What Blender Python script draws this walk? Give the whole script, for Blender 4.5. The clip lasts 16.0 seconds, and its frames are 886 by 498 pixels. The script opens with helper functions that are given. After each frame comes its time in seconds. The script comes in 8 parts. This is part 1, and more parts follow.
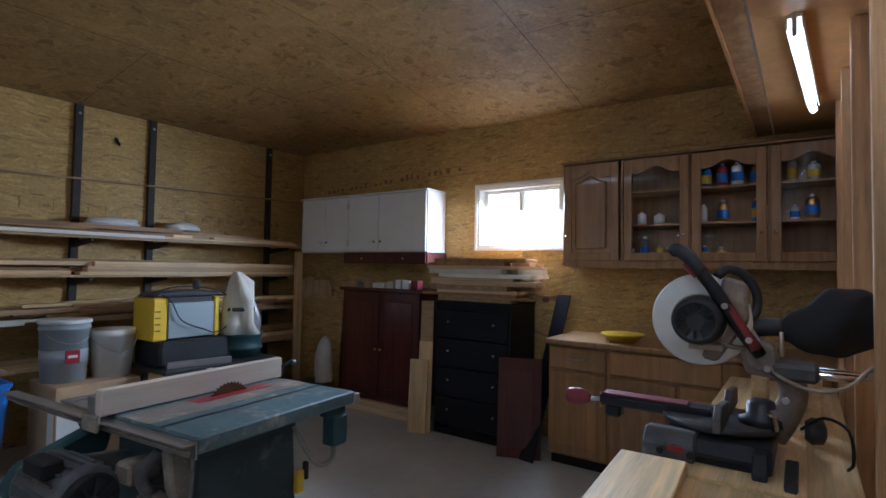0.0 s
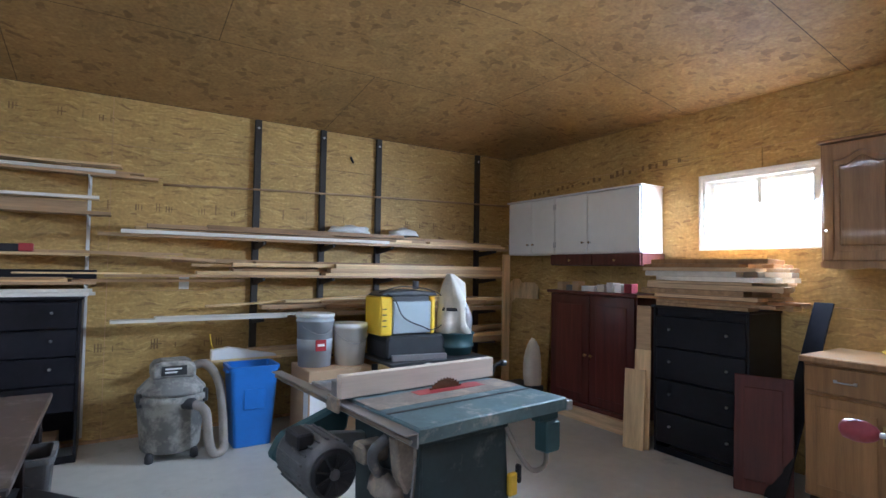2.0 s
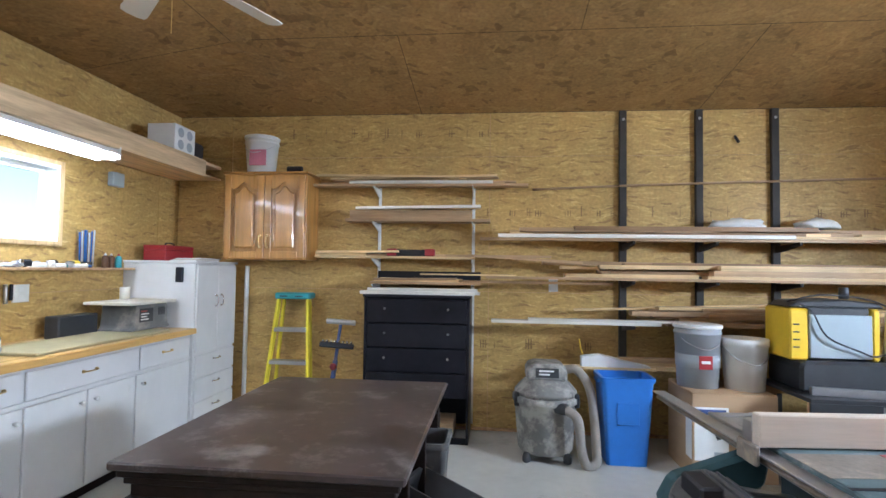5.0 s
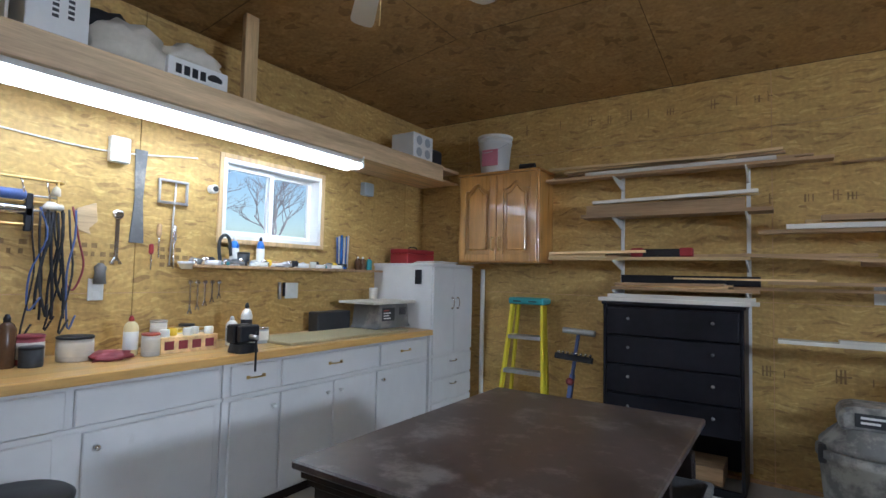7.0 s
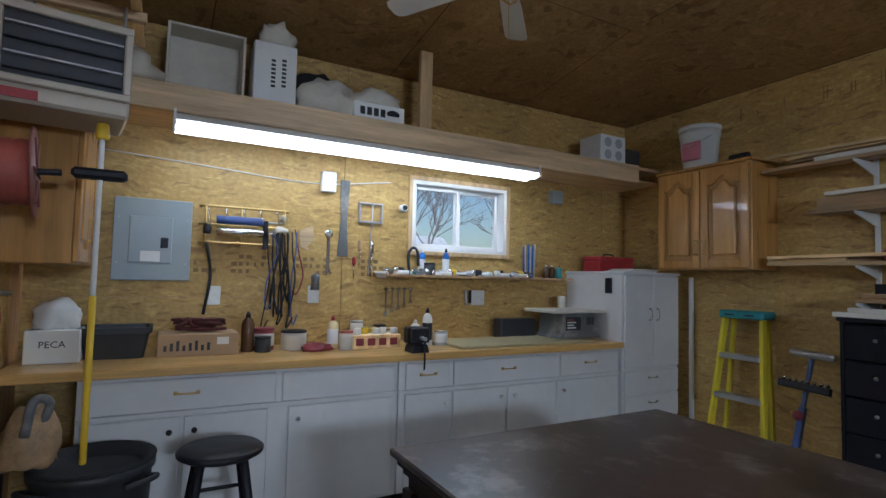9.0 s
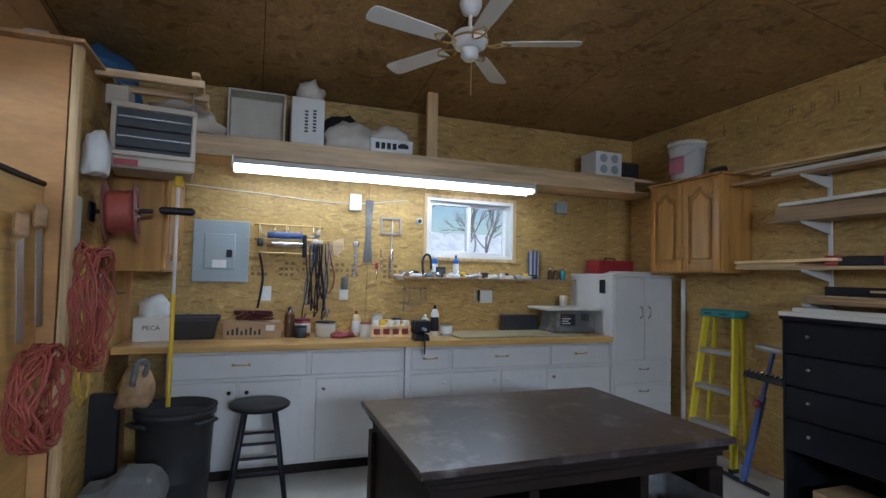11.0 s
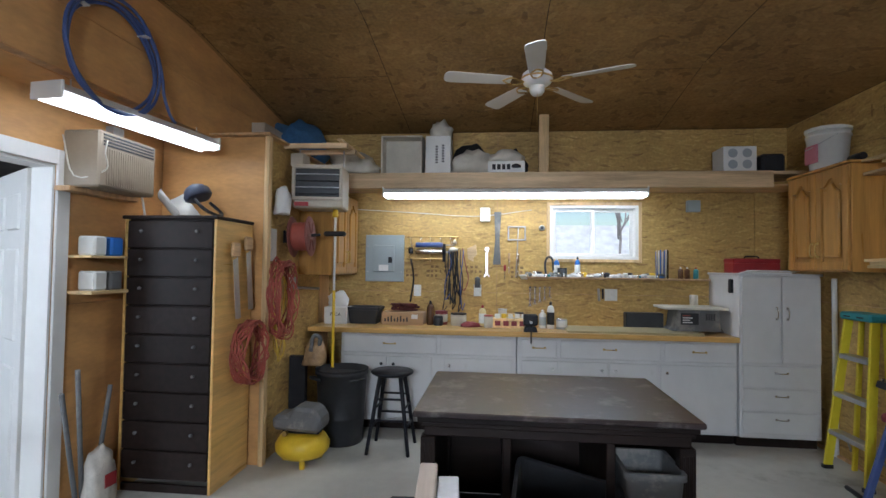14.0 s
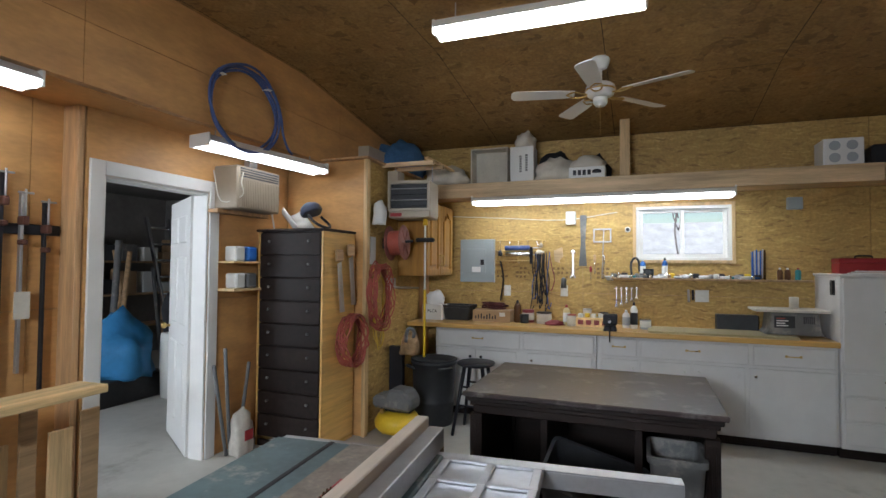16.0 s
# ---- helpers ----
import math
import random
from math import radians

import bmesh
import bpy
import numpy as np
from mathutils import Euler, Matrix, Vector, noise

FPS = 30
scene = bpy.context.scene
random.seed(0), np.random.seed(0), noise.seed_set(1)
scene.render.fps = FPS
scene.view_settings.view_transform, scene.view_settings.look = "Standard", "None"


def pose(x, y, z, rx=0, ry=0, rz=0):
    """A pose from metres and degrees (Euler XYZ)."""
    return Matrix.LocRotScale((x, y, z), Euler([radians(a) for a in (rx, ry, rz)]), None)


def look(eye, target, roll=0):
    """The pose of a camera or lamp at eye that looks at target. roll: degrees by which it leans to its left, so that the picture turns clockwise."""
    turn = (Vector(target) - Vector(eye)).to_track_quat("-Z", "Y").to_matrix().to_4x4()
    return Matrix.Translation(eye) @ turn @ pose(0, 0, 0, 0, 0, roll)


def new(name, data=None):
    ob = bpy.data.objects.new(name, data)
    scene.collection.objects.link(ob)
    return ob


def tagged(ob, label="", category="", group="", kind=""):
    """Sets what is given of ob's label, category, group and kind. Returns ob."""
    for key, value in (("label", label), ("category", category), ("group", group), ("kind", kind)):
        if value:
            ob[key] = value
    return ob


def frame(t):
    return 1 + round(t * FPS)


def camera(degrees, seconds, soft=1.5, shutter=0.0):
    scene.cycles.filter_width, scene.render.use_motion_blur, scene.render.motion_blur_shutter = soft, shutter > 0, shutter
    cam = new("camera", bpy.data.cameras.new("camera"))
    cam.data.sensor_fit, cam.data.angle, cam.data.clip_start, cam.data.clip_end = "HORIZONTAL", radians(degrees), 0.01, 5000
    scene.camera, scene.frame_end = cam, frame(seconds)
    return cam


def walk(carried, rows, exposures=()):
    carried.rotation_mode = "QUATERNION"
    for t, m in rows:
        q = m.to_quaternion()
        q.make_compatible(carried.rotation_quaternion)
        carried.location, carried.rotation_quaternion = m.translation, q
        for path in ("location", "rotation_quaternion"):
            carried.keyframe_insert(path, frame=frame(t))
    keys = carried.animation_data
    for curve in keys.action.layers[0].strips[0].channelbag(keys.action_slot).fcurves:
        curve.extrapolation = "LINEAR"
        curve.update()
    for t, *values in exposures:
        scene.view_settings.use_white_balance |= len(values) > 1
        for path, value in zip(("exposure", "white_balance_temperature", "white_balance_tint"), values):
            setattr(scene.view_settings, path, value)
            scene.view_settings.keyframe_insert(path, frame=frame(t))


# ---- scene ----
cam = camera(81.2, 16.0)
PATH = [
    (0, (2.960, -5.154, 1.465), (4.597, -4.008, 1.538), 0.91),
    (0.5, (2.966, -5.136, 1.464), (4.511, -3.869, 1.541), 0.98),
    (1, (2.977, -5.116, 1.459), (4.390, -3.703, 1.535), 0.88),
    (1.5, (2.989, -5.094, 1.455), (4.236, -3.533, 1.529), 0.87),
    (2, (3.000, -5.078, 1.447), (4.077, -3.394, 1.523), 0.91),
    (2.5, (3.003, -5.050, 1.437), (3.906, -3.267, 1.515), 0.87),
    (3, (2.997, -4.992, 1.430), (3.709, -3.125, 1.507), 0.91),
    (3.5, (2.990, -4.909, 1.418), (3.498, -2.976, 1.494), 0.90),
    (4, (2.991, -4.821, 1.413), (3.282, -2.844, 1.491), 0.84),
    (4.5, (2.999, -4.753, 1.411), (3.065, -2.755, 1.490), 0.84),
    (5, (3.028, -4.661, 1.413), (2.826, -2.672, 1.492), 0.84),
    (7.5, (3.086, -4.040, 1.345), (1.744, -2.560, 1.449), 1.26),
    (8, (3.145, -3.897, 1.355), (1.587, -2.648, 1.457), 1.16),
    (8.5, (3.281, -3.841, 1.357), (1.587, -2.784, 1.467), 1.28),
    (9, (3.462, -3.827, 1.367), (1.707, -2.875, 1.480), 1.34),
    (11.5, (4.531, -3.529, 1.428), (2.611, -2.979, 1.520), 1.28),
    (12, (4.703, -3.421, 1.444), (2.742, -3.040, 1.530), 1.18),
    (12.5, (4.877, -3.316, 1.453), (2.893, -3.073, 1.535), 1.15),
    (13, (4.995, -3.145, 1.474), (3.001, -3.016, 1.546), 1.03),
    (13.5, (5.084, -2.931, 1.476), (3.085, -2.976, 1.540), 0.79),
    (14, (5.209, -2.721, 1.477), (3.222, -2.936, 1.544), 0.75),
    (14.5, (5.342, -2.529, 1.478), (3.370, -2.851, 1.550), 0.69),
    (15, (5.403, -2.368, 1.485), (3.448, -2.785, 1.547), 0.64),
    (15.5, (5.467, -2.250, 1.493), (3.547, -2.808, 1.551), 0.46),
    (16, (5.545, -2.183, 1.492), (3.677, -2.896, 1.557), 0.45),
]
walk(cam, [(t, look(eye, target, roll)) for t, eye, target, roll in PATH],
     exposures=[(0, -0.35, 5150, 10), (0.5, 0.3, 5150, 10), (1.5, 0.55, 5150, 10), (3.0, 0.95, 5150, 10), (5.0, 1.12, 5480, 10), (7.5, 0.02, 5450, 10), (8.5, -0.27, 5450, 10), (9, -0.5, 5450, 10), (12, -0.22, 5480, 10), (14, -0.08, 5850, 10), (16, -0.14, 6200, 10)])

# ---------- world and light ----------
world = bpy.data.worlds.new("sky")
scene.world = world
world.use_nodes = True
wn = world.node_tree.nodes
sky = wn.new("ShaderNodeTexSky")
sky.sky_type, sky.sun_disc, sky.sun_elevation, sky.sun_rotation = "NISHITA", False, radians(20), radians(60)
wn["Background"].inputs[1].default_value = 0.15
world.node_tree.links.new(sky.outputs[0], wn["Background"].inputs[0])
sun = new("sun", bpy.data.lights.new("sun", "SUN"))
sun.data.energy, sun.data.angle, sun.data.color = 4.6, radians(12), (1.0, 0.95, 0.88)
sun.matrix_world = look((20, -10, 14), (3, -2, 0))
for nm, y0, z0, w, h, x, tx, power in (("window_daylight_east", -2.995, 1.955, 0.84, 0.5, 7.36, 5.2, 135),):
    lamp = new(nm, bpy.data.lights.new(nm, "AREA"))
    lamp.data.shape, lamp.data.size, lamp.data.size_y, lamp.data.energy, lamp.data.color = "RECTANGLE", w, h, power, (0.86, 0.93, 1.0)
    lamp.matrix_world = look((x, y0, z0), (tx, y0 + 0.4, -0.6))

# ---------- materials ----------
def material(name, build=None, color=(0.5, 0.5, 0.5), rough=0.6, metal=0.0, vary=0.12, scale=8.0, bump=0.05, stain=None, spec=0.4, stretch=(1, 1, 1), coat=0.0):
    """Principled surface with mottling at two scales, optional stains and bump."""
    m = bpy.data.materials.new(name)
    m.use_nodes = True
    n, l = m.node_tree.nodes, m.node_tree.links
    b = n["Principled BSDF"]
    b.inputs["Roughness"].default_value, b.inputs["Metallic"].default_value = rough, metal
    b.inputs["Specular IOR Level"].default_value = spec
    b.inputs["Coat Weight"].default_value = coat
    tc = n.new("ShaderNodeTexCoord")
    mp = n.new("ShaderNodeMapping")
    mp.inputs["Scale"].default_value = stretch
    l.new(tc.outputs["Object"], mp.inputs[0])
    n1 = n.new("ShaderNodeTexNoise")
    n1.inputs["Scale"].default_value, n1.inputs["Detail"].default_value = scale, 6
    l.new(mp.outputs[0], n1.inputs["Vector"])
    n2 = n.new("ShaderNodeTexNoise")
    n2.inputs["Scale"].default_value, n2.inputs["Detail"].default_value = scale * 7, 4
    l.new(mp.outputs[0], n2.inputs["Vector"])
    mix = n.new("ShaderNodeMath")
    mix.operation = "MULTIPLY_ADD"
    l.new(n2.outputs[0], mix.inputs[0])
    mix.inputs[1].default_value = 0.4
    l.new(n1.outputs[0], mix.inputs[2])
    ramp = n.new("ShaderNodeValToRGB")
    lo, hi = [c * (1 - vary) for c in color], [min(1, c * (1 + vary)) for c in color]
    ramp.color_ramp.elements[0].position, ramp.color_ramp.elements[1].position = 0.45, 0.95
    ramp.color_ramp.elements[0].color, ramp.color_ramp.elements[1].color = (*lo, 1), (*hi, 1)
    l.new(mix.outputs[0], ramp.inputs[0])
    out = ramp.outputs[0]
    if stain:
        n3 = n.new("ShaderNodeTexNoise")
        n3.inputs["Scale"].default_value, n3.inputs["Detail"].default_value, n3.inputs["Roughness"].default_value = stain[1], 8, 0.7
        l.new(tc.outputs["Object"], n3.inputs["Vector"])
        r3 = n.new("ShaderNodeValToRGB")
        r3.color_ramp.elements[0].position, r3.color_ramp.elements[1].position = stain[2], stain[2] + 0.12
        l.new(n3.outputs[0], r3.inputs[0])
        mx = n.new("ShaderNodeMix")
        mx.data_type = "RGBA"
        l.new(r3.outputs[0], mx.inputs[0])
        l.new(out, mx.inputs[6])
        mx.inputs[7].default_value = (*stain[0], 1)
        out = mx.outputs[2]
    l.new(out, b.inputs["Base Color"])
    rr = n.new("ShaderNodeMapRange")
    rr.inputs["To Min"].default_value, rr.inputs["To Max"].default_value = max(0.03, rough - 0.1), min(1, rough + 0.12)
    l.new(n1.outputs[0], rr.inputs["Value"])
    l.new(rr.outputs[0], b.inputs["Roughness"])
    if bump:
        bp = n.new("ShaderNodeBump")
        bp.inputs["Strength"].default_value, bp.inputs["Distance"].default_value = bump, 0.01
        l.new(mix.outputs[0], bp.inputs["Height"])
        l.new(bp.outputs[0], b.inputs["Normal"])
    return m


def osb(name, dark, mid, light, blotch=0.5):
    """Oriented strand board: overlapping flat flakes in random directions."""
    m = bpy.data.materials.new(name)
    m.use_nodes = True
    n, l = m.node_tree.nodes, m.node_tree.links
    b = n["Principled BSDF"]
    b.inputs["Roughness"].default_value, b.inputs["Specular IOR Level"].default_value = 0.55, 0.35
    tc = n.new("ShaderNodeTexCoord")
    wob = n.new("ShaderNodeTexNoise")
    wob.inputs["Scale"].default_value, wob.inputs["Detail"].default_value = 2.2, 3
    l.new(tc.outputs["Object"], wob.inputs["Vector"])
    cells = []
    for i, (sc, rot) in enumerate(((1.0, 0.25), (1.35, -0.5))):
        ad = n.new("ShaderNodeVectorMath")
        ad.operation = "MULTIPLY_ADD"
        l.new(wob.outputs[1], ad.inputs[0])
        ad.inputs[1].default_value = (0.25, 0.25, 0.25)
        l.new(tc.outputs["Object"], ad.inputs[2])
        mp = n.new("ShaderNodeMapping")
        mp.inputs["Rotation"].default_value = (rot, rot * 0.7, rot)
        mp.inputs["Scale"].default_value = (11 * sc, 11 * sc, 52 * sc)
        l.new(ad.outputs[0], mp.inputs[0])
        v = n.new("ShaderNodeTexVoronoi")
        v.inputs["Scale"].default_value = 1.0
        l.new(mp.outputs[0], v.inputs["Vector"])
        sp = n.new("ShaderNodeSeparateColor")
        l.new(v.outputs["Color"], sp.inputs[0])
        cells.append(sp.outputs[0])
    av = n.new("ShaderNodeMath")
    av.operation = "MULTIPLY"
    l.new(cells[0], av.inputs[0])
    l.new(cells[1], av.inputs[1])
    big = n.new("ShaderNodeTexNoise")
    big.inputs["Scale"].default_value, big.inputs["Detail"].default_value = 1.3, 5
    l.new(tc.outputs["Object"], big.inputs["Vector"])
    fine = n.new("ShaderNodeTexNoise")
    fine.inputs["Scale"].default_value, fine.inputs["Detail"].default_value = 40, 5
    l.new(tc.outputs["Object"], fine.inputs["Vector"])
    ramp = n.new("ShaderNodeValToRGB")
    e = ramp.color_ramp.elements
    e[0].position, e[0].color = 0.0, (*dark, 1)
    e[1].position, e[1].color = 0.95, (*light, 1)
    for p in (0.03, 0.3):
        k = e.new(p)
        k.color = (*mid, 1) if p > 0.1 else tuple(0.12 * a + 0.88 * c for a, c in zip(dark, mid)) + (1,)
    l.new(av.outputs[0], ramp.inputs[0])
    s1 = n.new("ShaderNodeMath")
    s1.operation = "ADD"
    l.new(big.outputs[0], s1.inputs[0])
    l.new(fine.outputs[0], s1.inputs[1])
    mr = n.new("ShaderNodeMapRange")
    mr.inputs["From Min"].default_value, mr.inputs["From Max"].default_value = 0.6, 1.4
    mr.inputs["To Min"].default_value, mr.inputs["To Max"].default_value = 1 - blotch * 0.6, 1 + blotch * 0.4
    l.new(s1.outputs[0], mr.inputs["Value"])
    hs = n.new("ShaderNodeHueSaturation")
    l.new(ramp.outputs[0], hs.inputs["Color"])
    l.new(mr.outputs[0], hs.inputs["Value"])
    l.new(hs.outputs[0], b.inputs["Base Color"])
    bp = n.new("ShaderNodeBump")
    bp.inputs["Strength"].default_value, bp.inputs["Distance"].default_value = 0.25, 0.004
    l.new(av.outputs[0], bp.inputs["Height"])
    l.new(bp.outputs[0], b.inputs["Normal"])
    return m


def wood(name, color, grain=0.35, rough=0.5, axis=0, scale=1.0, coat=0.0):
    st = [14 * scale] * 3
    st[axis] = 0.9 * scale
    m = material(name, color=color, rough=rough, vary=grain, scale=1.6, bump=0.06, stretch=tuple(st), coat=coat)
    n, l = m.node_tree.nodes, m.node_tree.links
    b = n["Principled BSDF"]
    src = b.inputs["Base Color"].links[0].from_socket
    oi = n.new("ShaderNodeObjectInfo")
    mr = n.new("ShaderNodeMapRange")
    mr.inputs["To Min"].default_value, mr.inputs["To Max"].default_value = 0.8, 1.15
    l.new(oi.outputs["Random"], mr.inputs["Value"])
    hs = n.new("ShaderNodeHueSaturation")
    l.new(mr.outputs[0], hs.inputs["Value"])
    l.new(src, hs.inputs["Color"])
    l.new(hs.outputs[0], b.inputs["Base Color"])
    return m


def glow(name, color, strength):
    m = bpy.data.materials.new(name)
    m.use_nodes = True
    b = m.node_tree.nodes["Principled BSDF"]
    b.inputs["Base Color"].default_value = (0.9, 0.9, 0.9, 1)
    b.inputs["Emission Color"].default_value, b.inputs["Emission Strength"].default_value = (*color, 1), strength
    return m


def glass(name, tint=(1, 1, 1), rough=0.0):
    m = bpy.data.materials.new(name)
    m.use_nodes = True
    b = m.node_tree.nodes["Principled BSDF"]
    b.inputs["Base Color"].default_value = (*tint, 1)
    b.inputs["Transmission Weight"].default_value, b.inputs["Roughness"].default_value, b.inputs["IOR"].default_value = 1.0, rough, 1.1
    return m


OSB = osb("osb_wall", (0.33, 0.20, 0.07), (0.50, 0.325, 0.105), (0.63, 0.44, 0.16), 0.6)
# brown ceiling copy of the wall board, its colour darkened for dimmer light overhead
OSBC = osb("osb_ceiling_shaded", (0.21, 0.115, 0.04), (0.34, 0.20, 0.07), (0.42, 0.26, 0.10), 0.7)
PLY = material("plywood_orange", color=(0.60, 0.325, 0.12), rough=0.5, vary=0.2, scale=2.5, stretch=(1, 1, 3), stain=((0.3, 0.13, 0.05), 2.2, 0.66))
CONC = material("concrete_floor", color=(0.48, 0.465, 0.42), rough=0.5, vary=0.14, scale=1.6, bump=0.08, stain=((0.28, 0.26, 0.22), 1.1, 0.58))
STUD = wood("stud_pine", (0.55, 0.33, 0.16), axis=2)
PINE = wood("pine_boards", (0.70, 0.50, 0.25), axis=0)
PINED = wood("old_boards", (0.42, 0.27, 0.14), axis=0)
PINEW = wood("primed_boards", (0.74, 0.70, 0.62), 0.1, axis=0)
PINEZ = wood("pine_upright", (0.62, 0.43, 0.22), axis=2)
PINEY = wood("pine_lengthwise", (0.64, 0.46, 0.27), axis=1)
OAK = wood("oak_varnished", (0.32, 0.175, 0.07), 0.3, 0.4, 2, coat=0.12)
OAKH = wood("oak_honey", (0.47, 0.24, 0.06), 0.25, 0.3, 2, coat=0.3)
MAPLE = wood("counter_maple", (0.56, 0.34, 0.11), 0.25, 0.3, 1, coat=0.2)
MAHOG = wood("mahogany_red", (0.085, 0.018, 0.014), 0.35, 0.35, 2, coat=0.3)
BLACKP = material("black_paint", color=(0.012, 0.012, 0.016), rough=0.38, vary=0.4, scale=3, bump=0.02, stain=((0.05, 0.05, 0.06), 6, 0.68))
ESPR = wood("espresso_veneer", (0.018, 0.011, 0.009), 0.4, 0.5, 1)
TABTOP = material("worn_table_top", color=(0.045, 0.031, 0.03), rough=0.3, vary=0.6, scale=3.5, bump=0.02, stain=((0.17, 0.15, 0.14), 5.0, 0.525), spec=0.75)
WHITE = material("white_paint", color=(0.78, 0.77, 0.74), rough=0.45, vary=0.05, scale=2, bump=0.02)
WHITEO = material("old_white_paint", color=(0.66, 0.65, 0.64), rough=0.5, vary=0.08, scale=1.5, bump=0.03, stain=((0.5, 0.48, 0.44), 1.4, 0.66))
STEELB = material("black_steel", color=(0.02, 0.02, 0.024), rough=0.5, vary=0.3, scale=6, metal=0.3)
CHROME = material("chrome", color=(0.75, 0.75, 0.77), rough=0.18, metal=1.0, vary=0.06, bump=0)
STEEL = material("bare_steel", color=(0.5, 0.5, 0.52), rough=0.38, metal=0.9, vary=0.12, stain=((0.25, 0.2, 0.16), 5, 0.66))
BRASS = material("brass", color=(0.6, 0.42, 0.16), rough=0.3, metal=1.0, vary=0.1, bump=0)
TEAL = material("teal_machine_paint", color=(0.035, 0.08, 0.09), rough=0.5, vary=0.25, scale=5, stain=((0.2, 0.24, 0.24), 4.5, 0.62))
SAWTOP = material("saw_table_iron", color=(0.115, 0.17, 0.185), rough=0.5, metal=0.15, vary=0.3, scale=5, stain=((0.36, 0.36, 0.34), 7.5, 0.55))
SAWIRON = material("cast_iron_dusty", color=(0.25, 0.21, 0.175), rough=0.65, metal=0.15, vary=0.35, scale=9, bump=0.15, stain=((0.42, 0.33, 0.23), 9, 0.55))
SHEETT = material("dark_teal_sheet", color=(0.026, 0.042, 0.047), rough=0.55, vary=0.3, scale=5, stain=((0.12, 0.13, 0.125), 6, 0.6))
CASTG = material("worn_dark_casting", color=(0.10, 0.10, 0.105), rough=0.5, metal=0.2, vary=0.3, scale=9, stain=((0.3, 0.27, 0.23), 8, 0.58))
GREYP = material("grey_plastic", color=(0.14, 0.14, 0.14), rough=0.55, vary=0.18, scale=5, stain=((0.3, 0.28, 0.25), 4, 0.52))
DARKP = material("dark_plastic", color=(0.03, 0.031, 0.034), rough=0.45, vary=0.25, scale=5, stain=((0.1, 0.095, 0.09), 5, 0.66))
BLUEP = material("blue_plastic", color=(0.035, 0.16, 0.52), rough=0.4, vary=0.1, scale=4)
WHITEP = material("white_plastic", color=(0.72, 0.72, 0.69), rough=0.4, vary=0.07, scale=4, stain=((0.5, 0.45, 0.38), 4, 0.68))
BUCKG = material("grey_bucket_plastic", color=(0.36, 0.39, 0.42), rough=0.4, vary=0.06, scale=4)
YELLOW = material("yellow_paint", color=(0.75, 0.5, 0.03), rough=0.4, vary=0.1, scale=5)
YELLFG = material("yellow_fibreglass", color=(0.72, 0.6, 0.03), rough=0.45, vary=0.08, scale=5)
DTEAL = material("dark_teal_plastic", color=(0.02, 0.055, 0.06), rough=0.5, vary=0.2, scale=5, stain=((0.12, 0.14, 0.14), 6, 0.6))
VACG = material("dusty_vacuum_plastic", color=(0.17, 0.165, 0.155), rough=0.65, vary=0.2, scale=6, stain=((0.38, 0.36, 0.32), 5, 0.47))
POSTB = material("dusty_black_steel", color=(0.038, 0.033, 0.028), rough=0.65, vary=0.3, scale=7, stain=((0.12, 0.1, 0.08), 6, 0.62))
OAKB = wood("oak_brown", (0.30, 0.155, 0.055), 0.3, 0.4, 2, coat=0.15)
TEALP = material("teal_plastic", color=(0.04, 0.25, 0.27), rough=0.45, vary=0.15, scale=5)
RED = material("red_paint", color=(0.33, 0.03, 0.035), rough=0.4, vary=0.15, scale=5)
CORDR = material("orange_cord_rubber", color=(0.36, 0.085, 0.06), rough=0.5, vary=0.2, scale=8)
CARD = material("cardboard", color=(0.43, 0.29, 0.17), rough=0.8, vary=0.08, scale=3, stretch=(1, 1, 6))
PAPER = material("white_paper", color=(0.75, 0.75, 0.73), rough=0.7, vary=0.05, scale=4)
CANVAS = material("canvas_dusty", color=(0.6, 0.56, 0.48), rough=0.9, vary=0.12, scale=6, bump=0.15)
BLACKC = material("black_cloth", color=(0.02, 0.02, 0.022), rough=0.9, vary=0.3, scale=9, bump=0.2)
BLUEC = material("blue_cloth", color=(0.06, 0.16, 0.32), rough=0.9, vary=0.3, scale=6, bump=0.2)
PANELG = material("panel_grey_enamel", color=(0.33, 0.38, 0.40), rough=0.45, vary=0.05, scale=3, bump=0.01)
BEIGE = material("beige_enamel", color=(0.44, 0.38, 0.30), rough=0.45, vary=0.08, scale=4)
INK = material("stamp_ink", color=(0.25, 0.155, 0.06), rough=0.7, vary=0.3, scale=20)
HOSE = material("grey_hose", color=(0.27, 0.24, 0.21), rough=0.6, vary=0.15, scale=9)
BLUETUBE = material("blue_tubing", color=(0.07, 0.11, 0.28), rough=0.4, vary=0.15, scale=9)
AMBER = material("amber_glass", color=(0.1, 0.05, 0.025), rough=0.15, vary=0.2, bump=0)
TUBE = glow("fluorescent_tube", (0.88, 0.95, 1.0), 16.0)
TUBEW = glow("aged_fluorescent_tube", (0.90, 0.95, 1.0), 9.0)
TUBEB = glow("bright_fluorescent_tube", (0.90, 0.95, 0.98), 27.0)
for nd in TABTOP.node_tree.nodes:
    if nd.bl_idname == "ShaderNodeMapRange":
        nd.inputs["To Min"].default_value, nd.inputs["To Max"].default_value = 0.24, 0.38
GLASS = glass("window_glass")
OLDW = material("grubby_white_label", color=(0.52, 0.48, 0.42), rough=0.6, vary=0.15, scale=12, stain=((0.25, 0.2, 0.14), 14, 0.6))
DUSTRED = material("dusty_red_paint", color=(0.22, 0.035, 0.045), rough=0.5, vary=0.25, scale=8)
ACTAN = material("tan_enamel", color=(0.27, 0.215, 0.155), rough=0.5, vary=0.1, scale=4)
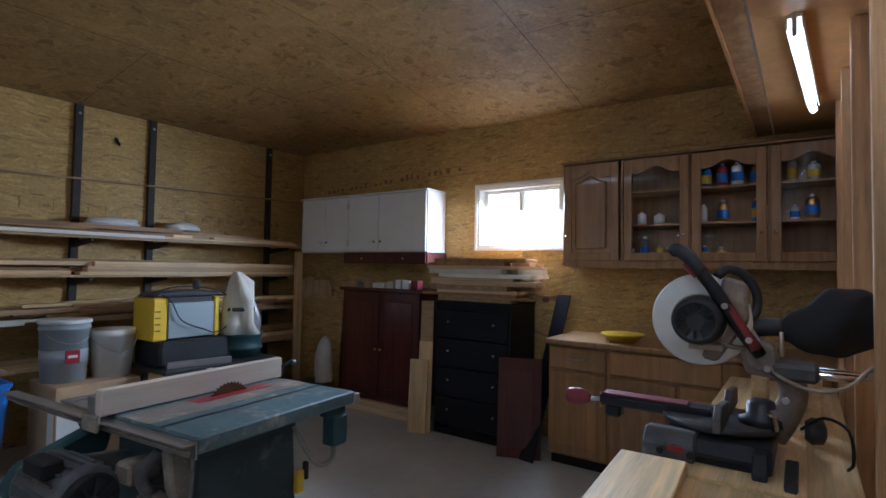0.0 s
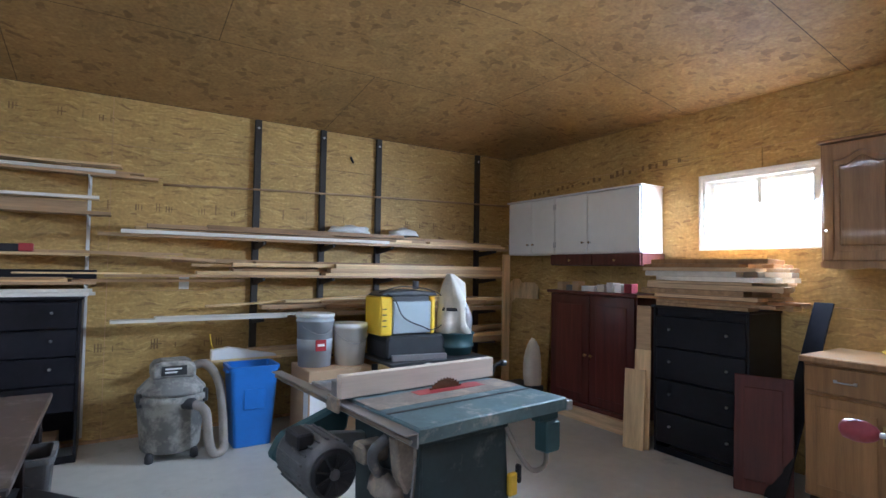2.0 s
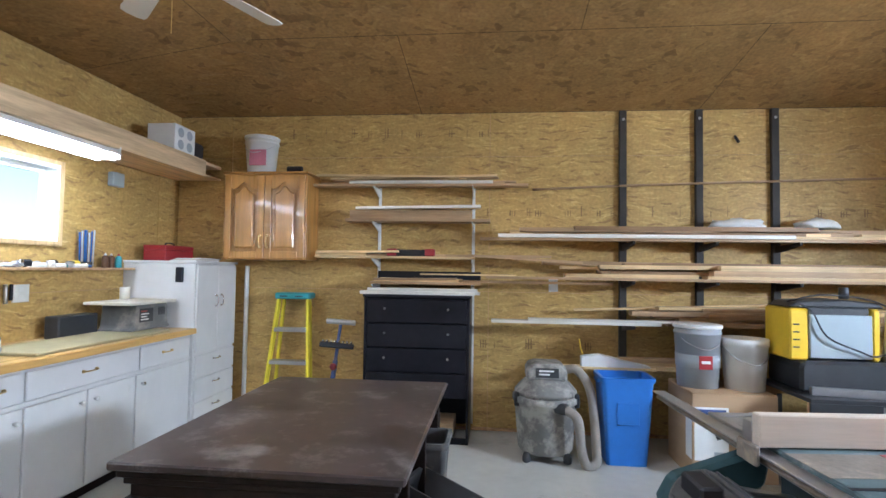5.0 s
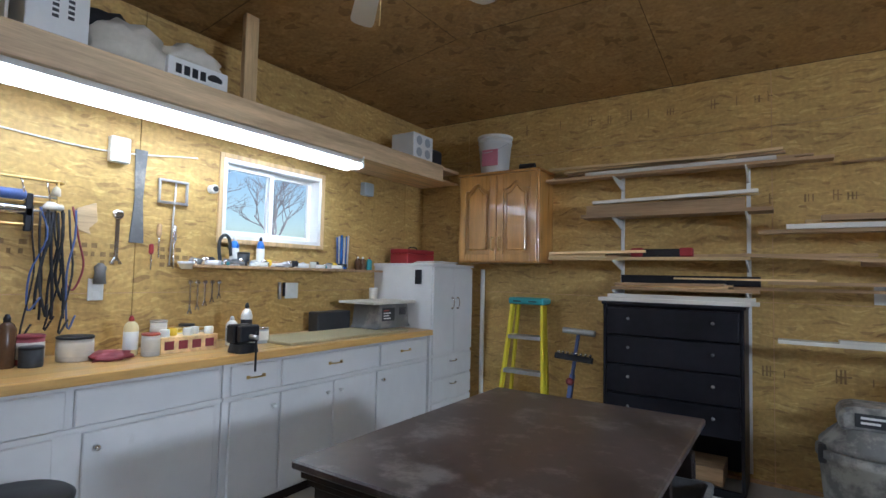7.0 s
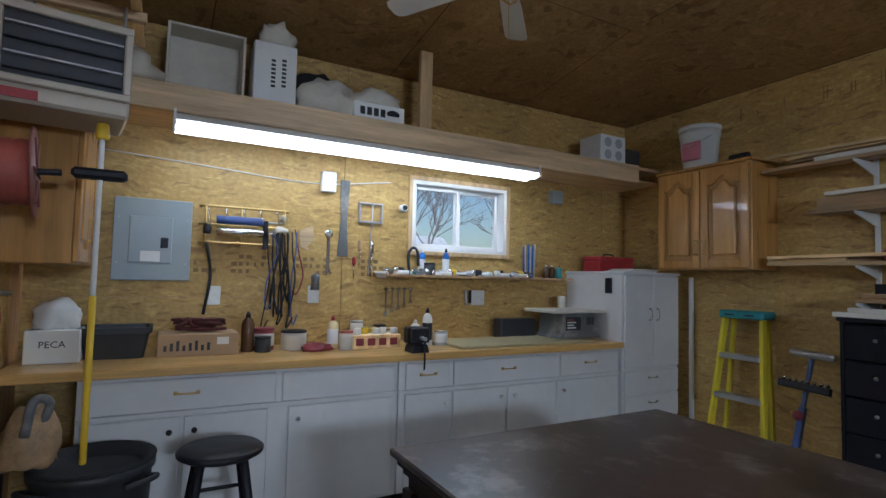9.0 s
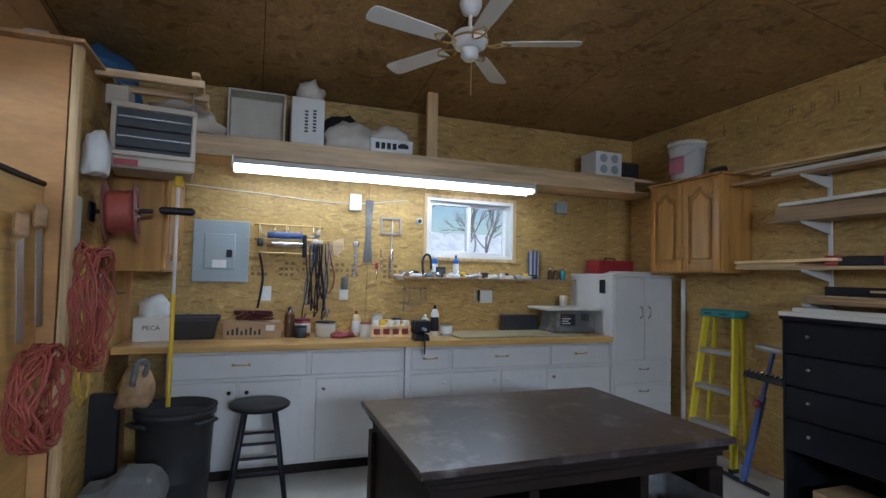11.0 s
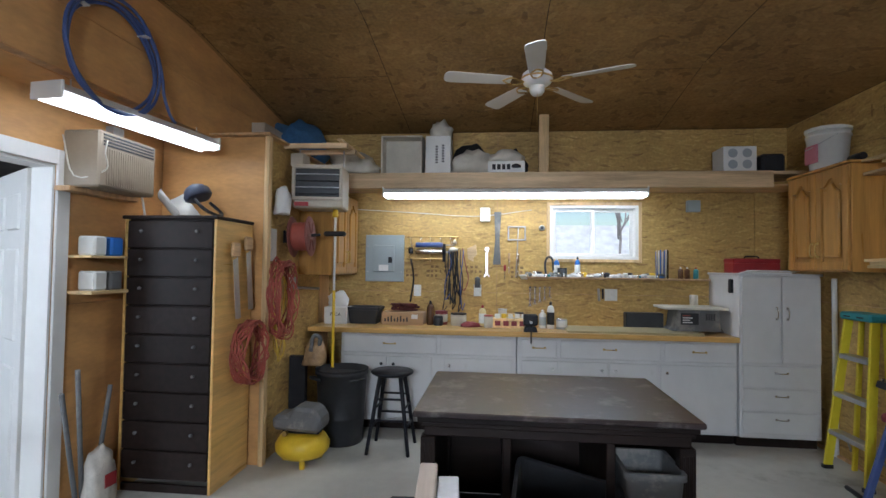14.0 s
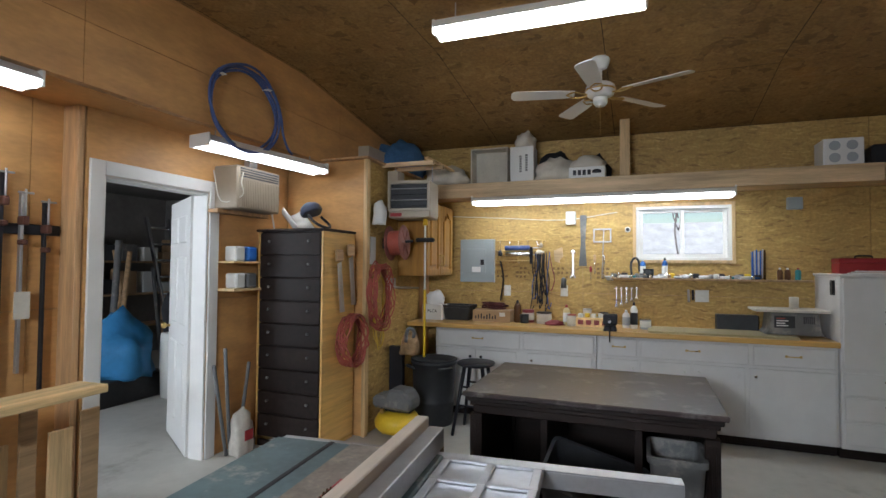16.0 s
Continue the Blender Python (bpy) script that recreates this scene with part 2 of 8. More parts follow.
for dark in (ESPR, BLACKP):
    dark.node_tree.nodes["Principled BSDF"].inputs["Specular IOR Level"].default_value = 0.22

# ---------- mesh tools ----------
def box(x0, x1, y0, y1, z0, z1, bev=0.003, bm=None, m=None):
    own = bmesh.new()
    bmesh.ops.create_cube(own, size=1.0)
    for v in own.verts:
        v.co = Vector((x0 if v.co.x < 0 else x1, y0 if v.co.y < 0 else y1, z0 if v.co.z < 0 else z1))
    if bev:
        bmesh.ops.bevel(own, geom=own.edges[:], offset=min(bev, 0.45 * min(abs(x1 - x0), abs(y1 - y0), abs(z1 - z0))), segments=1, affect="EDGES")
    if m is not None:
        own.transform(m)
    return join(bm, own)


def join(bm, own):
    bmesh.ops.recalc_face_normals(own, faces=own.faces[:])
    if bm is None:
        return own
    tmp = bpy.data.meshes.new("tmp")
    own.to_mesh(tmp)
    own.free()
    bm.from_mesh(tmp)
    bpy.data.meshes.remove(tmp)
    return bm


def lathe(profile, seg=28, bm=None, m=None, smooth=True):
    """Revolve (radius, z) pairs about z."""
    own = bmesh.new()
    rings = []
    for r, z in profile:
        rings.append([own.verts.new((max(r, 1e-4) * math.cos(2 * math.pi * i / seg), max(r, 1e-4) * math.sin(2 * math.pi * i / seg), z)) for i in range(seg)])
    for a, b in zip(rings, rings[1:]):
        for i in range(seg):
            f = own.faces.new((a[i], a[(i + 1) % seg], b[(i + 1) % seg], b[i]))
            f.smooth = smooth
    own.faces.new(rings[0][::-1])
    own.faces.new(rings[-1])
    if m is not None:
        own.transform(m)
    return join(bm, own)


def cyl(p, q, r, r2=None, seg=16, bm=None):
    """A capped cylinder or cone from p to q."""
    p, q = Vector(p), Vector(q)
    d = q - p
    m = Matrix.Translation(p) @ d.to_track_quat("Z", "Y").to_matrix().to_4x4()
    h, r2 = d.length, r if r2 is None else r2
    e = min(0.15 * r, 0.1 * h, 0.004)
    return lathe([(r - e, 0), (r, e), (r2, h - e), (r2 - min(e, r2 * 0.5), h)], seg, bm, m)


def tube(points, r, seg=8, bm=None, smooth_steps=4):
    """A round tube along a Catmull-Rom line through the points."""
    pts = [Vector(p) for p in points]
    line = []
    ext = [2 * pts[0] - pts[1]] + pts + [2 * pts[-1] - pts[-2]]
    for i in range(1, len(ext) - 2):
        a, b, c, d = ext[i - 1:i + 3]
        for k in range(smooth_steps):
            t = k / smooth_steps
            line.append(0.5 * ((2 * b) + (c - a) * t + (2 * a - 5 * b + 4 * c - d) * t * t + (3 * b - a - 3 * c + d) * t ** 3))
    line.append(pts[-1])
    own = bmesh.new()
    rings, up = [], Vector((0.13, 0.21, 0.97))
    for i, p in enumerate(line):
        t = (line[min(i + 1, len(line) - 1)] - line[max(i - 1, 0)])
        if t.length < 1e-6:
            t = Vector((0, 0, 1))
        t.normalize()
        u = up - t * up.dot(t)
        if u.length < 1e-3:
            u = Vector((1, 0, 0)) - t * t.x
        u.normalize()
        up = u
        w = t.cross(u)
        rings.append([own.verts.new(p + r * (math.cos(2 * math.pi * k / seg) * u + math.sin(2 * math.pi * k / seg) * w)) for k in range(seg)])
    for a, b in zip(rings, rings[1:]):
        for k in range(seg):
            f = own.faces.new((a[k], a[(k + 1) % seg], b[(k + 1) % seg], b[k]))
            f.smooth = True
    own.faces.new(rings[0][::-1])
    own.faces.new(rings[-1])
    return join(bm, own)


def prism(outline, d0, d1, axis="y", bm=None, bev=0.003, m=None):
    """A flat outline of (u, v) pairs made solid from d0 to d1 along an axis: y takes u as x, x takes u as y, z takes u, v as x, y."""
    own = bmesh.new()
    def at(u, v, d):
        return {"y": (u, d, v), "x": (d, u, v), "z": (u, v, d)}[axis]
    a = [own.verts.new(at(u, v, d0)) for u, v in outline]
    b = [own.verts.new(at(u, v, d1)) for u, v in outline]
    own.faces.new(a)
    own.faces.new(b[::-1])
    for i in range(len(a)):
        j = (i + 1) % len(a)
        own.faces.new((a[i], b[i], b[j], a[j]))
    bmesh.ops.recalc_face_normals(own, faces=own.faces[:])
    if bev:
        bmesh.ops.bevel(own, geom=own.edges[:], offset=bev, segments=1, affect="EDGES")
    if m is not None:
        own.transform(m)
    return join(bm, own)


def lump(rx, ry, rz, seed=0, rough=0.25, sub=3, bm=None, m=None, freq=2.2):
    """A crumpled soft heap with a flat underside."""
    own = bmesh.new()
    bmesh.ops.create_icosphere(own, subdivisions=sub, radius=1.0)
    for v in own.verts:
        k = 1 + rough * noise.noise(v.co * freq + Vector((seed * 7.3, seed, 1))) + 0.5 * rough * noise.noise(v.co * freq * 2.7 + Vector((seed, 3, 1)))
        v.co = Vector((v.co.x * rx * k, v.co.y * ry * k, max(-0.35, v.co.z) * rz * k + 0.35 * rz))
    for f in own.faces:
        f.smooth = True
    if m is not None:
        own.transform(m)
    return join(bm, own)


def mesh_of(name, bm, mat):
    me = bpy.data.meshes.new(name)
    bm.to_mesh(me)
    bm.free()
    me.materials.append(mat)
    return me


def thing(name, at, label, category, group="", kind="", rz=0):
    ob = new(name)
    ob.matrix_world = pose(*at, 0, 0, rz)
    ob.empty_display_size = 0.1
    return tagged(ob, label, category, group, kind)


def part(name, bm, mat, parent, label=""):
    ob = new(name, mesh_of(name, bm, mat))
    ob.parent = parent
    return tagged(ob, label)


def solo(name, bm, mat, label, category, group="", kind="", at=(0, 0, 0), rz=0):
    ob = new(name, mesh_of(name, bm, mat))
    ob.matrix_world = pose(*at, 0, 0, rz)
    return tagged(ob, label, category, group, kind)


def text_mesh(body, size, depth=0.0006):
    """Letters as a mesh in the x z plane, centred, reading along +x."""
    cu = bpy.data.curves.new("letters", "FONT")
    cu.body, cu.size, cu.extrude, cu.align_x, cu.align_y, cu.resolution_u = body, size, depth, "CENTER", "CENTER", 2
    ob = bpy.data.objects.new("letters", cu)
    scene.collection.objects.link(ob)
    dg = bpy.context.evaluated_depsgraph_get()
    me = bpy.data.meshes.new_from_object(ob.evaluated_get(dg))
    bpy.data.objects.remove(ob)
    bm = bmesh.new()
    bm.from_mesh(me)
    bpy.data.meshes.remove(me)
    bm.transform(pose(0, 0, 0, 90, 0, 0))
    return bm

# ---------- structure ----------
RX, RY, WALLTOP = 7.25, -5.30, 2.84


def ceil_z(x, y):
    return WALLTOP + 0.15 * max(0.0, min(-y, x, RX - x, 1.9))


def structure(name, bm, mat, label=""):
    return tagged(new(name, mesh_of(name, bm, mat)), label or name.replace("_", " "), name.split("_")[0], kind="structure")


def sheeted_wall(name, axis, at, out, lo, hi, ztop, mat, holes=(), step=2.44, first=0.0, rows=(0.0, 1.22, 2.44, 9.0)):
    """A wall with a backing and board sheets with narrow open joints; axis: the way along it; at: face; out: +1 or -1 away from the room."""
    def slab(u0, u1, z0, z1, d0, d1, bev=0.0):
        a, b = sorted((at + out * d0, at + out * d1))
        return box(u0, u1, a, b, z0, z1, bev) if axis == "x" else box(a, b, u0, u1, z0, z1, bev)
    us = [lo] + [first + step * k for k in range(-6, 8) if lo + 0.1 < first + step * k < hi - 0.1] + [hi]
    zs = [z for z in rows if z < ztop - 0.1] + [ztop]
    bits = []
    for u0, u1 in zip(us, us[1:]):
        for z0, z1 in zip(zs, zs[1:]):
            rect = [(u0 + 0.0025, u1 - 0.0025, z0 + 0.0025, z1 - 0.0025)]
            for h0, h1, k0, k1 in holes:
                nxt = []
                for a, b, c, d in rect:
                    if h1 <= a or h0 >= b or k1 <= c or k0 >= d:
                        nxt.append((a, b, c, d))
                        continue
                    if a < h0: nxt.append((a, h0, c, d))
                    if b > h1: nxt.append((h1, b, c, d))
                    if c < k0: nxt.append((max(a, h0), min(b, h1), c, k0))
                    if d > k1: nxt.append((max(a, h0), min(b, h1), k1, d))
                rect = nxt
            bits += rect
    back = bmesh.new()
    rect = [(lo, hi, 0.0, ztop)]
    for h0, h1, k0, k1 in holes:
        rect = [(lo, h0, 0, ztop), (h1, hi, 0, ztop), (h0, h1, k1, ztop)] + ([(h0, h1, 0, k0)] if k0 > 0 else [])
    for a, b, c, d in rect:
        join(back, slab(a, b, c, d, 0.012, 0.13))
    w = structure(name, back, STUD, "wood framed shop wall covered with board sheets")
    for a, b, c, d in bits:
        part("panel", slab(a, b, c, d, 0.0, 0.0119), mat, w)
    return w


structure("floor", box(-0.13, RX + 0.13, -5.36, 0.13, -0.12, 0, 0), CONC, "pale worn concrete shop floor with stains")
WIN_W = (-2.22, -1.37, 1.565, 2.095)
WIN_E = (-3.43, -2.56, 1.665, 2.245)
DOOR = (2.47, 3.31, 0.0, 2.04)
sheeted_wall("wall_north", "x", 0.0, 1, -0.13, RX + 0.13, WALLTOP, OSB, first=0.53, rows=(0.0, 1.22, 2.44, 9))
sheeted_wall("wall_west", "y", 0.0, -1, -5.30, 0.0, WALLTOP, OSB, (WIN_W,), first=-0.3, rows=(0.0, 1.22, 2.44, 9))
sheeted_wall("wall_east", "y", RX, 1, -5.44, 0.0, WALLTOP + 0.02, OSB, (WIN_E,), first=-0.6, rows=(0.0, 1.22, 2.44, 9))
sheeted_wall("wall_south", "x", RY, -1, -0.13, 3.42, 2.46, PLY, (DOOR,), first=1.2)
sheeted_wall("wall_south_east", "x", -5.44, -1, 3.421, RX + 0.13, 2.46, PLY, first=1.2)

# ceiling: sheets that follow the low hip, with open joints under a dark deck
bm = bmesh.new()
def sheet(x0, x1, y0, y1, up, bm):
    nx, ny = max(1, round((x1 - x0) / 0.16)), max(1, round((y1 - y0) / 0.16))
    g = [[bm.verts.new((x0 + (x1 - x0) * i / nx, y0 + (y1 - y0) * j / ny, ceil_z(x0 + (x1 - x0) * i / nx, y0 + (y1 - y0) * j / ny) + up)) for j in range(ny + 1)] for i in range(nx + 1)]
    for i in range(nx):
        for j in range(ny):
            bm.faces.new((g[i][j], g[i][j + 1], g[i + 1][j + 1], g[i + 1][j]))
r = 0
y = 0.0
while y > -4.95:
    y1 = max(y - 1.21, -4.96)
    x = -0.1 - (1.2 if r % 2 else 0.0)
    while x < RX + 0.1:
        sheet(max(x, -0.1) + 0.002, min(x + 2.44, RX + 0.1) - 0.002, y1 + 0.0025, y - 0.0025, 0.0, bm)
        x += 2.44
    y, r = y1, r + 1
structure("ceiling", bm, OSBC, "low hipped ceiling of brown board sheets, darkened for the dimmer light")
bm = bmesh.new()
sheet(-0.13, RX + 0.13, -5.43, 0.13, 0.02, bm)
sheet(-0.13, RX + 0.13, -5.43, 0.13, 0.10, bm)
structure("ceiling_deck", bm, ESPR, "deck above the ceiling sheets")
# boxed bulkhead along the south side
bk = structure("bulkhead", box(-0.05, RX, -4.98, -4.885, 2.44, 3.10, 0), STUD, "boxed bulkhead above the south aisle")
for x0 in (-0.05, 1.3, 3.74, 6.18):
    x1 = min({-0.05: 1.3, 1.3: 3.74, 3.74: 6.18, 6.18: RX}[x0], RX)
    part("panel", box(x0 + 0.002, x1 - 0.002, -4.884, -4.872, 2.425, 2.75, 0), PLY, bk)
    part("panel", box(x0 + 0.002, x1 - 0.002, -4.884, -4.872, 2.754, 3.14, 0), PLY, bk)
structure("soffit", box(-0.05, RX, -5.44, -4.99, 2.44, 2.46, 0), PLY, "low board soffit of the south aisle")
for x in (3.43, 4.12, 4.70, 5.4, 6.0, 6.55):
    structure("stud", box(x, x + 0.04, -5.438, -5.302, 0.0, 2.435, 0.003), STUD, "bare wall stud of yellow pine")
structure("baseboard", box(0.02, 7.2, -0.035, -0.002, 0.0, 0.02, 0.002), STUD, "thin board along the foot of the wall")


def window(name, axis_x, face, out, y0, y1, z0, z1, label):
    """Sliding window in the wall at x = face; out: +1 or -1."""
    w = thing(name, (face, (y0 + y1) / 2, z0), label, "window", kind="structure")
    hw, h = (y1 - y0) / 2, z1 - z0
    a, b = sorted((out * -0.012, out * 0.13))
    fr = box(a, b, -hw, hw, -0.002, 0.028, 0.003)
    for q in ((-hw, -hw + 0.03, 0.028, h - 0.028), (hw - 0.03, hw, 0.028, h - 0.028), (-hw, hw, h - 0.028, h + 0.002)):
        box(a, b, q[0], q[1], q[2], q[3], 0.003, fr)
    part("window_frame", fr, WHITE, w)
    c, d = sorted((out * 0.05, out * 0.075))
    for s, e, off in ((-hw + 0.03, 0.02, 0.0), (-0.02, hw - 0.03, 0.026)):
        c2, d2 = c + out * off, d + out * off
        sash = box(c2, d2, s, s + 0.035, 0.028, h - 0.028, 0.003)
        box(c2, d2, e - 0.035, e, 0.028, h - 0.028, 0.003, sash)
        box(c2, d2, s + 0.035, e - 0.035, 0.028, 0.06, 0.003, sash)
        box(c2, d2, s + 0.035, e - 0.035, h - 0.06, h - 0.028, 0.003, sash)
        p = part("sash", sash, WHITE, w)
        g = part("pane", box((c2 + d2) / 2 - 0.002, (c2 + d2) / 2 + 0.002, s + 0.03, e - 0.03, 0.055, h - 0.055, 0), GLASS, p)
        g.visible_shadow = False
    a, b = sorted((-out * 0.018, -out * 0.0005))
    tr = bmesh.new()
    for q in ((-hw - 0.03, -hw, -0.03, h + 0.03), (hw, hw + 0.03, -0.03, h + 0.03), (-hw, hw, h, h + 0.03), (-hw, hw, -0.03, 0)):
        box(a, b, *q, 0.003, tr)
    part("trim", tr, PINEZ if out < 0 else WHITE, w)
    return w


window("window_1", 1, 0.0, -1, *WIN_W, "white vinyl sliding window over the workbench")
window("window_2", 1, RX, 1, *WIN_E, "white vinyl sliding window bright with daylight")

# ground outside, with a neighbouring house and bare trees seen through the west window
GROUND = material("ground_soil", color=(0.2, 0.19, 0.15), rough=0.9, vary=0.3, scale=0.8)
gr = box(-400, 400, -400, 400, -0.5, -0.35, 0)
structure("ground", gr, GROUND, "bare grey ground round the building")
# added glowing board: makes the east window burn out white, and lights the room
structure("backdrop", box(9.6, 9.62, -7.0, 1.5, -0.34, 3.1, 0), glow("window_burnout_glow", (0.9, 0.95, 1.0), 2.2), "glowing white board added outside to burn out the window view")

# door and its casing
d = thing("door_1", (2.47, -5.36, 0.0), "white six-panel door standing open into the next room", "door", kind="structure")
fr = bmesh.new()
for q in ((-0.095, -0.0, 0.0, 2.13), (0.84, 0.935, 0.0, 2.13), (0.0, 0.84, 2.04, 2.13)):
    box(q[0], q[1], 0.062, 0.08, q[2], q[3], 0.004, fr)
part("casing", fr, WHITE, d)
fr = bmesh.new()
for q in ((0.0, 0.018, 0.0, 2.04), (0.822, 0.84, 0.0, 2.04), (0.018, 0.822, 2.022, 2.04)):
    box(q[0], q[1], -0.075, 0.062, q[2], q[3], 0.002, fr)
part("jamb", fr, WHITE, d)
leafm = Matrix.Translation((0.02, -0.075, 0)) @ Matrix.Rotation(radians(-122), 4, "Z")
lf = box(0, 0.80, -0.018, 0.018, 0.01, 2.02, 0.003)
leaf = part("leaf", lf, WHITE, d)
leaf.matrix_local = leafm
for px in (0.11, 0.44):
    for z0, z1 in ((0.2, 0.85), (1.0, 1.55), (1.66, 1.88)):
        for s in (1, -1):
            part("panel", box(px, px + 0.25, s * 0.018 - 0.011, s * 0.018 + 0.011, z0, z1, 0.0105), WHITE, leaf)
kn = bmesh.new()
for s in (1, -1):
    cyl((0.74, s * 0.018, 0.95), (0.74, s * 0.05, 0.95), 0.012, bm=kn)
    lathe([(0.012, 0), (0.028, 0.012), (0.03, 0.03), (0.018, 0.045)], 16, kn, Matrix.Translation((0.74, s * 0.045, 0.95)) @ Matrix.Rotation(radians(-90 * s), 4, "X"))
part("door_handle", kn, BRASS, leaf, "round brass door knob")
for z in (0.25, 1.0, 1.8):
    part("hinge", box(-0.012, 0.03, -0.022, -0.0185, z - 0.05, z + 0.05, 0.001), BRASS, leaf)

# the next room beyond the door
structure("floor_garage", box(-1.2, 7.38, -10.0, -5.361, -0.12, 0.0, 0), CONC, "grey concrete floor of the next room")
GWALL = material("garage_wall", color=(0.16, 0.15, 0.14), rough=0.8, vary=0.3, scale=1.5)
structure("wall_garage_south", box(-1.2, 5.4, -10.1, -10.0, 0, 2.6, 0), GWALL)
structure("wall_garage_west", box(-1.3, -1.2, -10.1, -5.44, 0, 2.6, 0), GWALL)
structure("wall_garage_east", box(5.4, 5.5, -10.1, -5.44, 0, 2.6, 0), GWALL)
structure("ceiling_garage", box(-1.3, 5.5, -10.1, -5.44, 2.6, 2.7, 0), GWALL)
# added cool fill lamp that brightens the next room; no window stands behind it
gl = new("garage_fill", bpy.data.lights.new("garage_fill", "AREA"))
gl.data.shape, gl.data.size, gl.data.size_y, gl.data.energy, gl.data.color = "RECTANGLE", 2.0, 1.2, 120, (0.85, 0.92, 1.0)
gl.matrix_world = look((5.3, -7.2, 1.6), (1.5, -6.5, 0.8))

# partition block in the south west corner
blk = structure("partition", box(0.0, 1.52, -5.29, -4.47, 0.0, 2.42, 0), STUD, "boarded closet block in the corner")
part("panel", box(1.521, 1.533, -5.28, -4.46, 0.0, 2.43, 0), PLY, blk)
part("panel", box(0.33, 1.533, -4.469, -4.457, 0.0, 2.43, 0), OSB, blk)
part("trim", box(1.50, 1.56, -4.456, -4.42, 0.0, 2.44, 0.003), PINEZ, blk)
part("top", box(0.0, 1.60, -5.29, -4.40, 2.43, 2.448, 0.002), STUD, blk)

# shelf over the workbench
sh = thing("high_shelf", (0, 0, 2.22), "long rough pine shelf above the workbench", "shelf")
part("board", box(0.003, 0.44, -4.45, -0.04, 0.10, 0.128), PINEY, sh)
part("front_rail", box(0.44, 0.478, -4.42, -0.36, -0.02, 0.125), PINEY, sh)
part("hanger", box(0.35, 0.388, -2.36, -2.27, 0.128, 0.68), PINEZ, sh)
part("underside", box(0.003, 0.44, -4.45, -0.04, 0.0, 0.012), PINEY, sh)

# ---------- cabinets and furniture ----------
def knob(parent, at, way, mat=CHROME, r=0.014, name="knob"):
    """A round knob standing out from a front along way."""
    m = Matrix.Translation(at) @ Vector(way).to_track_quat("Z", "Y").to_matrix().to_4x4()
    return part(name, lathe([(r * 0.5, 0), (r * 0.45, r * 0.8), (r, r * 1.3), (r * 0.9, r * 2.0), (r * 0.3, r * 2.3)], 12, None, m), mat, parent)


def pull(parent, at, along, way, length=0.1, mat=BRASS):
    """A bow handle."""
    a, al, w = Vector(at), Vector(along), Vector(way)
    pts = [a - al * length / 2, a - al * length / 2 * 0.96 + w * 0.018, a + w * 0.027, a + al * length / 2 * 0.96 + w * 0.018, a + al * length / 2]
    b = tube(pts, 0.0045, 6)
    for s in (-1, 1):
        box(*[c for k in range(3) for c in sorted(((a + al * s * length / 2)[k] - 0.009, (a + al * s * length / 2)[k] + 0.009))], 0.002, b)
    return part("handle", b, mat, parent)


def arch_panel(w, h, z0, rise=0.05, n=14, inset=0.0):
    """Outline of a panel with a cathedral top."""
    pts = [(inset, z0 + inset), (w - inset, z0 + inset)]
    for i in range(n + 1):
        u = 1 - i / n
        s = 0.5 - 0.5 * math.cos(2 * math.pi * min(1, max(0, (u - 0.12) / 0.76)))
        pts.append((inset + u * (w - 2 * inset), z0 + h - inset - rise + rise * s))
    return pts


def arch_door(parent, u0, u1, z0, z1, front, out, plane, mat, glassy=False, rise=0.05, name="door"):
    """A framed door with an arched panel. plane 'x': u runs along x and the front is at y; 'y': u along y, front at x. out: -1 or 1."""
    w, h, st = u1 - u0, z1 - z0, 0.06
    ax = "y" if plane == "x" else "x"
    d0, d1 = front, front + out * 0.02
    own = bmesh.new()
    inner = [(u0 + st + a, b) for a, b in arch_panel(w - 2 * st, h - 2 * st, z0 + st, rise)]
    outer = [(u0, z0), (u1, z0), (u1, z1), (u0, z1)]
    # stiles and bottom rail, then the arched head made of slices
    for q in ((u0, u0 + st, z0, z1), (u1 - st, u1, z0, z1), (u0 + st, u1 - st, z0, z0 + st)):
        a, b = sorted((d0, d1))
        box(q[0], q[1], a, b, q[2], q[3], 0.003, own) if plane == "x" else box(a, b, q[0], q[1], q[2], q[3], 0.003, own)
    top = inner[2:]
    head = [(u1 - st, z1), (u0 + st, z1)] + [(a, b) for a, b in reversed(top)]
    prism(head, d0, d1, ax, own, 0.0)
    dr = part(name, own, mat, parent)
    if glassy:
        g = part("pane", prism([(u0 + st - 0.005, z0 + st - 0.005), (u1 - st + 0.005, z0 + st - 0.005), (u1 - st + 0.005, z1 - st), (u0 + st - 0.005, z1 - st)], front + out * 0.006, front + out * 0.010, ax, None, 0), GLASS, dr, "clear glass pane")
        g.visible_shadow = False
    else:
        part("panel", prism([(u0 + st - 0.003, z0 + st - 0.003), (u1 - st + 0.003, z0 + st - 0.003), (u1 - st + 0.003, z1 - st + 0.003), (u0 + st - 0.003, z1 - st + 0.003)], front, front + out * 0.004, ax, None, 0), mat, dr)
        part("raised_field", prism([(u0 + st + 0.03 + a, b) for a, b in arch_panel(w - 2 * st - 0.06, h - 2 * st - 0.06, z0 + st + 0.03, rise)], front + out * 0.004, front + out * 0.022, ax, None, 0.013), mat, dr)
    return dr


